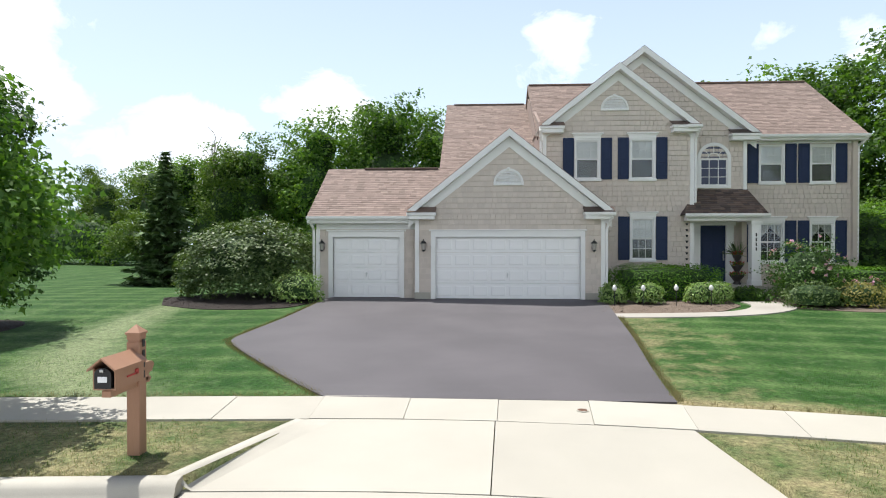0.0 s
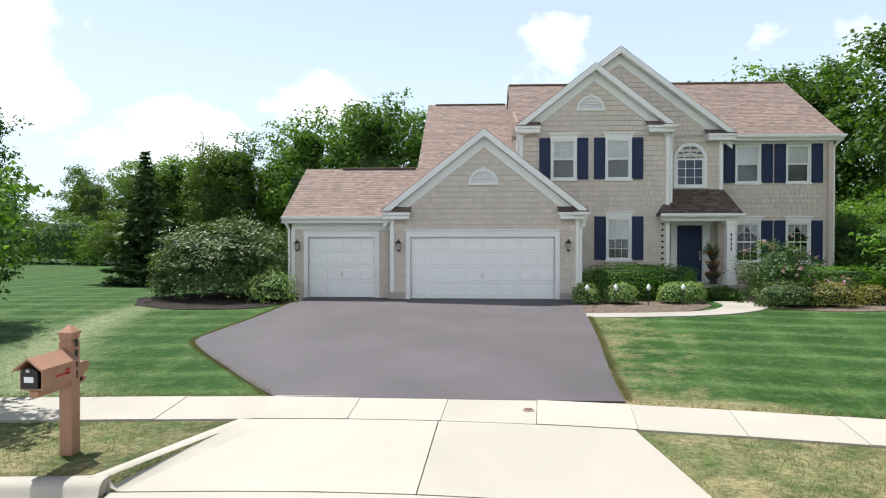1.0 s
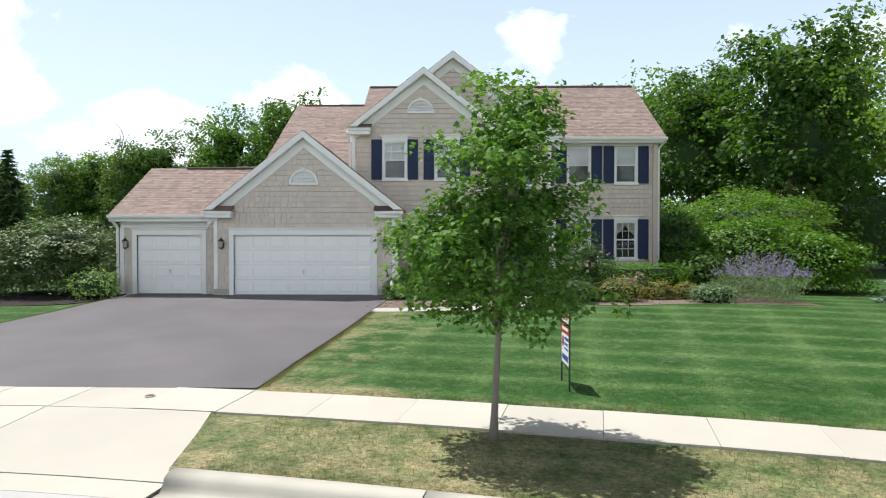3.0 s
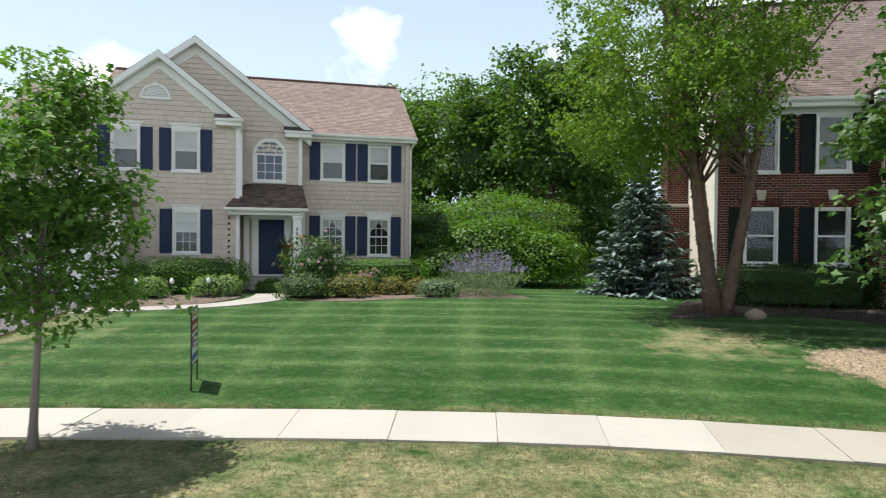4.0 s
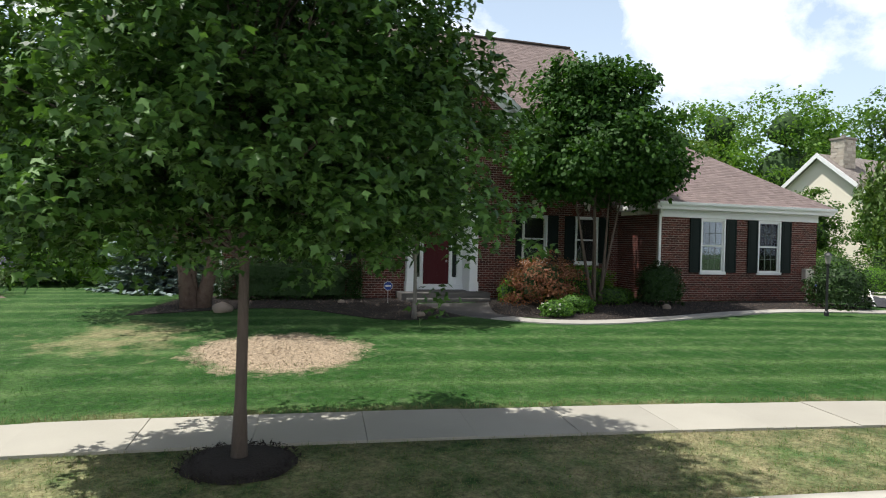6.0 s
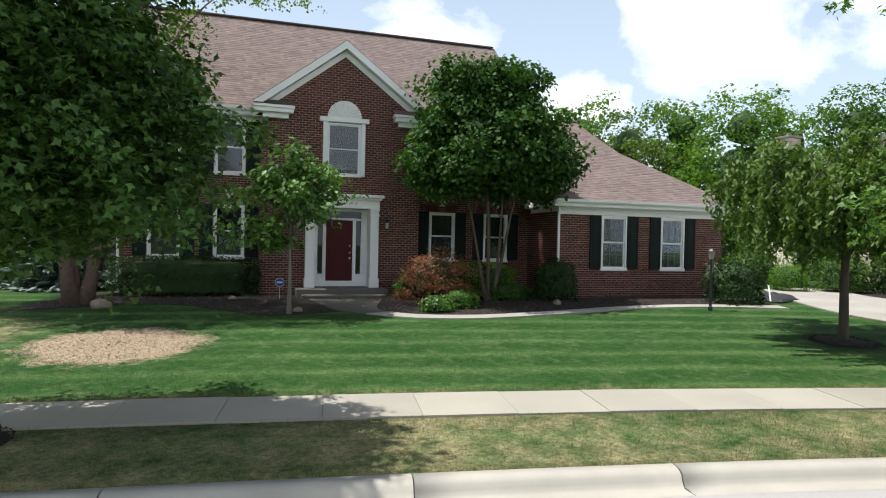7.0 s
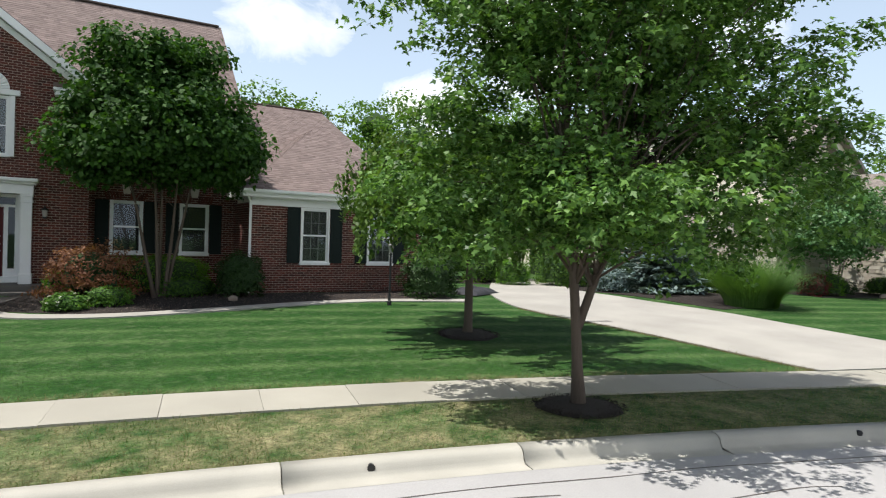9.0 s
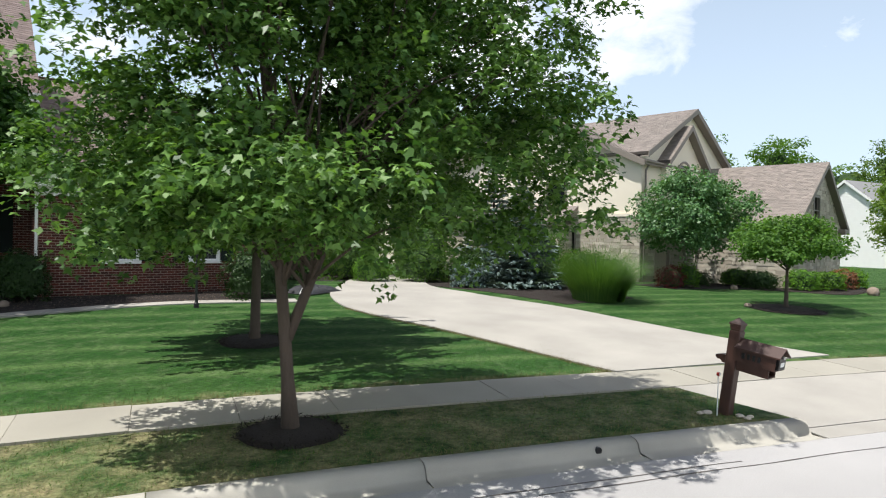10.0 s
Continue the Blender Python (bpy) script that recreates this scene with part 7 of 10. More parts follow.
broadleaf("river_birch", 22.48, -7.4, 13.0, 0.185, [(-1.6, 0.4, 6.2, 3.0, 3.2, 1.9), (-0.6, 0.1, 8.6, 3.5, 3.4, 2.2), (-2.3, 0.6, 5.2, 2.1, 2.1, 1.1), (0.2, -0.4, 11.2, 3.6, 3.4, 1.9), (3.4, -1.5, 10.6, 2.9, 2.2, 1.2), (-1.2, -2.0, 6.4, 1.6, 1.5, 1.3)],
          560, 12, 9, 0.40, 0.11, QUAD_LEAF, L_BIRCH, "tall three-stemmed river birch with ragged peeling bark", 37, bark=BIRCHBARK, clear=3.4, limbs=56, stems=[(-0.12, 0.02, -1.5, 0.5, 1.0), (0.16, -0.05, 1.8, -0.6, 0.95), (0.0, 0.08, -0.75, 1.0, 0.9)], up=0.3, droop=0.25, peel=1500)
broadleaf("magnolia_tree", 33.33, -13.0, 8.4, 0.085, [(0, 0, 5.0, 2.7, 2.5, 1.7), (-0.5, 0.2, 6.6, 1.9, 1.9, 1.5), (1.2, -0.4, 4.6, 1.9, 1.8, 1.3), (-1.3, 0.5, 4.7, 1.7, 1.7, 1.3), (0.6, -0.2, 7.0, 1.1, 1.1, 1.1)],
          500, 9, 11, 0.26, 0.17, QUAD_LEAF, L_MAGNOLIA, "dense dark green magnolia on several pale stems", 38, clear=2.6, limbs=24, up=0.5,
          stems=[(-0.16, 0, -1.1, 0.5, 0.75), (0.14, 0.06, 1.0, -0.6, 0.75), (0.0, 0.12, 0.2, 0.3, 0.8), (0.05, -0.1, 0.55, -0.2, 0.75), (-0.06, 0.02, -0.4, -0.1, 0.75)])
broadleaf("magnolia_sapling", 26.59, -11.92, 4.7, 0.062, [(0.1, 0, 3.0, 1.25, 1.2, 0.9), (0.0, 0, 4.0, 0.75, 0.75, 0.6), (0.6, -0.3, 3.4, 0.9, 0.7, 0.5), (-0.5, 0.3, 2.2, 0.9, 0.8, 0.5)],
          62, 7, 9, 0.24, 0.19, LANCE_LEAF * np.array([2.2, 1, 1]), L_MAPLE, "slender sapling with large green leaves in mulch", 39, bark=BARKPALE, clear=1.5, limbs=40, wobble=0.35, flat=0.22, shell=0.5)
conifer("blue_spruce", 23.3, -2.4, 4.95, 2.15, L_SPRUCE, "blue spruce reaching to the ground", 40)
conifer("dark_spruce", -13.0, 7.0, 6.2, 1.75, L_CONIFER, "slim dark green spruce at the lawn's edge", 41, per=11, whorls=30, spray=0.5)
broadleaf("lawn_tree", -14.3, 7.3, 3.6, 0.06, [(-0.3, 0, 2.3, 1.2, 1.1, 0.9), (0.3, 0.1, 2.9, 0.8, 0.8, 0.6), (-0.9, 0, 1.7, 0.9, 0.8, 0.6)],
          90, 8, 8, 0.2, 0.11, QUAD_LEAF, L_WOODPALE, "small pale green lawn tree beside the spruce", 42, clear=0.8, limbs=14)

# shrubs round the cream house
shrub("viburnum", -6.7, 0.9, 2.45, 2.1, 2.75, 0.115, 20000, L_VIB, "large rounded viburnum with variegated green leaves", 51, tuft=0.17, up=1.3, wobble=0.1)
shrub("spirea", -4.55, -0.75, 0.78, 0.65, 0.95, 0.08, 2200, L_HYD, "small pale green spirea beside the driveway", 52, wobble=0.35)
shrub("clipped_hedge", 7.75, 0.55, 1.95, 0.75, 1.2, 0.07, 9000, L_BOX, "long clipped green hedge under the window", 53, box=0.35, category="hedge", wobble=0.08, up=1.1)
shrub("clipped_hedge", 14.3, 1.6, 2.2, 0.75, 1.1, 0.07, 8000, L_BOX, "clipped green hedge along the house front", 54, box=0.35, category="hedge", wobble=0.08, up=1.1)
for i, (x, y, s) in enumerate(((5.75, -0.95, 0.42), (6.85, -0.95, 0.5), (8.55, -0.85, 0.5), (9.15, -0.75, 0.45))):
    shrub("hydrangea", x, y, s, s * 0.9, 0.68, 0.075, 1500, L_HYD, "low hydrangea with pale green flower heads", 60 + i, group="hydrangeas", wobble=0.2)
shrub("rose_of_sharon", 11.95, -0.65, 1.05, 0.95, 2.05, 0.085, 4600, L_MAPLE2, "tall rose of Sharon with pink flowers", 66, wobble=0.35, tuft=0.16, accent=(L_PINK, 80, 0.10, "flower_mass"))
for i, (x, y, rx, h, m, nm, lb) in enumerate(((11.6, -1.75, 0.95, 0.75, L_VIB, "azalea", "low spreading azalea at the bed's edge"), (13.0, -1.7, 0.8, 0.75, L_YELLOWG, "spirea", "yellow-green mounded spirea in weathered mulch"), (13.9, -0.6, 0.55, 0.85, L_VIB, "rose_bush", "small rose bush with pink flowers"),
                                               (14.5, -1.2, 0.45, 0.6, L_YELLOWG, "spirea", "yellow-green mounded spirea in weathered mulch"), (15.4, -1.1, 0.42, 0.55, L_YELLOWG, "spirea", "yellow-green mounded spirea in weathered mulch"), (10.55, 0.35, 0.55, 0.45, L_WOODDARK, "juniper", "low dark juniper beside the steps"))):
    shrub(nm, x, y, rx, rx * 0.75, h, 0.08, 1500, m, lb, 70 + i, wobble=0.25, accent=(L_PINK, 26, 0.10, "flower_mass") if nm == "rose_bush" else None)


def sage(x, y, r, h, seed):
    rng = np.random.default_rng(seed)
    z = gz(x, y)
    T = thing("russian_sage", (x, y, z), "silvery Russian sage with lavender flower spikes", "shrub")
    n = 1300
    a, d = rng.uniform(0, 6.28, n), r * np.sqrt(rng.random(n))
    hgt = h * (1 - 0.5 * (d / r) ** 2) * rng.uniform(0.5, 1.2, n)
    base = np.stack([x + np.cos(a) * d * 0.55, y + np.sin(a) * d * 0.55, np.full(n, z)], 1)
    tip = np.stack([x + np.cos(a) * d, y + np.sin(a) * d, z + hgt], 1)
    t = rng.random((n, 9))[..., None] ** 0.8
    p = (base[:, None] * (1 - t) + tip[:, None] * t).reshape(-1, 3)
    p = p[rng.random(len(p)) > 0.2]
    leaf_mesh("foliage", p, rng.normal(size=p.shape), 0.075 * rng.uniform(0.6, 1.3, len(p)), LANCE_LEAF, L_SAGE, T, rng)
    k = rng.choice(n, 620, replace=False)
    f = np.repeat(tip[k], 9, axis=0) - (tip[k] - base[k]).repeat(9, axis=0) * rng.uniform(0, 0.28, (620 * 9, 1)) + rng.normal(size=(620 * 9, 3)) * 0.018
    f = f[f[:, 2] > z + h * 0.55]
    leaf_mesh("flower_spike_mass", f, rng.normal(size=f.shape), 0.052 * rng.uniform(0.7, 1.3, len(f)), QUAD_LEAF, L_LAV, T, rng)


sage(17.6, -1.6, 1.6, 1.5, 81)
shrub("artemisia", 15.9, -2.1, 0.75, 0.6, 0.6, 0.07, 1600, L_SAGE, "low silver artemisia mound", 82, wobble=0.3)

# the shrubbery between the houses
for i, (x, y, rx, h, m) in enumerate(((17.6, 5.5, 2.2, 3.2, L_WOODDARK), (19.4, 3.2, 2.0, 2.9, L_BRIGHT), (20.8, 6.5, 2.8, 4.1, L_BRIGHT), (22.8, 9.0, 3.0, 4.4, L_WOOD), (18.6, 9.5, 2.6, 4.0, L_WOOD), (21.3, 1.9, 1.7, 2.3, L_BRIGHT), (25.5, 12.0, 3.0, 4.6, L_WOODPALE), (17.3, 2.4, 1.0, 1.5, L_WOODDARK))):
    shrub("burning_bush", x, y, rx, rx * 0.9, h, 0.15, int(3800 + 900 * rx), m, "wide green shrub of the border between the houses", 90 + i, wobble=0.3, tuft=0.30, up=0.9, template=QUAD_LEAF, group="border shrubs")

# shrubs before the brick house
FRAME[0] = Matrix.Identity(4)
BROT = radians(-25)


def at_b(u, v):
    return (u * math.cos(BROT) - v * math.sin(BROT), u * math.sin(BROT) + v * math.cos(BROT))


shrub("clipped_hedge", *at_b(26.2, 4.55), 2.25, 0.6, 1.25, 0.07, 8000, L_BOXDARK, "dark clipped yew hedge under the windows", 101, box=0.5, category="hedge", wobble=0.06, rot=BROT)
shrub("japanese_maple", 31.75, -12.1, 1.15, 1.0, 1.65, 0.09, 5200, L_REDMAPLE, "bronze-leaved Japanese maple shrub", 102, wobble=0.25, tuft=0.15, template=LANCE_LEAF * np.array([2, 1, 1]))
shrub("boxwood", *at_b(35.9, 4.2), 1.5, 0.6, 1.15, 0.07, 5200, L_BOX, "clipped boxwood hedge behind the magnolia", 103, box=0.3, category="hedge", wobble=0.1, rot=BROT)
shrub("boxwood", *at_b(33.6, 3.7), 0.6, 0.5, 1.0, 0.07, 2000, L_BOXDARK, "dark boxwood by the entrance wall", 104)
shrub("spirea", 31.5, -13.55, 0.62, 0.5, 0.5, 0.08, 1600, L_MAPLE3, "bright green mounded spirea in dark mulch", 105)
shrub("spirea", 30.3, -13.75, 0.5, 0.42, 0.45, 0.08, 1200, L_MAPLE3, "low green mounded spirea with pale flowers", 106, accent=(L_WHITE, 30, 0.05, "flower_mass"))
shrub("yew", *at_b(38.0, 2.1), 0.75, 0.7, 1.45, 0.08, 3400, L_BOXDARK, "dark rounded yew at the wing's corner", 107)
shrub("juniper", *at_b(36.5, 2.6), 0.95, 0.55, 0.55, 0.08, 1800, L_WOODDARK, "low dark juniper in the bed", 108)
shrub("yew", 40.3, -18.0, 0.95, 0.9, 1.5, 0.10, 3600, L_BOXDARK, "loose dark green yew by the driveway", 109, wobble=0.35)
shrub("rose_bush", *at_b(33.1, 3.3), 0.4, 0.35, 0.75, 0.07, 900, L_BOX, "small rose bush with red flowers", 110, wobble=0.35, accent=(L_RED, 18, 0.09, "flower_mass"))


def bed(left, right, material, label, lift=0.012, chips=MULCH, n_chips=900, seed=1):
    """A planting bed: a low mulched surface with loose chips on it."""
    ob = sheet("mulch_bed", left, right, material, lift, label, "mulch bed", 14)
    rng = np.random.default_rng(seed)
    la, ra = catmull(left, 0.5), catmull(right, 0.5)
    pl = []
    for f, g in rng.random((n_chips, 2)):
        a = [np.interp(f, np.linspace(0, 1, len(la)), la[:, k]) for k in (0, 1)]
        b = [np.interp(f, np.linspace(0, 1, len(ra)), ra[:, k]) for k in (0, 1)]
        pl.append((a[0] + (b[0] - a[0]) * g, a[1] + (b[1] - a[1]) * g))
    scatter_chips(ob, pl, 0.06, chips, lift + 0.02)


bed([(5.62, 0.0), (5.7, 2.0), (9.3, 2.0), (9.9, 1.0)], [(5.0, -3.05), (6.5, -3.0), (8.3, -2.8), (9.5, -1.6)], MULCHGREY, "weathered mulch bed before the clipped hedge", chips=MULCHGREY, seed=2)
bed([(11.3, 1.4), (13, 3.6), (16.2, 3.6), (18.6, 0.6)], [(10.8, -1.9), (12.6, -2.9), (15.3, -2.6), (18.7, -3.2)], MULCHGREY, "weathered mulch bed along the house front", chips=MULCHGREY, seed=3)
bed([(-9.6, 0.2), (-7.5, 2.5), (-4.3, 2.0), (-4.0, 0.4)], [(-8.6, -1.9), (-6.8, -2.7), (-4.6, -2.3), (-3.95, -0.9)], MULCH, "dark mulch bed under the viburnum", seed=4)
bed([at_b(23.2, 5.4), at_b(26, 5.4), at_b(28.3, 5.4), at_b(29.6, 4.5)], [at_b(22.0, 1.6), at_b(25.8, 2.5), (25.9, -11.8), (27.95, -12.35)], MULCH, "dark mulch bed before the brick house", n_chips=1600, chips=MULCHGREY, seed=5)
bed([(30.6, -10.1), at_b(35, 5.4), at_b(38.3, 2.8), at_b(45.3, 2.8)], [(28.75, -12.7), (30.9, -14.95), (35.3, -16.1), (40.4, -19.0)], MULCH, "dark mulch bed before the brick house", n_chips=2600, chips=MULCHGREY, seed=6)
sheet("stone_walk", [(28.35, -9.95), (28.1, -11.2), (27.95, -12.2), (28.25, -13.05)], [(30.45, -10.95), (29.65, -11.8), (29.0, -12.7), (29.05, -13.2)], SLATE, 0.03, "dark weathered stone walk before the steps", "path", 8)
sheet("garden_path", [(28.3, -13.1), (29.0, -14.4), (30.6, -15.45), (32.7, -16.1), (35.1, -16.7), (37.2, -17.4), (38.7, -18.35), (40.3, -19.8)], [(29.05, -13.25), (29.35, -13.95), (30.8, -14.98), (32.85, -15.62), (35.3, -16.2), (37.4, -16.92), (39.0, -17.9), (40.7, -19.3)],
      DRIVEB, 0.035, "narrow pale concrete garden path", "path")
pt = np.random.default_rng(9)
chip = thing("wood_chips", (21.6, -14.1, gz(21.6, -14.1)), "scattered tan wood chips on the lawn", "wood chips", kind="stuff")
ang, rad = pt.uniform(0, 6.28, 2600), pt.random(2600) ** 0.62
scatter_chips(chip, list(zip(21.95 + 1.8 * rad * np.cos(ang), -13.4 + 1.65 * rad * np.sin(ang))), 0.045, CHIPS, 0.010)


def boulder(x, y, r, h, seed, label="rounded tan boulder in the mulch", material=None):
    z = gz(x, y)
    T = thing("boulder", (x, y, z), label, "rock")
    vs, m1, m2 = [], 8, 14
    for i in range(m1 + 1):
        ph = -math.pi / 2 + math.pi * i / m1
        for j in range(m2):
            a = 2 * math.pi * j / m2
            v = Vector((math.cos(ph) * math.cos(a), math.cos(ph) * math.sin(a), math.sin(ph)))
            k = 1 + 0.22 * noise.noise(v * 1.7 + Vector((seed, 0, 0)))
            vs.append((x + v.x * r * k, y + v.y * r * 0.8 * k, z + h * 0.35 + v.z * h * 0.65 * k))
    part("stone", Shape().add(vs, [(i * m2 + j, i * m2 + (j + 1) % m2, (i + 1) * m2 + (j + 1) % m2, (i + 1) * m2 + j) for i in range(m1) for j in range(m2)]), material or BOULDER, T, smooth=True)


boulder(22.82, -8.45, 0.27, 0.26, 1)
boulder(26.95, -11.75, 0.14, 0.14, 2)
boulder(*at_b(37.6, 1.2), 0.16, 0.16, 3)
boulder(*at_b(27.6, 3.4), 0.12, 0.11, 4)

# ---------------- woods behind ----------------
WOODS = [(-47, 40, 10.5, L_WOOD), (-41, 46, 11, L_WOODPALE), (-36, 40, 10, L_WOODPALE), (-31, 45, 11, L_WOOD), (-27, 38, 9.5, L_WOOD), (-23.5, 44, 12, L_WOOD), (-20, 37, 10, L_WOODDARK), (-16.5, 43, 13, L_WOOD),
         (-13, 36, 10.5, L_WOOD), (-10, 42, 14, L_WOODDARK), (-6.5, 35, 12, L_WOODDARK), (-3, 41, 16.5, L_WOOD), (0.5, 36, 14, L_WOODDARK), (4.5, 42, 15.5, L_WOOD), (9, 38, 13, L_WOOD), (14, 37, 14, L_WOODPALE),
         (-44, 34, 10, L_WOOD), (-33.5, 42.5, 10, L_WOOD), (-29, 36, 10, L_WOODPALE), (-25.2, 40.5, 10, L_WOOD), (-21.8, 36, 10, L_WOODPALE), (-18.2, 40.5, 10, L_WOODPALE), (-14.8, 38.5, 10, L_WOOD), (-8.2, 38.5, 10, L_WOOD), (-1.2, 37, 10, L_WOOD),
         (18, 33, 15.5, L_WOODDARK), (22.5, 30, 16, L_WOOD), (25.5, 24, 14.5, L_WOODDARK), (29, 30, 15.5, L_WOOD), (33, 22, 13, L_WOODPALE), (28, 16, 10, L_WOODDARK), (37, 28, 14, L_WOOD), (43, 22, 12, L_WOOD),
         (52, 12, 10.5, L_WOODPALE), (57, 6, 10, L_WOODPALE), (60, 14, 13, L_WOOD), (66, 2, 11, L_WOODPALE), (70, 10, 13.5, L_WOOD), (75, -4, 13, L_WOOD), (80, 4, 14.5, L_WOOD), (86, -10, 14, L_WOODDARK), (92, -2, 14, L_WOOD), (100, -24, 13, L_WOOD), (108, -34, 12, L_WOOD), (112, -46, 12, L_WOODPALE), (118, -56, 12, L_WOOD)]
wr = random.Random(77)


def wood_lobes(h, w, n, rng):
    """A crown of one large body and many rounded heads round and above it."""
    out = [(0, 0, h * 0.50, w * 0.86, w * 0.86, h * 0.31), (0, 0, h * 0.74, w * 0.62, w * 0.62, h * 0.20)]
    for k in range(n):
        a = 2.4 * k + rng.uniform(-0.4, 0.4)
        t = (k + 0.5) / n
        zz = h * (0.28 + 0.60 * t)
        rad = w * (1.0 - 0.62 * max(0.0, t - 0.25)) * rng.uniform(0.62, 0.85)
        q = w * rng.uniform(0.30, 0.46)
        out.append((math.cos(a) * rad, math.sin(a) * rad, zz, q, q, q * rng.uniform(0.7, 0.95)))
    return out


for i, (x, y, h, m) in enumerate(WOODS):
    if x < 42:
        h = float(np.interp(x, (-62, -35, -22, -12, -4, 3, 10, 18, 30, 42), (11, 10.6, 12.2, 14.6, 17.0, 16.2, 15.2, 17.6, 17.4, 16.0))) * wr.uniform(0.84, 1.03)
    else:
        h *= 1.3
    w = h * wr.uniform(0.28, 0.36)
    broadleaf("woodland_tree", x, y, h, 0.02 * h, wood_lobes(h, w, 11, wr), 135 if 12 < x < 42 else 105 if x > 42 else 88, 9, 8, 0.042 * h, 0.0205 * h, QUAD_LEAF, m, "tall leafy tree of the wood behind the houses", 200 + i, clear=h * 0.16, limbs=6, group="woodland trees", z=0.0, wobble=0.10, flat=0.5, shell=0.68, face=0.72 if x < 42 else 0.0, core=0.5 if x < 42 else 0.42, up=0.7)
dead = thing("dead_tree", (-23.6, 36.5, 0.0), "bare grey dead tree top above the wood", "tree", "woodland trees")
dr = np.random.default_rng(88)
part("trunk", Shape().tube([(-23.6, 36.5, -0.1), (-23.5, 36.5, 6.0), (-23.3, 36.4, 10.5)], [0.22, 0.14, 0.06], 8), BARKPALE, dead, smooth=True)
for k in range(16):
    a_, z_ = dr.uniform(0, 6.28), dr.uniform(8.0, 10.6)
    bs = Shape()
    limb(bs, (-23.35, 36.4, z_), (-23.35 + math.cos(a_) * dr.uniform(0.8, 2.0), 36.4 + math.sin(a_) * 0.8, z_ + dr.uniform(1.2, 2.8)), 0.05, 0.012, dr, sides=5)
    part("limb", bs, BARKPALE, dead, smooth=True)
# undergrowth closes the foot of the wood
for i in range(24):
    x = -66 + i * 6.2
    y = 35.0 + 3.0 * math.sin(i * 1.9) if x < 16 else 26 - (x - 16) * 0.35 + 2.0 * math.sin(i * 1.9)
    shrub("undergrowth", x, y, 4.2, 2.6, wr.uniform(3.2, 6.4), 0.28, 2200, wr.choice((L_WOOD, L_WOODDARK, L_WOODPALE, L_WOODDARK)), "tangled green undergrowth at the wood's edge", 300 + i, z=0.0, wobble=0.35, group="undergrowth", template=QUAD_LEAF)


# ---------------- grass blades where the camera passes near ----------------
def grass(name, s0, s1, d0, d1, n, hgt, material, label, seed, skip=()):
    rng = np.random.default_rng(seed)
    ss = rng.uniform(s0, s1, n)
    dd = rng.uniform(d0, d1, n)
    px = np.interp(ss, ARC, LINE[:, 0]) + np.interp(ss, ARC, NOR[:, 0]) * dd
    py = np.interp(ss, ARC, LINE[:, 1]) + np.interp(ss, ARC, NOR[:, 1]) * dd
    keep = np.ones(n, bool)
    for a, b in skip:
        keep &= ~((ss > a) & (ss < b))
    hh = np.array([height(d) for d in dd])
    pos = np.stack([px, py, hh - 0.004], 1)[keep]
    m = len(pos)
    nrm = np.stack([rng.normal(size=m), rng.normal(size=m), np.full(m, 0.25)], 1)
    ax = np.stack([rng.normal(size=m) * 0.45, rng.normal(size=m) * 0.45, np.ones(m)], 1)
    T = thing(name, (pos[:, 0].mean(), pos[:, 1].mean(), -0.5), label, "grass", kind="stuff")
    leaf_mesh("grass_blade_mass", pos, nrm, hgt * rng.uniform(0.5, 1.4, m), TUFT, material, T, rng, ax)


cutsA = ((S_DRIVE_A[0] - 1.2, S_DRIVE_A[1] + 1.1), (S_DRIVE_B[0] + 0.15, S_DRIVE_B[1] + 1.7))
grass("verge_grass", -12, 30, -3.28, -1.26, 38000, 0.045, L_DRY, "dry straw-coloured verge grass", 401, cutsA)
grass("verge_grass", -12, 30, -3.28, -1.26, 20000, 0.05, L_LAWN, "green verge grass", 402, cutsA)
grass("verge_grass", 28, 52, -3.28, -1.26, 16000, 0.05, L_LAWN, "green verge grass in the maple's shade", 406, cutsA)
grass("verge_grass", 29, 52, -3.28, -1.26, 17000, 0.045, L_DRY, "dry straw-coloured verge grass in the maple's shade", 407, cutsA)
grass("lawn_grass", -12, 52, 0.02, 3.0, 60000, 0.045, L_LAWN, "green lawn grass by the pavement", 403, ((S_DRIVE_A[0] - 2.2, S_DRIVE_A[1] + 1.9), (S_DRIVE_B[0] - 0.2, S_DRIVE_B[1] + 1.2)))
grass("lawn_grass", -12, 52, 0.0, 0.28, 7000, 0.07, L_DRY, "dry grass along the pavement's edge", 404, ((S_DRIVE_A[0] - 0.2, S_DRIVE_A[1] + 0.1), (S_DRIVE_B[0] - 0.1, S_DRIVE_B[1] + 0.2)))
grass("verge_grass", -12, 52, -3.31, -3.2, 5000, 0.06, L_DRY, "dry grass along the kerb", 405, cutsA)


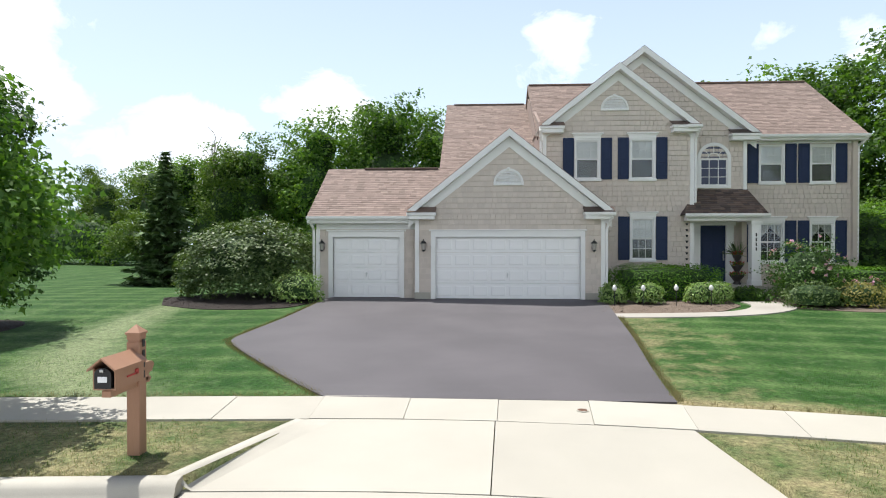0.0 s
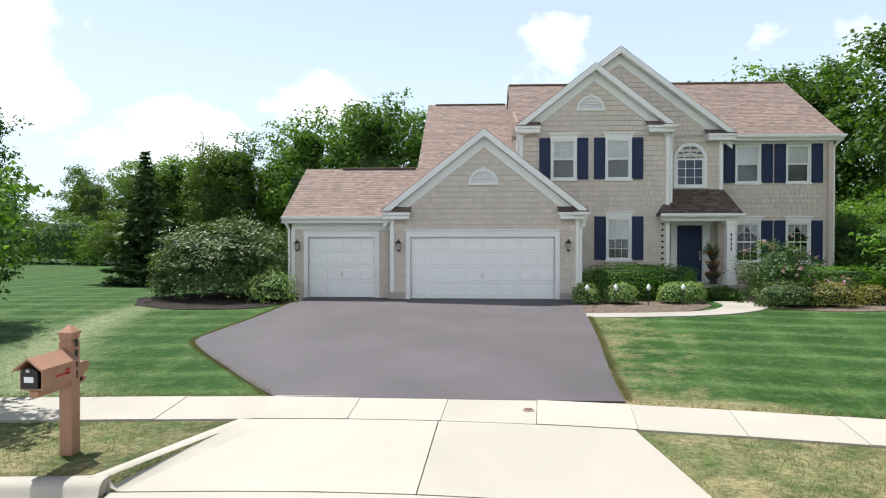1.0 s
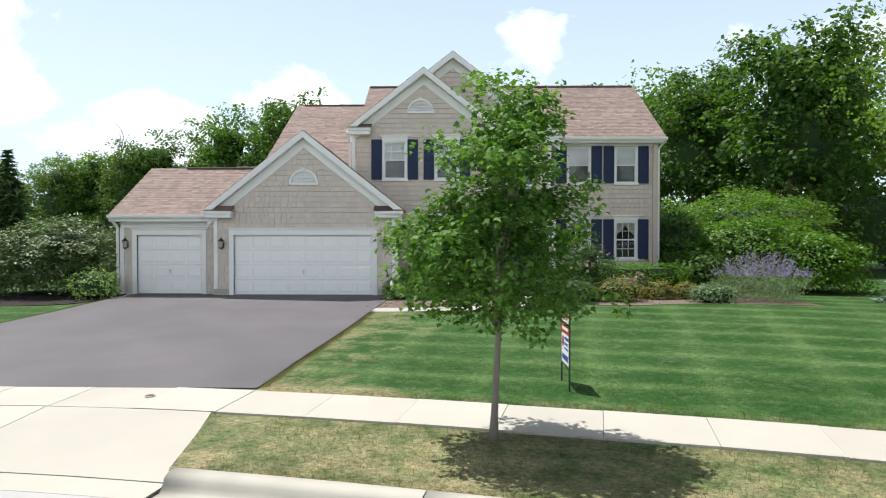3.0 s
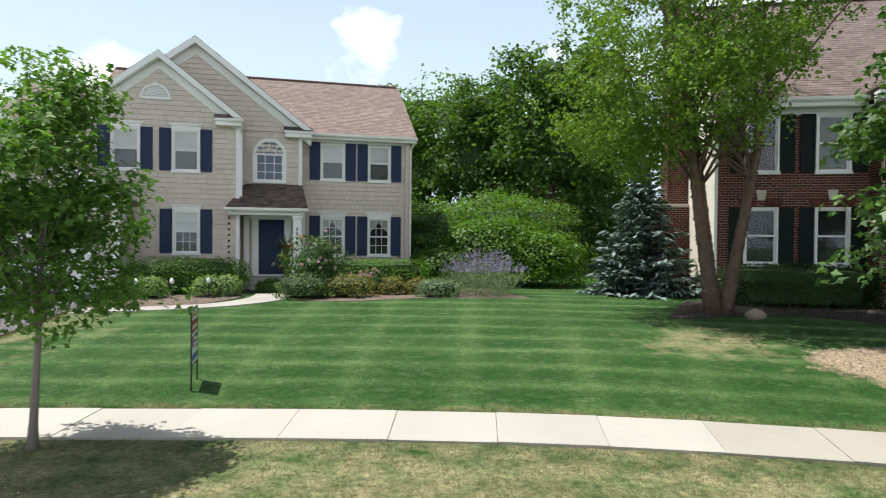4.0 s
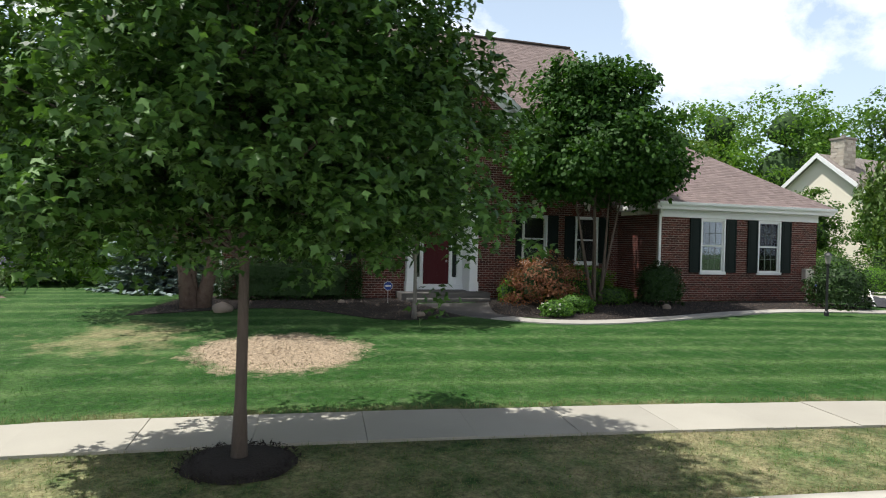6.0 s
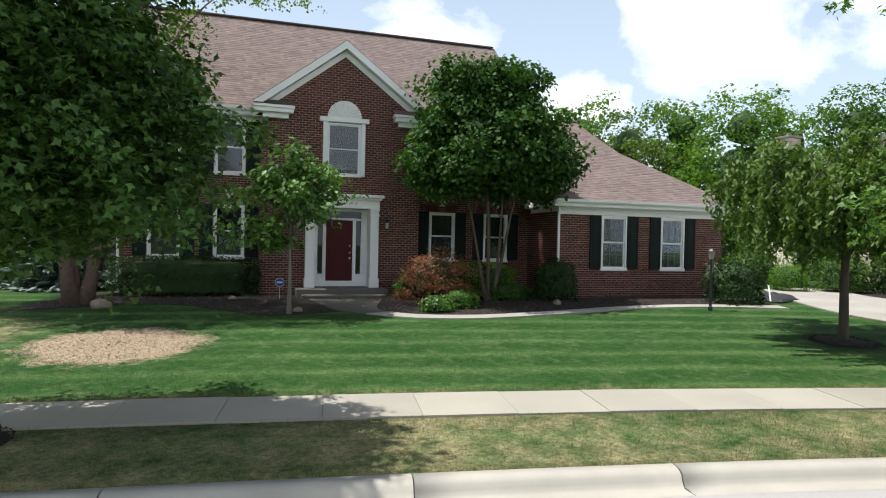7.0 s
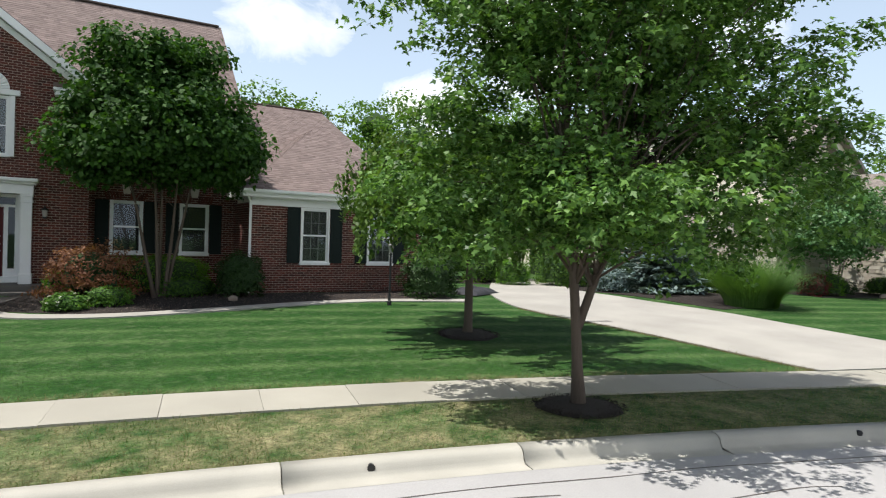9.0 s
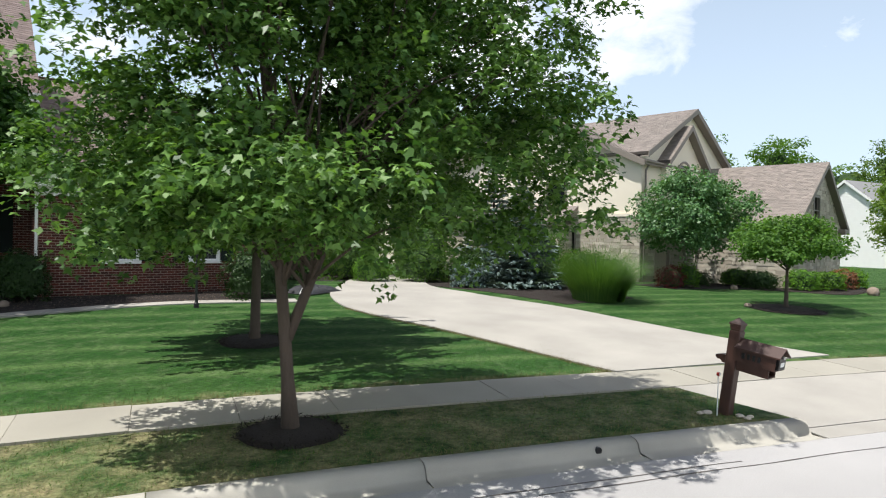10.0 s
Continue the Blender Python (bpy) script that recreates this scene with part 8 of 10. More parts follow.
def fringe(name, pts, n, hgt, label, seed):
    """Tufts of dry grass along a paved edge."""
    rng = np.random.default_rng(seed)
    ln = catmull(pts, 0.3)
    f = rng.uniform(0, 1, n)
    px = np.interp(f, np.linspace(0, 1, len(ln)), ln[:, 0]) + rng.normal(size=n) * 0.05
    py = np.interp(f, np.linspace(0, 1, len(ln)), ln[:, 1]) + rng.normal(size=n) * 0.05
    pos = np.stack([px, py, np.array([gz(a, b) for a, b in zip(px, py)])], 1)
    nrm = np.stack([rng.normal(size=n), rng.normal(size=n), np.full(n, 0.25)], 1)
    ax = np.stack([rng.normal(size=n) * 0.6, rng.normal(size=n) * 0.6, np.ones(n)], 1)
    T = thing(name, (pos[:, 0].mean(), pos[:, 1].mean(), -0.3), label, "grass", kind="stuff")
    leaf_mesh("grass_blade_mass", pos, nrm, hgt * rng.uniform(0.5, 1.4, n), TUFT, L_DRY, T, rng, ax)


for k in (0, 1):
    fringe("edge_grass", [(-1.05, -11.45), (-2.35, -9.85), (-4.17, -7.45), (-4.27, -6.6), (-3.97, -4), (-3.82, -1)], 2600, 0.06, "dry grass fringe along the asphalt drive", 411 + k)
    fringe("edge_grass", [(4.48, -11.5), (4.69, -9.5), (5.07, -6.5), (5.37, -3.7)], 2000, 0.06, "dry grass fringe along the asphalt drive", 413 + k)
    fringe("edge_grass", [(37.5, -29.8), (38.23, -28.0), (39.13, -25.5), (39.63, -23.5), (40.33, -21.5)], 2000, 0.06, "dry grass fringe along the concrete drive", 415 + k)


# ---------------- the stone and stucco house beyond the drive ----------------
def wall_stone(parent, name, o, ux, outline, holes, rng, near=None, limit=60):
    """A wall faced with rough split stone in courses."""
    o, ux = Vector(o), Vector(ux).normalized()
    wall = part(name, sheathing(o, ux, outline, holes, 0.2), MORTAR, parent)
    polys = pieces(rng, outline, holes, 0.46, 0.19, 0.014, wvar=0.5, hvar=0.3, stagger=0.41)
    pieces_objects("stone", lay(rng, polys, o, ux, (0, 0, 1), 0.03, 0.0, 0.018), STONE, wall, near, limit)
    return wall


CFRAME = Matrix.Rotation(radians(-18), 4, "Z")


def at_c(u, v):
    p = CFRAME @ Vector((u, v, 0))
    return (p.x, p.y)


def gable_roof_c(H, xc, half, ze, za, y0, y1, material, rng, near=None):
    sl, ll = (za - ze) / half, math.hypot(half, za - ze)
    roof_plane(H, (xc - half, y1, ze), (0, -1, 0), (1, 0, sl), [(0, 0), (y1 - y0, 0), (y1 - y0, ll), (0, ll)], material, rng, near, 60)
    roof_plane(H, (xc + half, y0, ze), (0, 1, 0), (-1, 0, sl), [(0, 0), (y1 - y0, 0), (y1 - y0, ll), (0, ll)], material, rng, bare=True)
    for sx in (-1, 1):
        part("barge_board", Shape().slab([(xc + sx * half, y0 - 0.03, ze), (xc, y0 - 0.03, za), (xc, y0 - 0.03, za - 0.3), (xc + sx * half, y0 - 0.03, ze - 0.3)], (0, 0.05, 0)), TAUPE, H)
        part("soffit", Shape().slab([(xc + sx * half, y0, ze - 0.26), (xc, y0, za - 0.26), (xc, y0 + 0.4, za - 0.26), (xc + sx * half, y0 + 0.4, ze - 0.26)], (0, 0, 0.03)), TAUPE, H)


def house_c():
    rng = random.Random(41)
    H = thing("house", (69, -1, -0.1), "buff stone and cream stucco house with grey-brown roof", "house")
    X, Z0 = (1, 0, 0), -0.3
    # left side: stone below, stucco gable above
    wall_stone(H, "wall", (63.5, 6.5, 0), (0, -1, 0), [(0, Z0), (14.16, Z0), (14.16, 3.4), (0, 3.4)], [(9.2, 10.3, 0.9, 2.6)], rng, None)
    part("wall", sheathing(Vector((63.53, 6.5, 0)), Vector((0, -1, 0)), [(0, 3.4), (14.16, 3.4), (14.16, 6.3), (7.0, 9.35), (0, 6.3)], [(8.4, 9.6, 4.1, 5.6)], 0.2), STUCCO, H, "cream stucco upper wall")
    part("band", Shape().box(63.42, 63.62, -7.72, 6.5, 3.34, 3.50), STUCCO, H)
    for z0, z1, a, b in ((4.1, 5.6, 8.4, 9.6), (0.9, 2.6, 9.2, 10.3)):
        w = part("window", Shape().box(63.44, 63.5, 6.5 - b - 0.08, 6.5 - b, z0 - 0.08, z1 + 0.08).box(63.44, 63.5, 6.5 - a, 6.5 - a + 0.08, z0 - 0.08, z1 + 0.08).box(63.44, 63.5, 6.5 - b, 6.5 - a, z1, z1 + 0.08).box(63.44, 63.5, 6.5 - b, 6.5 - a, z0 - 0.08, z0), TAUPE, H, "taupe-framed side window")
        part("pane", Shape().box(63.55, 63.57, 6.5 - b, 6.5 - a, z0, z1), GLASS, w)
    # a lower stone wing stepping out on the left, with its own lean-to roof
    wall_stone(H, "wall", (62.2, 5.2, 0), (0, -1, 0), [(0, Z0), (8.8, Z0), (8.8, 2.9), (0, 2.9)], [], rng, None)
    wall_stone(H, "wall", (0, -3.6, 0), X, [(62.2, Z0), (63.5, Z0), (63.5, 2.9), (62.2, 2.9)], [], rng, None)
    part("fascia", Shape().box(61.9, 62.0, -3.95, 5.4, 2.82, 3.02), TAUPE, H)
    roof_plane(H, (61.95, 5.5, 3.0), (0, -1, 0), Vector((1.6, 0, 0.95)), [(0, 0), (9.45, 0), (9.45, 1.86), (0, 1.86)], SHINGLE_C, rng)
    # front: stone below, stucco gable above, a projecting bay with an arched window
    wall_stone(H, "wall", (0, -7.66, 0), X, [(63.5, Z0), (74.5, Z0), (74.5, 3.4), (63.5, 3.4)], [(65.1, 66.9, Z0, 2.9)], rng, (63.5, 65.2, 0, 3.4), 60)
    part("wall", sheathing(Vector((0, -7.63, 0)), Vector(X), [(63.5, 3.4), (74.5, 3.4), (74.5, 6.6), (69.1, 9.4), (63.9, 6.7), (63.5, 6.2)], [], 0.2), STUCCO, H, "cream stucco gable wall")
    part("wall", sheathing(Vector((0, -7.95, 0)), Vector(X), [(65.6, 3.3), (70.0, 3.3), (70.0, 6.5), (67.8, 8.3), (65.6, 6.5)], [(66.95, 68.65, 3.9, 6.3)], 0.3), STUCCO, H, "cream stucco bay")
    part("porch_ceiling", Shape().box(64.9, 67.1, -7.8, -6.6, 2.9, 3.0), TAUPE, H)
    part("recess", Shape().box(65.1, 66.9, -6.7, -6.62, Z0, 2.9), STUCCO, H)
    part("recess_side", Shape().box(65.0, 65.1, -7.5, -6.62, Z0, 2.9).box(66.9, 67.0, -7.5, -6.62, Z0, 2.9), STUCCO, H)
    part("wall", Shape().box(74.4, 74.6, -7.5, 6.5, Z0, 6.2), STUCCO, H)
    part("wall", Shape().box(63.6, 74.5, 6.3, 6.5, Z0, 6.2), STUCCO, H)
    d = part("front_door", Shape().box(65.5, 66.5, -6.78, -6.72, -0.05, 2.25).box(65.6, 65.95, -6.80, -6.78, 0.2, 1.0, 0.005).box(66.05, 66.4, -6.80, -6.78, 0.2, 1.0, 0.005).box(65.6, 65.95, -6.80, -6.78, 1.15, 2.1, 0.005).box(66.05, 66.4, -6.80, -6.78, 1.15, 2.1, 0.005), CEDARDARK, H, "dark panelled front door in a recess")
    part("door_casing", Shape().box(65.36, 65.5, -6.8, -6.7, -0.05, 2.4).box(66.5, 66.64, -6.8, -6.7, -0.05, 2.4).box(65.5, 66.5, -6.8, -6.7, 2.25, 2.4), TAUPE, d)
    part("stoop", Shape().box(64.9, 67.1, -8.6, -6.7, -0.35, -0.05, 0.02), KERBCON, H)
    # arched window in the bay
    w = part("window", Shape().box(66.87, 66.97, -8.0, -7.9, 3.82, 6.0).box(68.63, 68.73, -8.0, -7.9, 3.82, 6.0).box(66.97, 68.63, -8.0, -7.9, 3.82, 3.92).box(66.97, 68.63, -8.0, -7.9, 5.52, 5.64).box(67.76, 67.84, -8.0, -7.9, 3.92, 5.52), TAUPE, H, "taupe-framed arched window")
    arch = Shape()
    for i in range(12):
        a0, a1 = math.pi * i / 12, math.pi * (i + 1) / 12
        arch.slab([(67.8 + math.cos(q) * r, -8.0, 5.6 + math.sin(q) * r) for q, r in ((a0, 0.83), (a0, 0.95), (a1, 0.95), (a1, 0.83))], (0, 0.1, 0))
    part("arch_trim", arch, TAUPE, w)
    part("pane", Shape().box(66.97, 68.63, -7.88, -7.86, 3.92, 5.56).slab([(67.8 + math.cos(math.pi * i / 12) * 0.86, -7.88, 5.56 + math.sin(math.pi * i / 12) * 0.86) for i in range(13)], (0, 0.02, 0)), GLASS, w)
    # dark sheet in place of the unlit room
    part("reveal", Shape().box(66.9, 68.7, -7.7, -7.68, 3.8, 6.5), ROOMSHADE, w)
    # roofs
    m = (9.45 - 6.15) / 7.15
    ll = math.hypot(1, m)
    roof_plane(H, (0, -8.0, 6.15), X, Vector((0, 1, m)), [(63.1, 0), (76, 0), (76, 7.5 * ll), (63.1, 7.5 * ll)], SHINGLE_C, rng)
    roof_plane(H, (0, 7.0, 6.15), (-1, 0, 0), Vector((0, -1, m)), [(-76, 0), (-63.1, 0), (-63.1, 7.5 * ll), (-76, 7.5 * ll)], SHINGLE_C, rng, bare=True)
    for sy, ye in ((1, -8.0), (-1, 7.0)):
        part("barge_board", Shape().slab([(63.07, ye, 6.15), (63.07, -0.5, 9.6), (63.07, -0.5, 9.3), (63.07, ye, 5.85)], (0.06, 0, 0)), TAUPE, H)
    gable_roof_c(H, 69.1, 5.7, 6.62, 9.65, -8.05, -0.5, SHINGLE_C, rng, (63, 70, 6.6, 8))
    gable_roof_c(H, 67.8, 2.6, 6.35, 8.5, -8.35, -5.0, SHINGLE_C, rng)
    part("fascia", Shape().box(63.1, 65.4, -8.02, -7.95, 5.95, 6.2), TAUPE, H)
    gutter(H, 63.1, 65.3, -8.0, 6.05, TAUPE)
    downpipe(H, [(63.7, -8.02, 6.1), (63.75, -7.75, 5.7), (63.75, -7.75, 3.3), (63.75, -7.75, -0.2)], TAUPE, 0.09)
    # garage wing with a stone gable
    wall_stone(H, "wall", (0, -13.7, 0), X, [(67.0, Z0), (76.0, Z0), (76.0, 3.3), (71.5, 6.35), (67.0, 3.3)], [(70.3, 71.3, 3.2, 4.6)], rng, (67, 72, 2.6, 4.6), 60)
    wall_stone(H, "wall", (67.0, -7.6, 0), (0, -1, 0), [(0, Z0), (6.1, Z0), (6.1, 3.3), (0, 3.3)], [], rng, None)
    wall_stone(H, "wall", (76.0, -13.7, 0), (0, 1, 0), [(0, Z0), (8.1, Z0), (8.1, 3.3), (0, 3.3)], [], rng, None)
    gable_roof_c(H, 71.5, 4.9, 3.05, 6.5, -14.05, -4.0, SHINGLE_C, rng, (66.6, 69, 3.0, 4.4))
    w2 = part("window", Shape().box(70.2, 70.32, -13.76, -13.66, 3.1, 4.7).box(71.28, 71.4, -13.76, -13.66, 3.1, 4.7).box(70.32, 71.28, -13.76, -13.66, 4.58, 4.7).box(70.32, 71.28, -13.76, -13.66, 3.1, 3.22).box(70.32, 71.28, -13.74, -13.68, 3.88, 3.94), TAUPE, H, "taupe-framed gable window")
    part("pane", Shape().box(70.3, 71.3, -13.62, -13.6, 3.2, 4.6), GLASS, w2)
    part("lintel", Shape().box(70.1, 71.5, -13.78, -13.66, 4.72, 4.95, 0.01), LIMESTONE, H)
    part("eave_return", Shape().box(66.6, 67.6, -14.08, -13.6, 2.75, 3.05, 0.02), TAUPE, H)
    part("eave_return", Shape().box(75.4, 76.4, -14.08, -13.6, 2.75, 3.05, 0.02), TAUPE, H)
    # rear gable and chimney
    part("wall", sheathing(Vector((64.2, 14.0, 0)), Vector((0, -1, 0)), [(0, Z0), (7.4, Z0), (7.4, 5.6), (3.7, 8.5), (0, 5.6)], [(3.2, 4.2, 3.6, 5.0)], 0.2), STUCCO, H, "cream stucco rear gable")
    sl = (8.6 - 5.3) / 4.1
    lr = math.hypot(4.1, 8.6 - 5.3)
    roof_plane(H, (0, 6.2, 5.3), X, Vector((0, 1, sl)), [(63.8, 0), (74, 0), (74, lr), (63.8, lr)], SHINGLE_C, rng)
    roof_plane(H, (0, 14.4, 5.3), (-1, 0, 0), Vector((0, -1, sl)), [(-74, 0), (-63.8, 0), (-63.8, lr), (-74, lr)], SHINGLE_C, rng, bare=True)
    for ye in (6.2, 14.4):
        part("barge_board", Shape().slab([(63.77, ye, 5.32), (63.77, 10.3, 8.64), (63.77, 10.3, 8.3), (63.77, ye, 4.98)], (0.06, 0, 0)), WHITE, H)
    part("pane", Shape().box(64.3, 64.32, 9.8, 10.8, 3.6, 5.0), GLASS, H)
    ch = thing_part("chimney", H, (65.2, 9.4, 5), "square buff stone chimney")
    for o, ux, w_ in (((64.7, 9.9, 0), (0, -1, 0), 0.9), ((64.7, 9.0, 0), (1, 0, 0), 1.2)):
        wall_stone(ch, "chimney_face", o, ux, [(0, 6.0), (w_, 6.0), (w_, 9.5), (0, 9.5)], [], rng)
    part("chimney_cap", Shape().box(64.6, 66.0, 8.9, 10.0, 9.5, 9.65, 0.02).turned(65.3, 9.45, [(0.14, 9.65), (0.14, 9.9), (0.16, 9.9)], 10), TAUPE, ch)


FRAME[0] = CFRAME
house_c()
FRAME[0] = Matrix.Identity(4)


def house_d():
    """A plain white house far down the street."""
    rng = random.Random(5)
    FRAME[0] = Matrix.Translation((104, -40.5, 0)) @ Matrix.Rotation(radians(-38), 4, "Z")
    H = thing("house", (0, 0, -0.2), "plain white gabled house with grey roof", "house")
    lap_wall(H, "wall", (0, 4.4, 0), (0, -1, 0), [(0, -0.3), (8.8, -0.3), (8.8, 5.6), (4.4, 9.0), (0, 5.6)], [], WHITE)
    lap_wall(H, "wall", (0, -4.4, 0), (1, 0, 0), [(0, -0.3), (12, -0.3), (12, 5.6), (0, 5.6)], [], WHITE)
    part("wall", Shape().box(0.1, 12, 4.3, 4.4, -0.3, 5.6), WHITE, H)
    for y0, sy in ((-4.8, 1), (4.8, -1)):
        sl = Vector((0, sy * 4.8, 3.75))
        ux = (1, 0, 0) if sy > 0 else (-1, 0, 0)
        out = [(-0.4, 0), (12.4, 0), (12.4, sl.length), (-0.4, sl.length)] if sy > 0 else [(-12.4, 0), (0.4, 0), (0.4, sl.length), (-12.4, sl.length)]
        roof_plane(H, (0, y0, 5.5), ux, sl, out, GREYROOF, rng, bare=True)
        part("barge_board", Shape().slab([(-0.42, y0, 5.5), (-0.42, 0, 9.25), (-0.42, 0, 8.95), (-0.42, y0, 5.2)], (0.06, 0, 0)), WHITE, H)
    for x in (2.0, 6.0, 9.5):
        for z in (0.9, 3.5):
            w = part("window", Shape().box(x, x + 1.1, -4.46, -4.38, z, z + 1.5), WHITE, H)
            part("pane", Shape().box(x + 0.08, x + 1.02, -4.48, -4.45, z + 0.08, z + 1.42), GLASS, w)
    FRAME[0] = Matrix.Identity(4)


GREYROOF = mat("grey_asphalt_shingle", (0.22, 0.22, 0.22), 0.95, 0.08, 0.5, 120, 0.4, island=0.12)
house_d()

# ---------------- planting before the stone house ----------------
def ornamental_grass(x, y, r, h, seed):
    rng = np.random.default_rng(seed)
    z = gz(x, y)
    T = thing("ornamental_grass", (x, y, z), "tall arching clump of green ornamental grass", "ornamental grass")
    n = 4200
    a = rng.uniform(0, 2 * math.pi, n)
    d = r * 0.6 * np.sqrt(rng.random(n))
    lean = rng.uniform(0.25, 1.25, n) * (0.45 + 0.55 * d / (r * 0.6))
    ln = h * rng.uniform(0.55, 1.18, n) * (1 - 0.22 * (d / (r * 0.6)) ** 2)
    steps = 5
    px, py, pz = x + np.cos(a) * d, y + np.sin(a) * d, np.full(n, z)
    wd = 0.008
    P = []
    for k in range(steps + 1):
        t = k / steps
        out = lean * ln * (t ** 1.7) * 0.85
        up = ln * (t - 0.36 * lean * t ** 3)
        P.append(np.stack([px + np.cos(a) * out, py + np.sin(a) * out, pz + up], 1))
    side = np.stack([-np.sin(a + 0.6), np.cos(a + 0.6), np.zeros(n)], 1)
    org = np.array((x, y, z))
    allv = np.concatenate([np.stack([P[k] - side * wd * (1 - 0.85 * k / steps), P[k] + side * wd * (1 - 0.85 * k / steps)], 1) for k in range(steps + 1)], 1) - org
    v = allv.reshape(-1, 3)
    m = 2 * (steps + 1)
    fs = [(i * m + 2 * k, i * m + 2 * k + 1, i * m + 2 * k + 3, i * m + 2 * k + 2) for i in range(n) for k in range(steps)]
    me = bpy.data.meshes.new("grass_blade_mass")
    me.from_pydata(v.tolist(), [], fs)
    me.materials.append(L_ORNGRASS)
    ob = new("grass_blade_mass", me)
    ob.parent = T
    return T


ornamental_grass(47.8, -27.2, 1.5, 2.15, 501)
ornamental_grass(*at_c(73.0, -17.8), 0.9, 1.2, 502)
broadleaf("umbrella_tree", 50.3, -33.2, 3.35, 0.085, [(0, 0, 2.45, 1.95, 1.95, 0.55), (-0.8, 0.4, 2.15, 1.2, 1.1, 0.4), (0.9, -0.4, 2.2, 1.2, 1.1, 0.4), (0.1, 0, 2.95, 1.1, 1.1, 0.35)],
          220, 8, 9, 0.24, 0.12, QUAD_LEAF, L_MAPLE3, "small umbrella-shaped lawn tree with bright leaves", 503, clear=1.3, limbs=26, ring=1.25, flat=0.35)
broadleaf("star_magnolia", 56.5, -29.5, 5.7, 0.075, [(0, 0, 3.5, 2.7, 2.6, 1.4), (-1.4, 0.4, 2.8, 1.8, 1.7, 1.1), (1.5, -0.4, 2.8, 1.9, 1.8, 1.2), (0.2, 0, 4.6, 1.8, 1.8, 0.9)],
          360, 8, 9, 0.27, 0.15, QUAD_LEAF, L_STAR, "round-crowned multi-stemmed magnolia before the stone house", 504, bark=BARKPALE, clear=1.2, limbs=24, flat=0.5, wobble=0.32,
          stems=[(-0.1, 0, -1.1, 0.4, 0.7), (0.1, 0, 1.1, -0.4, 0.7), (0, 0.08, 0.3, 0.6, 0.75), (0.05, -0.08, -0.4, -0.6, 0.7)])
conifer("blue_spruce", 50.5, -23.2, 4.9, 2.0, L_SPRUCE, "blue spruce by the neighbour's drive", 505, per=14)
conifer("blue_spruce", 53.8, -20.6, 6.2, 2.0, L_SPRUCE, "taller blue spruce in the bed by the drive", 506, per=13)
for i, (x, y, h, w) in enumerate(((48.6, -9.6, 5.6, 2.1), (51.4, -13.2, 5.2, 2.0), (54.6, -16.6, 5.8, 2.2))):
    broadleaf("drive_tree", x, y, h, 0.07, wood_lobes(h, w, 8, wr), 120, 8, 8, 0.22, 0.15, QUAD_LEAF, L_WOODDARK, "dark leafy tree in the bed by the drive", 570 + i, clear=0.7, limbs=6, group="drive trees", shell=0.7, wobble=0.12, core=0.72)
shrub("barberry", *at_c(61.6, -10.2), 0.75, 0.6, 0.95, 0.07, 2400, L_BARBERRY, "dark red barberry beside the door", 510, wobble=0.3)
shrub("spirea", *at_c(62.4, -10.6), 0.6, 0.55, 1.15, 0.07, 2000, L_BRIGHT, "yellow-green spirea beside the stone wall", 511, wobble=0.3)
shrub("boxwood", 48.5, -17.0, 0.85, 0.8, 1.25, 0.06, 4200, L_BOX, "round clipped boxwood by the drive", 512, wobble=0.06)
for i, (x, y, rx, h, m) in enumerate(((46.6, -13.6, 1.3, 1.5, L_BOXDARK), (50.2, -18.6, 1.2, 1.7, L_WOODDARK), (51.6, -20.6, 1.3, 1.5, L_BOXDARK), (49.2, -15.2, 1.3, 1.9, L_WOODDARK), (52.5, -17.2, 1.7, 2.8, L_WOOD), (47.9, -11.0, 1.7, 2.6, L_WOOD), (50.6, -12.4, 1.9, 3.2, L_WOODDARK), (48.9, -21.6, 0.8, 1.0, L_SPRUCE), (44.9, -9.8, 1.5, 2.2, L_WOODDARK), (53.5, -25.2, 1.2, 1.6, L_WOODDARK), (52.4, -26.4, 1.0, 1.3, L_BOXDARK), (54.6, -22.6, 1.6, 2.6, L_WOODDARK))):
    shrub("yew", x, y, rx, rx * 0.9, h, 0.10, int(2400 + 1100 * rx), m, "loose dark green shrub in the bed by the drive", 520 + i, wobble=0.25, template=QUAD_LEAF, group="drive shrubs")
for i, (u, v, rx, h, m, lb) in enumerate(((64.5, -10.0, 1.0, 0.7, L_BOXDARK, "low dark yew along the stone wall"), (66.0, -11.6, 1.0, 0.9, L_WOODDARK, "low dark juniper along the stone wall"), (66.2, -14.4, 0.9, 1.0, L_BOX, "green shrub at the garage corner"), (67.6, -15.2, 0.8, 0.9, L_BRIGHT, "bright green hydrangea at the garage corner"), (69.4, -15.3, 0.8, 0.95, L_REDMAPLE, "bronze shrub before the stone gable"), (70.6, -15.4, 0.9, 1.0, L_BOX, "green shrub before the stone gable"), (65.2, -12.9, 0.9, 0.8, L_BOXDARK, "dark mounded yew in the bed"))):
    shrub("front_shrub", *at_c(u, v), rx, rx * 0.8, h, 0.09, 2200, m, lb, 540 + i, wobble=0.25)
broadleaf("lawn_tree", 61.3, -38.9, 6.4, 0.10, [(0, 0, 3.7, 2.0, 2.0, 1.6), (0.3, 0.2, 5.0, 1.3, 1.3, 1.1), (-0.6, 0.3, 2.6, 1.4, 1.3, 0.8)],
          240, 7, 8, 0.28, 0.14, QUAD_LEAF, L_YELLOWTREE, "light green lawn tree beyond the stone house", 560, clear=1.5, limbs=18, ring=0.9, flat=0.45)
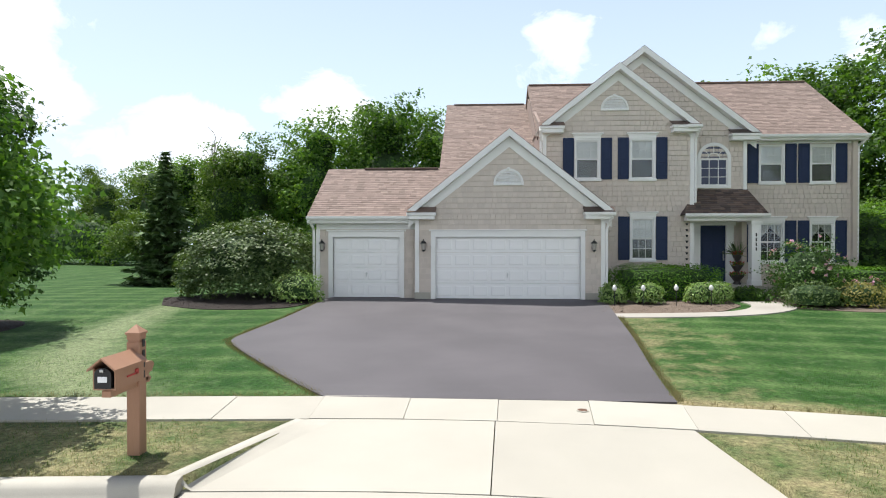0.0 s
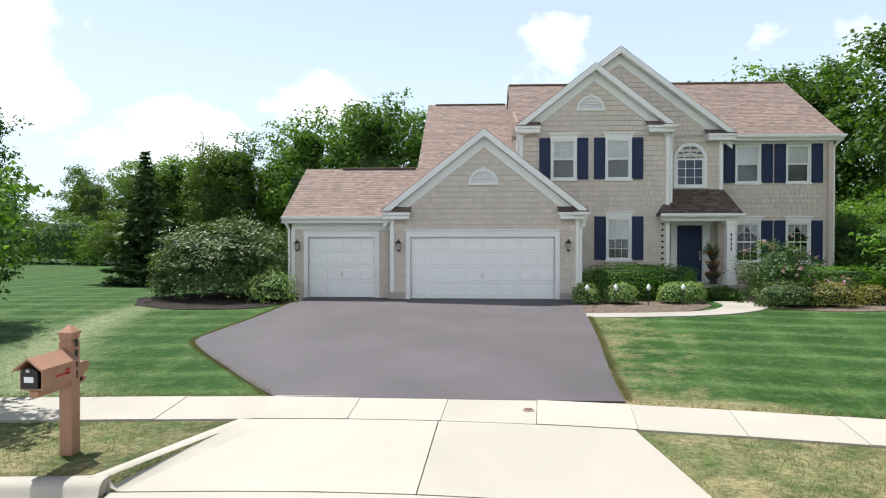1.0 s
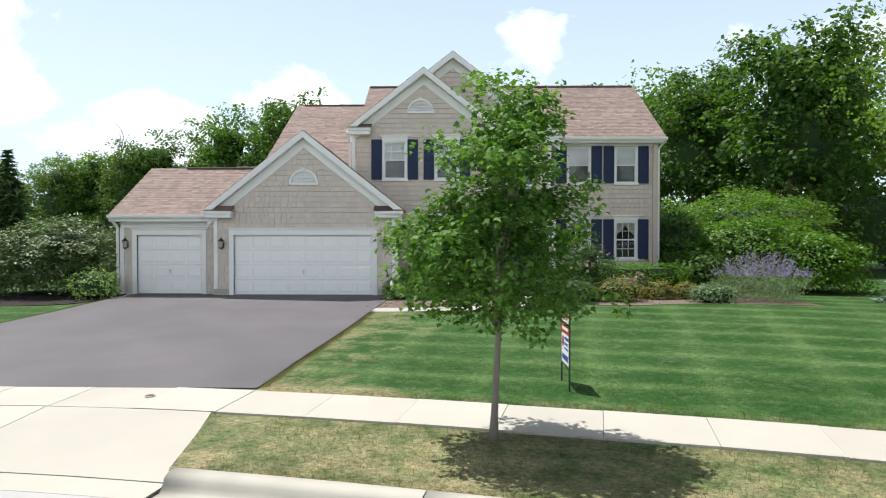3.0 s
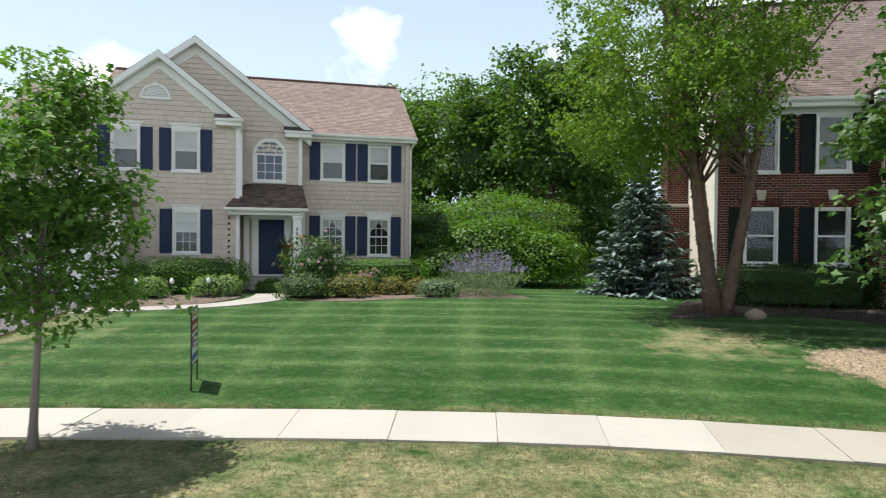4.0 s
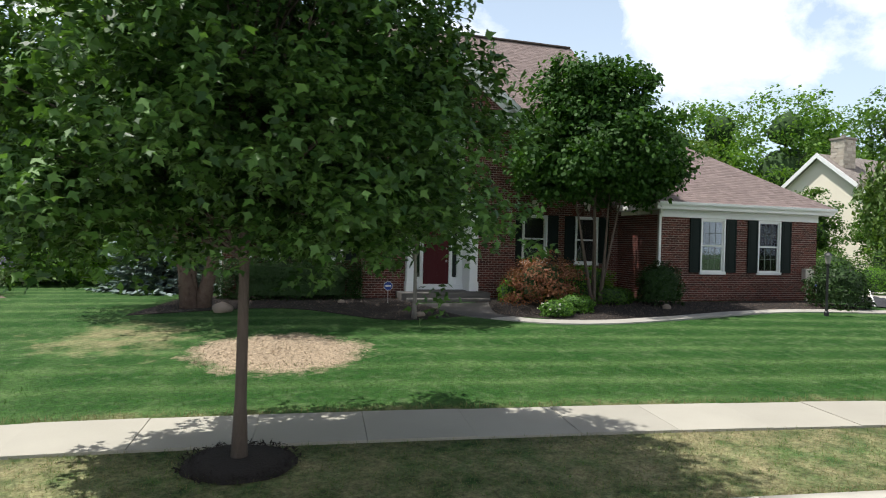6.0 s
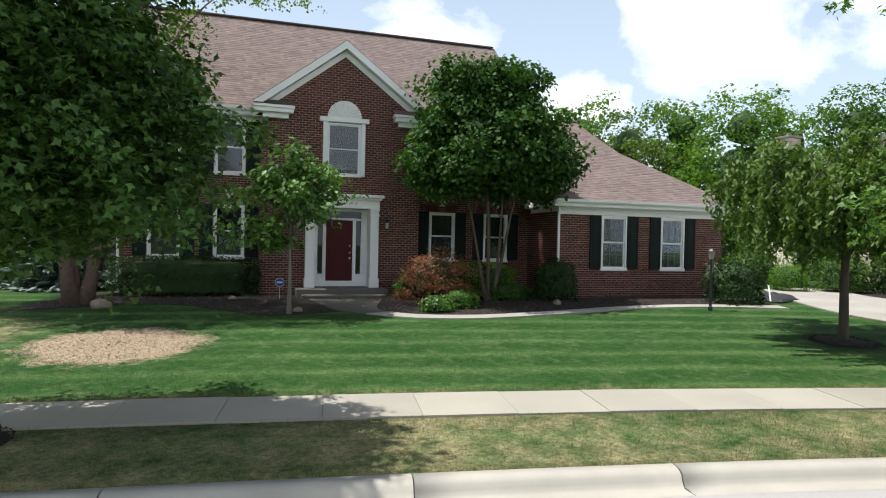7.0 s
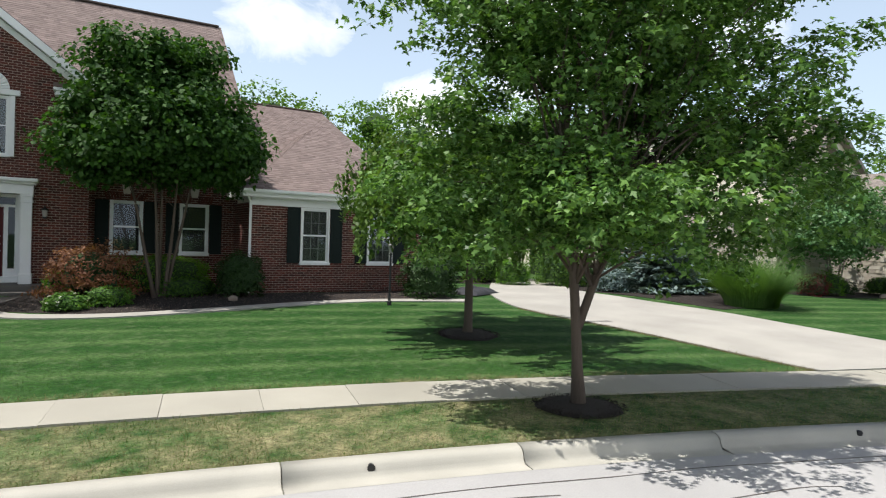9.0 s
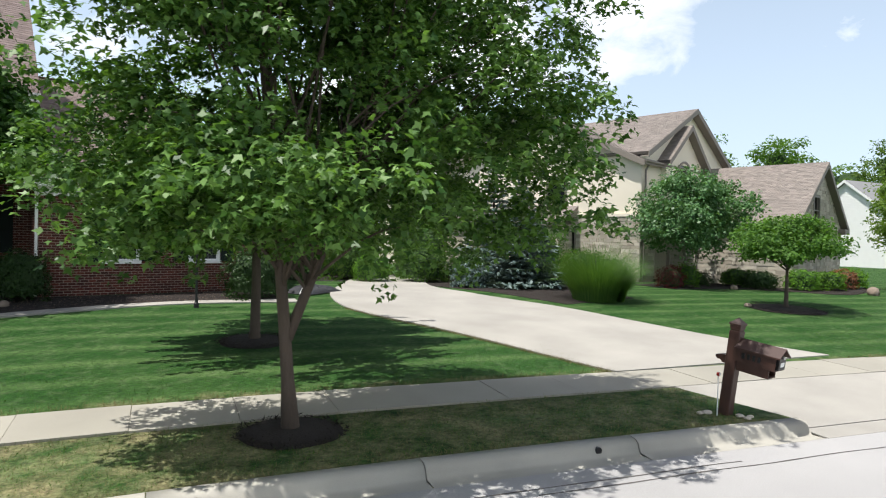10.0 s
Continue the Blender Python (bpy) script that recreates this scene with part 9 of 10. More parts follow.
bed([(45.4, -11.0), (47.2, -15.5), (48.0, -20.5), (45.9, -26.6)], [(52.0, -11.5), (54.6, -18.0), (52.8, -24.5), (49.3, -28.2)], MULCH, "dark mulch bed along the neighbour's drive", n_chips=600, seed=11)
bed([at_c(60.6, -11.0), at_c(63.4, -12.2), at_c(64.8, -14.6), at_c(66.0, -16.4), at_c(71.5, -16.6)], [at_c(61.6, -8.4), at_c(64.0, -8.7), at_c(66.6, -9.4), at_c(66.9, -14.0), at_c(71.5, -14.0)], MULCH, "dark mulch bed before the stone house", n_chips=500, seed=12)
boulder(*at_c(63.3, -12.4), 0.2, 0.2, 7, "small pale stone at the bed's edge")
boulder(*at_c(67.0, -17.0), 0.3, 0.36, 8, "round pale stone at the bed's edge")
boulder(50.0, -32.0, 0.16, 0.14, 9, "small pale stone in the mulch ring")


def parked_car(x, y, rot, material):
    """A small saloon: lofted body, cabin with panes, four wheels."""
    FRAME[0] = Matrix.Translation((x, y, gz(x, y) + 0.02)) @ Matrix.Rotation(radians(rot), 4, "Z")
    C = thing("car", (0, 0, 0), "light grey saloon parked on the far driveway", "car")

    def loft(secs):
        s, vs = Shape(), []
        for px, w, z0, z1, b in secs:
            vs += [(px, -w, z0), (px, -w, z1 - b), (px, -w + b, z1), (px, w - b, z1), (px, w, z1 - b), (px, w, z0)]
        n = len(secs)
        s.add(vs, [(6 * i + k, 6 * i + (k + 1) % 6, 6 * i + 6 + (k + 1) % 6, 6 * i + 6 + k) for i in range(n - 1) for k in range(6)] + [tuple(range(6)), tuple(reversed(range(6 * n - 6, 6 * n)))])
        return s

    part("body", loft([(-2.25, 0.70, 0.35, 0.62, 0.08), (-2.1, 0.82, 0.25, 0.78, 0.10), (-0.9, 0.88, 0.22, 0.92, 0.08), (1.2, 0.88, 0.22, 0.95, 0.08), (2.1, 0.84, 0.25, 0.92, 0.1), (2.3, 0.74, 0.35, 0.75, 0.08)]), material, C, smooth=True)
    part("cabin", loft([(-0.95, 0.70, 0.9, 0.95, 0.02), (-0.2, 0.68, 0.9, 1.40, 0.12), (0.9, 0.68, 0.9, 1.42, 0.12), (1.7, 0.70, 0.9, 0.98, 0.02)]), GLASS, C, smooth=True)
    part("roof_panel", loft([(-0.15, 0.62, 1.36, 1.43, 0.04), (0.9, 0.62, 1.38, 1.45, 0.04)]), material, C)
    for wx in (-1.4, 1.4):
        for wy in (-0.80, 0.80):
            t = part("wheel", Shape().tube([(wx, wy - 0.10, 0.31), (wx, wy + 0.10, 0.31)], [0.31, 0.31], 20), BLACKP, C, "black tyre")
            part("rim", Shape().tube([(wx, wy - 0.11, 0.31), (wx, wy + 0.11, 0.31)], [0.19, 0.19], 14), NICKEL, t)
    for wy in (-0.6, 0.6):
        part("headlight", Shape().box(-2.22, -2.12, wy - 0.16, wy + 0.16, 0.58, 0.70, 0.02), LAMPGLASS, C)
        part("tail_light", Shape().box(2.22, 2.3, wy - 0.15, wy + 0.15, 0.62, 0.76, 0.02), REDP, C)
    FRAME[0] = Matrix.Identity(4)


CARGREY = mat("light_grey_car_paint", (0.55, 0.56, 0.57), 0.25, 0.03, 2, 40, 0.0, metal=0.3)
parked_car(*at_c(77.5, -20.5), 60, CARGREY)
# more tall trees far down the street
for i, (x, y, h, m) in enumerate(((112, -52, 11, L_WOOD), (122, -42, 14, L_WOOD), (128, -58, 13, L_WOODPALE), (120, -70, 12, L_WOOD), (135, -80, 14, L_WOOD), (128, -30, 15, L_WOOD), (110, -14, 14, L_WOODPALE), (140, -50, 16, L_WOOD))):
    w = h * 0.33
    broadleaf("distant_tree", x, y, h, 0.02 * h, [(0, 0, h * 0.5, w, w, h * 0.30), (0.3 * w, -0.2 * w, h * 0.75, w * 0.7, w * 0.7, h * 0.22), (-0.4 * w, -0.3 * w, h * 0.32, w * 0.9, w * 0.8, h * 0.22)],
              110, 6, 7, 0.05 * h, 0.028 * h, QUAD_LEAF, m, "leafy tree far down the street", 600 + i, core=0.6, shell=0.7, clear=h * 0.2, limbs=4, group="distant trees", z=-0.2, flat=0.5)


# ---------------- letterboxes, sign, lamps ----------------
def post_with_cap(T, x, y, z0, z1, w, material, lean=(0, 0)):
    """A square post with chamfered edges, a moulded neck and a pyramid cap."""
    lx, ly = lean
    s = Shape()
    b = w * 0.06
    ring = [(-w / 2 + b, -w / 2), (w / 2 - b, -w / 2), (w / 2, -w / 2 + b), (w / 2, w / 2 - b), (w / 2 - b, w / 2), (-w / 2 + b, w / 2), (-w / 2, w / 2 - b), (-w / 2, -w / 2 + b)]
    ht = z1 - z0
    secs = [(z0, 1.0), (z1 - 0.20, 1.0), (z1 - 0.195, 0.86), (z1 - 0.175, 0.86), (z1 - 0.17, 1.0), (z1 - 0.115, 1.0)]
    vs = []
    for z, k in secs:
        t = (z - z0) / ht
        vs += [(x + lx * t + px * k, y + ly * t + py * k, z) for px, py in ring]
    n = len(secs)
    s.add(vs, [(8 * i + k, 8 * i + (k + 1) % 8, 8 * i + 8 + (k + 1) % 8, 8 * i + 8 + k) for i in range(n - 1) for k in range(8)] + [tuple(range(8 * n - 8, 8 * n))])
    part("post", s, material, T)
    c = Shape()
    h = w * 0.56
    za = z1 - 0.112
    cx, cy = x + lx, y + ly
    vs = [(cx + sx * h, cy + sy * h, za) for sx, sy in ((-1, -1), (1, -1), (1, 1), (-1, 1))] + [(cx + sx * h, cy + sy * h, za + 0.022) for sx, sy in ((-1, -1), (1, -1), (1, 1), (-1, 1))] + [(cx, cy, z1)]
    c.add(vs, [(3, 2, 1, 0), (0, 1, 5, 4), (1, 2, 6, 5), (2, 3, 7, 6), (3, 0, 4, 7), (4, 5, 8), (5, 6, 8), (6, 7, 8), (7, 4, 8)])
    part("pyramid_cap", c, material, T)


def mailbox_house(T, x, y0, y1, z0, zs, z1, w, material, roof, front_open=True):
    """A little gabled box whose front faces -y: sides, floor, overhanging roof boards, dark tin box inside."""
    h, t = w / 2, 0.018
    body = Shape().box(x - h, x - h + t, y0 + 0.03, y1, z0, zs).box(x + h - t, x + h, y0 + 0.03, y1, z0, zs).box(x - h + t, x + h - t, y0 + 0.03, y1, z0, z0 + t)
    body.slab([(x - h, y1, z0), (x + h, y1, z0), (x + h, y1, zs), (x, y1, z1 - 0.03), (x - h, y1, zs)], (0, 0.018, 0))
    b = part("box_body", body, material, T)
    for sx in (-1, 1):
        e = h + 0.03
        dz = (z1 - zs) / h * 0.03
        part("roof_board", Shape().slab([(x, y0 - 0.035, z1), (x + sx * e, y0 - 0.035, zs - dz), (x + sx * e, y1 + 0.04, zs - dz), (x, y1 + 0.04, z1)], (0, 0, 0.022)), roof, T)
    # the tin box inside with its round-topped door
    n, vs = 14, []
    r = h - t - 0.02
    prof = [(x - r, z0 + t + 0.005), (x + r, z0 + t + 0.005)] + [(x + math.cos(math.pi * i / n) * r, zs - 0.06 + math.sin(math.pi * i / n) * r * 0.75) for i in range(n + 1)]
    m = part("tin_box", Shape().slab([(px, y0 + 0.015, pz) for px, pz in prof], (0, y1 - y0 - 0.05, 0)), BLACKP, T, "black round-topped letterbox")
    part("box_door", Shape().slab([(x + (px - x) * 1.04, y0 - 0.004, z0 + t + (pz - z0 - t) * 1.03) for px, pz in prof], (0, 0.018, 0)), BLACKP, m)
    part("door_pull", Shape().box(x - 0.02, x + 0.02, y0 - 0.03, y0 - 0.004, zs - 0.03, zs, 0.004), NICKEL, m)
    part("name_plate", Shape().box(x - 0.05, x + 0.05, y0 - 0.010, y0 - 0.005, zs - 0.14, zs - 0.08), WHITE, m)


def bracket_arm(T, x, ya, yb, z0, z1, w, material, tail):
    """The arm through the post, with a scalloped tail."""
    s = Shape()
    s.box(x - w / 2, x + w / 2, ya, yb, z0, z1, 0.004)
    part("arm", s, material, T)
    zc, hh = (z0 + z1) / 2, (z1 - z0) / 2
    prof = [(0, -hh), (tail * 0.45, -hh), (tail * 0.6, -hh * 0.35), (tail * 0.8, -hh * 0.45), (tail, hh * 0.1), (tail * 0.96, hh * 0.55), (tail * 0.75, hh * 0.7), (tail * 0.6, hh), (0, hh)]
    part("scalloped_tail", Shape().slab([(x - w * 0.5, yb + a, zc + b) for a, b in prof], (w, 0, 0)), material, T)


def mailbox_one():
    x, y = -2.54, -14.13
    T = thing("mailbox", (x, y, -0.51), "tan-brown cedar letterbox with house-shaped box on post", "mailbox")
    post_with_cap(T, x, y, -0.56, 0.98, 0.155, CEDAR)
    mailbox_house(T, x, -14.78, -14.22, 0.36, 0.59, 0.69, 0.25, CEDAR, CEDAR)
    bracket_arm(T, x, -14.72, -13.95, 0.275, 0.345, 0.10, CEDAR, 0.05)
    part("scalloped_tail", Shape().slab([(x - 0.05, -14.03 + a, 0.42 + b) for a, b in ((0, -0.13), (0.06, -0.11), (0.09, -0.03), (0.15, -0.03), (0.20, 0.05), (0.16, 0.09), (0.10, 0.10), (0, 0.10))], (0.10, 0, 0)), CEDAR, T)
    part("flag", Shape().box(x + 0.127, x + 0.135, -14.55, -14.34, 0.455, 0.475, 0.001).box(x + 0.127, x + 0.135, -14.39, -14.32, 0.455, 0.515, 0.002), REDP, T, "red metal flag")
    digit_bars(T, x + 0.078, y, 0.34, 0.82, 4, 0.045, LAMPBLACK, axis="y")


mailbox_one()


def mailbox_two():
    # turned so that its box reaches over the street's edge
    ang = math.atan2(-0.90, -0.43) + math.pi / 2
    FRAME[0] = Matrix.Translation((35.5, -31.9, -0.51)) @ Matrix.Rotation(ang, 4, "Z") @ Matrix.Rotation(radians(6.5), 4, "X") @ Matrix.Translation((0, 0, 0.51))
    T = thing("mailbox", (0, 0, -0.51), "dark stained wooden letterbox leaning slightly on its post", "mailbox")
    post_with_cap(T, 0, 0, -0.56, 0.95, 0.16, CEDARDARK)
    mailbox_house(T, 0.02, -0.67, -0.10, 0.33, 0.54, 0.64, 0.26, CEDARDARK, CEDARDARK)
    part("paper_slot", Shape().box(-0.09, 0.13, -0.56, -0.1, 0.20, 0.216).box(-0.09, -0.074, -0.56, -0.1, 0.216, 0.33).box(0.114, 0.13, -0.56, -0.1, 0.216, 0.33).box(-0.074, 0.114, -0.12, -0.1, 0.216, 0.33), CEDARDARK, T, "open newspaper slot")
    bracket_arm(T, 0.02, -0.2, 0.06, 0.24, 0.36, 0.09, CEDARDARK, 0.20)
    for i in range(4):
        for sx in (-0.122, 0.152):
            part("number_bar", Shape().box(sx - 0.006, sx + 0.006, -0.44 + i * 0.075, -0.40 + i * 0.075, 0.40, 0.48, 0.003), LAMPBLACK, T)
    FRAME[0] = Matrix.Identity(4)
    tg = thing("marker_stake", (35.32, -31.80, -0.51), "thin white stake with small red round reflector", "marker")
    part("stake", Shape().tube([(35.32, -31.80, -0.55), (35.32, -31.80, 0.12)], [0.008, 0.008], 6), WHITE, tg)
    part("reflector", Shape().tube([(35.315, -31.815, 0.10), (35.325, -31.785, 0.10)], [0.027, 0.027], 14), REDP, tg)
    part("reflector_rim", Shape().tube([(35.313, -31.825, 0.10), (35.316, -31.816, 0.10)], [0.02, 0.02], 12), WHITE, tg)
    for i, (dx, dy, r) in enumerate(((-0.1, 0.24, 0.09), (-0.18, 0.33, 0.07), (-0.05, -0.2, 0.08), (-0.12, -0.3, 0.07), (0.02, -0.34, 0.06))):
        boulder(35.5 + dx, -31.9 + dy, r, r * 0.45, 20 + i, "small white stone by the letterbox", LIMESTONE)


mailbox_two()

SIGNWHITE = mat("white_sign_board", (0.78, 0.78, 0.76), 0.45, 0.02, 2, 40, 0.0)
SIGNRED = mat("red_sign_ink", (0.45, 0.02, 0.03), 0.5, 0.05, 2, 40, 0.0)
SIGNBLUE = mat("blue_sign_ink", (0.02, 0.06, 0.30), 0.5, 0.05, 2, 40, 0.0)


def sale_sign():
    # the board stands square to the kerb; local x runs along it
    FRAME[0] = Matrix.Translation((9.5, -11.45, 0)) @ Matrix.Rotation(radians(90), 4, "Z")
    T = thing("sale_sign", (0, 0, -0.45), "white and red yard sign in a black metal frame", "sign")
    fr = Shape()
    for x in (-0.34, 0.34):
        fr.box(x - 0.012, x + 0.012, -0.012, 0.012, -0.5, 0.78)
    fr.box(-0.328, 0.328, -0.012, 0.012, 0.756, 0.78).box(-0.328, 0.328, -0.012, 0.012, 0.565, 0.585).box(-0.328, 0.328, -0.012, 0.012, -0.125, -0.105)
    part("frame", fr, LAMPBLACK, T, "black square-bar metal frame")
    part("rider", Shape().box(-0.325, 0.325, -0.006, 0.006, 0.59, 0.75), SIGNWHITE, T, "white top panel with red lettering")
    part("board", Shape().box(-0.325, 0.325, -0.006, 0.006, -0.10, 0.56), SIGNWHITE, T)
    for sy in (-1, 1):
        y0, y1 = (-0.009, -0.006) if sy < 0 else (0.006, 0.009)
        part("red_band", Shape().box(-0.325, 0.325, y0, y1, 0.40, 0.56), SIGNRED, T)
        part("lettering_bar", Shape().box(-0.25, 0.25, y0 * 1.3 if sy < 0 else y1, y0 if sy < 0 else y1 * 1.3, 0.455, 0.505), SIGNWHITE, T)
        for za, zb, xa, xb in ((0.30, 0.35, -0.05, 0.28), (0.215, 0.255, -0.05, 0.22), (0.14, 0.17, -0.05, 0.25)):
            part("lettering_bar", Shape().box(xa * -sy if sy > 0 else xa, xb * -sy if sy > 0 else xb, y0, y1, za, zb) if sy < 0 else Shape().box(-xb, -xa, y0, y1, za, zb), SIGNBLUE, T)
        part("lettering_bar", Shape().box(-0.26, 0.26, y0, y1, -0.04, 0.05), SIGNBLUE, T)
        cx = -0.19 if sy < 0 else 0.19
        part("emblem", Shape().slab([(cx + math.cos(2 * math.pi * i / 18) * 0.085, y0, 0.255 + math.sin(2 * math.pi * i / 18) * 0.095) for i in range(18)], (0, y1 - y0, 0)), SIGNRED, T)
        part("emblem_band", Shape().box(cx - 0.07, cx + 0.07, y0 - 0.002 if sy < 0 else y1, y0 if sy < 0 else y1 + 0.002, 0.235, 0.275), SIGNBLUE, T)
        cu = bpy.data.curves.new("sale_words", "FONT")
        cu.body, cu.size, cu.align_x, cu.align_y, cu.extrude = "For Sale", 0.135, "CENTER", "CENTER", 0.001
        cu.materials.append(SIGNRED)
        ob = new("lettering", cu)
        ob.parent = T
        m = Matrix.Translation((0, -0.009 if sy < 0 else 0.009, 0.67)) @ Matrix.Rotation(0 if sy < 0 else math.pi, 4, "Z") @ Matrix.Rotation(math.pi / 2, 4, "X")
        ob.matrix_basis = origin_of(T).inverted() @ FRAME[0] @ m
    FRAME[0] = Matrix.Identity(4)


sale_sign()


def lamp_post(x, y, h):
    z = gz(x, y)
    T = thing("lamp_post", (x, y, z), "slim black metal lamp post on the lawn", "lamp post")
    part("pole", Shape().turned(x, y, [(0.07, z - 0.05), (0.07, z + 0.12), (0.045, z + 0.16), (0.036, z + 0.3), (0.034, z + h - 0.45), (0.05, z + h - 0.42), (0.03, z + h - 0.38)], 12), LAMPBLACK, T)
    part("lantern_glass", Shape().turned(x, y, [(0.06, z + h - 0.38), (0.10, z + h - 0.13)], 6), LAMPGLASS, T)
    part("lantern_cap", Shape().turned(x, y, [(0.13, z + h - 0.13), (0.06, z + h - 0.06), (0.02, z + h - 0.04), (0.02, z + h)], 6), LAMPBLACK, T)


lamp_post(37.65, -18.4, 2.0)


def yard_sign(x, y, h, w, face, octagon=True):
    """A small blue security sign on a stake, facing the street."""
    z = gz(x, y)
    FRAME[0] = Matrix.Translation((x, y, 0)) @ Matrix.Rotation(face, 4, "Z")
    T = thing("yard_sign", (0, 0, z), "small blue yard sign on a thin stake", "sign")
    part("stake", Shape().tube([(0, 0.01, z - 0.05), (0, 0.01, z + h)], [0.009, 0.009], 6), NICKEL, T)
    zc = z + h - w * 0.3
    if octagon:
        pr = [(math.cos(math.pi / 8 + i * math.pi / 4) * w / 2, math.sin(math.pi / 8 + i * math.pi / 4) * w / 2) for i in range(8)]
    else:
        pr = [(-w / 2, -w / 2), (w / 2, -w / 2), (w / 2, w / 2), (-w / 2, w / 2)]
    part("sign_face", Shape().slab([(a * 1.08, -0.002, zc + b * 1.08) for a, b in pr], (0, 0.006, 0)), SIGNWHITE, T)
    part("blue_panel", Shape().slab([(a, -0.006, zc + b) for a, b in pr], (0, 0.003, 0)), SIGNBLUE, T)
    part("lettering_bar", Shape().box(-w * 0.32, w * 0.32, -0.009, -0.006, zc - w * 0.08, zc + w * 0.10), SIGNWHITE, T)
    FRAME[0] = Matrix.Identity(4)


yard_sign(*at_b(29.0, 3.2), 0.62, 0.27, BROT)
yard_sign(*at_b(44.9, 2.3), 0.62, 0.20, BROT, False)

# utility box on the wing, and a heap of folded tarpaulin with a pipe by the drive
FRAME[0] = Matrix.Rotation(BROT, 4, "Z")
ub = thing("utility_box", (44.95, 2.8, 0.75), "beige metal utility box on the brick wall", "utility box")
part("case", Shape().box(44.75, 45.15, 2.66, 2.845, 0.75, 1.2, 0.012), LIMESTONE, ub)
part("lid", Shape().box(44.77, 45.13, 2.645, 2.66, 0.80, 1.17, 0.004), LIMESTONE, ub)
part("conduit", Shape().tube([(44.95, 2.75, 0.75), (44.95, 2.75, -0.3)], [0.025, 0.025], 8), LIMESTONE, ub)
FRAME[0] = Matrix.Identity(4)
tz = gz(42.6, -18.5)
tp = thing("tarpaulin_heap", (42.6, -18.5, tz), "crumpled dark grey tarpaulin heap beside the drive", "tarpaulin")
vs, m1 = [], 26
for i in range(m1 + 1):
    for j in range(m1 + 1):
        a, b = i / m1 * 2 - 1, j / m1 * 2 - 1
        hgt = max(0.0, 1 - a * a) * max(0.0, 1 - b * b)
        vs.append((42.6 + a * 0.95, -18.5 + b * 0.6, tz + 0.02 + hgt ** 0.6 * (0.26 + 0.16 * noise.noise(Vector((a * 2.6, b * 2.6, 1)))) + 0.05 * hgt * noise.noise(Vector((a * 8, b * 8, 4)))))
TARP = mat("dark_grey_tarpaulin", (0.03, 0.031, 0.035), 0.8, 0.2, 3, 40, 0.3)
part("cloth", Shape().add(vs, [(i * (m1 + 1) + j, (i + 1) * (m1 + 1) + j, (i + 1) * (m1 + 1) + j + 1, i * (m1 + 1) + j + 1) for i in range(m1) for j in range(m1)]), TARP, tp)
pp = thing("loose_pipe", (42.3, -18.3, tz), "thin white plastic pipe leaning on the heap", "pipe")
part("pipe", Shape().tube([(41.6, -18.75, tz + 0.02), (42.6, -18.3, tz + 0.55)], [0.025, 0.025], 10), WHITE, pp)

# ---------------- the cream house's porch and bed ----------------
URN = mat("dark_bronze_urn", (0.035, 0.028, 0.024), 0.5, 0.2, 5, 50, 0.2)


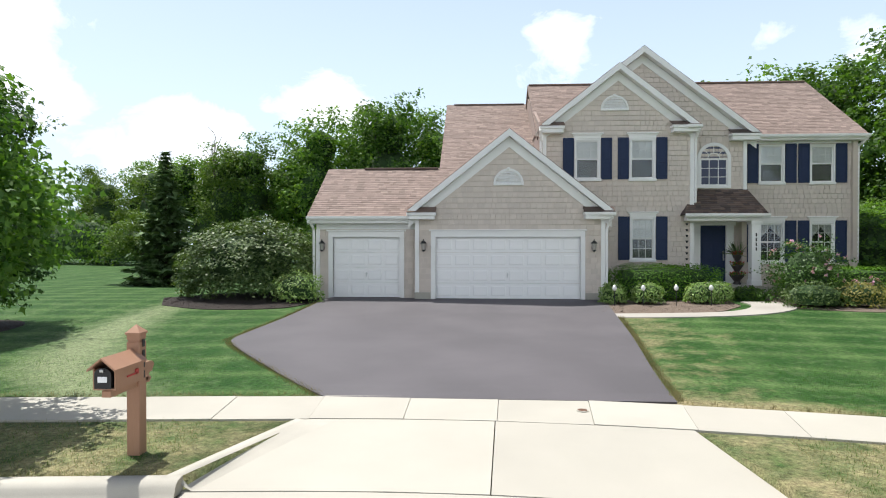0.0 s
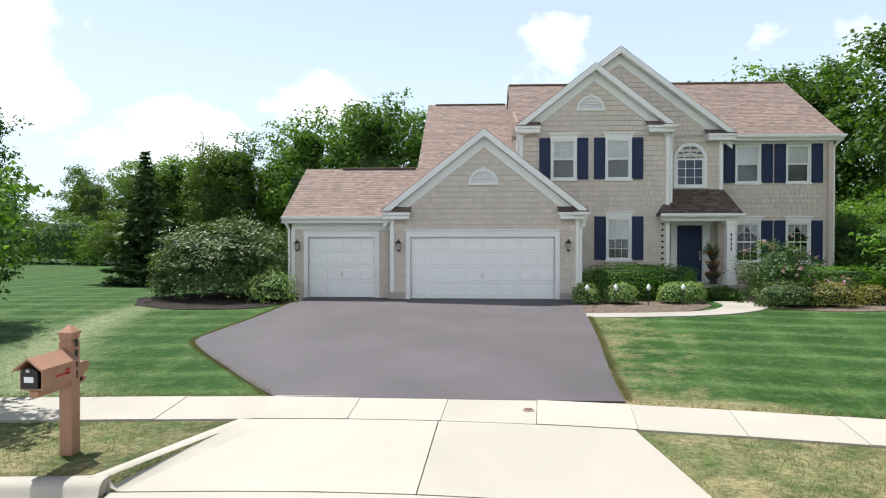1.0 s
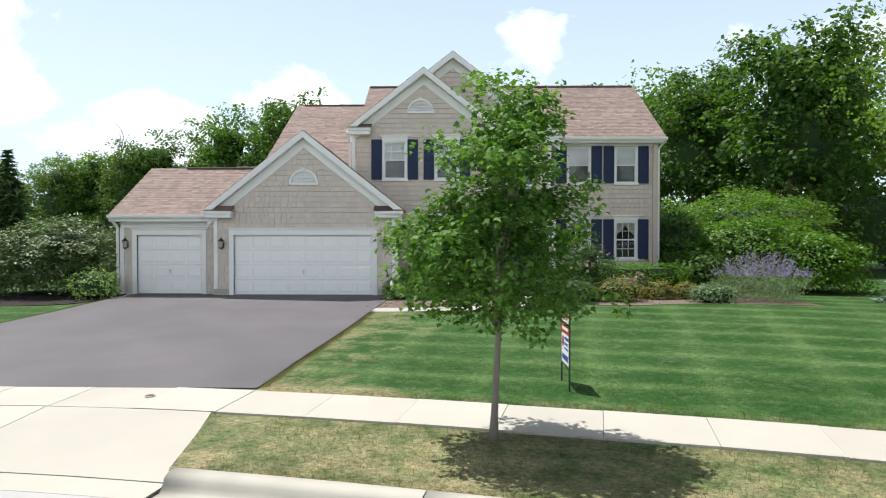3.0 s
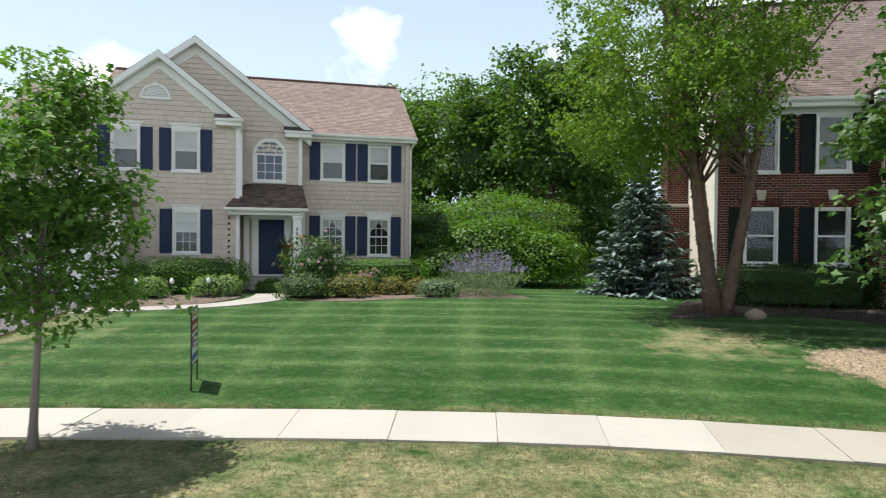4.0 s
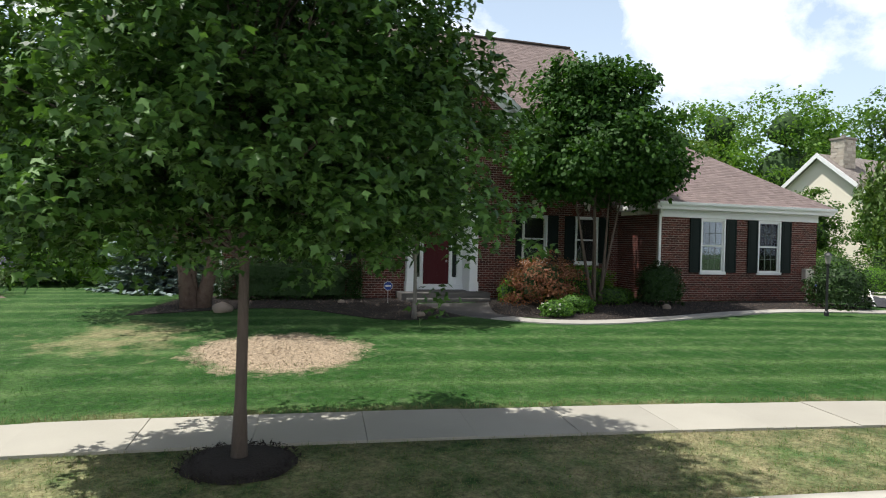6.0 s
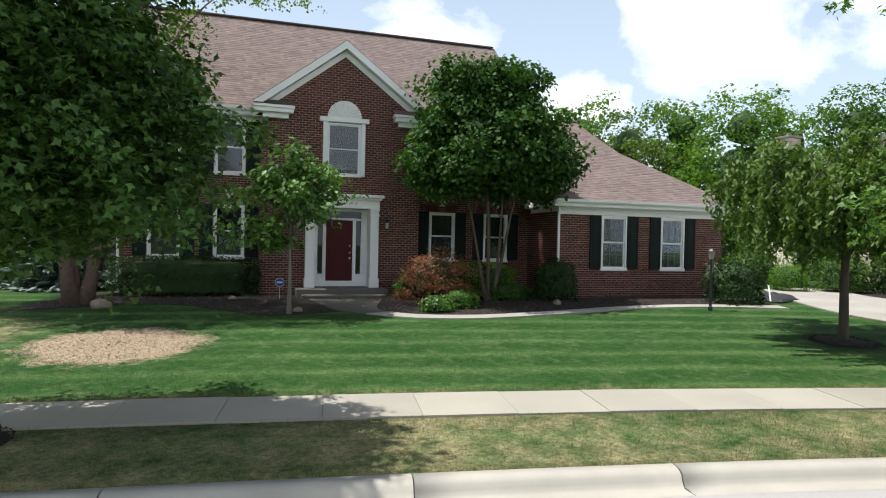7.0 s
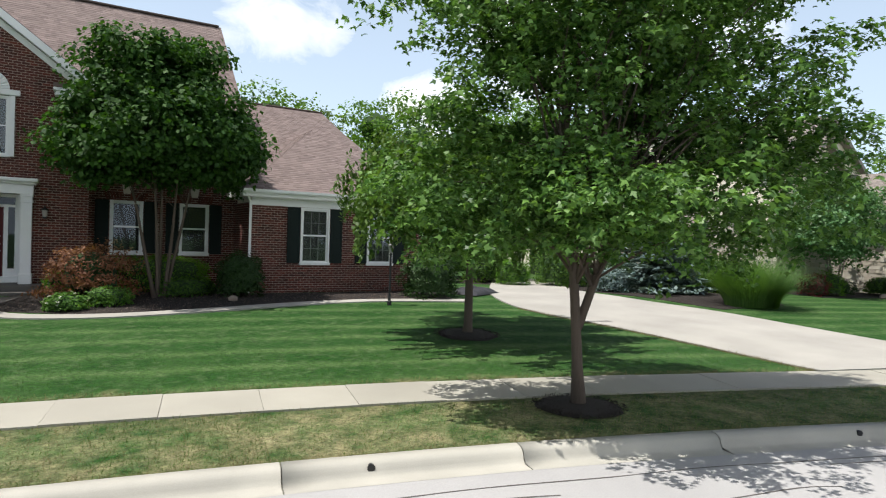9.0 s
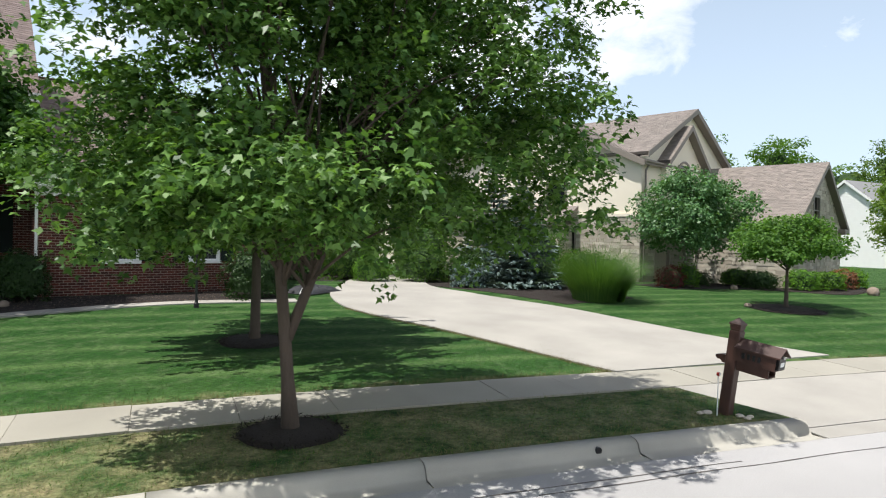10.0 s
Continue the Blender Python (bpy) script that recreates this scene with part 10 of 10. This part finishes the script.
def tiered_planter(x, y, z):
    T = thing("tiered_planter", (x, y, z), "dark three-tier urn planter with red flowers", "planter")
    z0 = z
    for k, r in enumerate((0.26, 0.21, 0.17)):
        part("urn", Shape().turned(x, y, [(r * 0.55, z0), (r * 0.55, z0 + 0.04), (r * 0.35, z0 + 0.10), (r * 0.55, z0 + 0.17), (r * 0.95, z0 + 0.30), (r, z0 + 0.36), (r * 0.9, z0 + 0.36), (r * 0.8, z0 + 0.33)], 20), URN, T, smooth=True)
        rng = np.random.default_rng(700 + k)
        n = 170
        a, d = rng.uniform(0, 6.28, n), r * np.sqrt(rng.random(n)) * 1.15
        p = np.stack([x + np.cos(a) * d, y + np.sin(a) * d, z0 + 0.36 + rng.uniform(-0.03, 0.09, n)], 1)
        leaf_mesh("foliage", p, rng.normal(size=p.shape) + np.array([0, 0, 1.0]), 0.06 * rng.uniform(0.7, 1.2, n), OVAL_LEAF, L_BOX, T, rng)
        leaf_mesh("flower_mass", p[:70] + np.array([0, 0, 0.03]), rng.normal(size=(70, 3)) + np.array([0, -0.6, 0.6]), 0.07 * rng.uniform(0.7, 1.2, 70), QUAD_LEAF, L_RED, T, rng)
        z0 += 0.37
    rng = np.random.default_rng(710)
    n = 60
    p = np.tile(np.array([[x, y, z0 - 0.02]]), (n, 1)) + rng.normal(size=(n, 3)) * np.array([0.03, 0.03, 0])
    ax = np.stack([rng.normal(size=n) * 0.35, rng.normal(size=n) * 0.35, np.ones(n)], 1)
    leaf_mesh("spike_grass", p, rng.normal(size=(n, 3)), rng.uniform(0.3, 0.62, n), BLADE * np.array([0.6, 1, 1]), L_SAGE, T, rng, ax)


tiered_planter(11.0, 2.35, 0.40)
GLOBE = mat("white_glass_globe", (0.75, 0.76, 0.74), 0.2, 0.03, 2, 40, 0.0)
for x in (5.69, 6.57, 7.58, 8.64):
    zz = gz(x, -1.5)
    g = thing("garden_light", (x, -1.5, zz), "slim garden stake light with white globe", "garden light", "garden lights")
    part("stake", Shape().tube([(x, -1.5, zz - 0.05), (x, -1.5, zz + 0.5)], [0.012, 0.012], 8), LAMPBLACK, g)
    part("globe", Shape().turned(x, -1.5, [(0.01, zz + 0.48), (0.05, zz + 0.50), (0.072, zz + 0.56), (0.05, zz + 0.62), (0.01, zz + 0.64)], 14), GLOBE, g, smooth=True)
    part("cap", Shape().turned(x, -1.5, [(0.045, zz + 0.615), (0.05, zz + 0.63), (0.012, zz + 0.665)], 12), NICKEL, g)
cov = thing("access_cover", (2.9, -12.1, WALK_Z), "small round rusty metal cover in the pavement", "cover")
part("ring", Shape().turned(2.9, -12.1, [(0.085, WALK_Z - 0.02), (0.085, WALK_Z + 0.018), (0.075, WALK_Z + 0.020)], 20), KERBCON, cov)
RUST = mat("rusty_iron", (0.12, 0.06, 0.035), 0.8, 0.25, 8, 60, 0.4)
part("lid", Shape().turned(2.9, -12.1, [(0.07, WALK_Z - 0.02), (0.07, WALK_Z + 0.021), (0.06, WALK_Z + 0.024)], 20), RUST, cov)
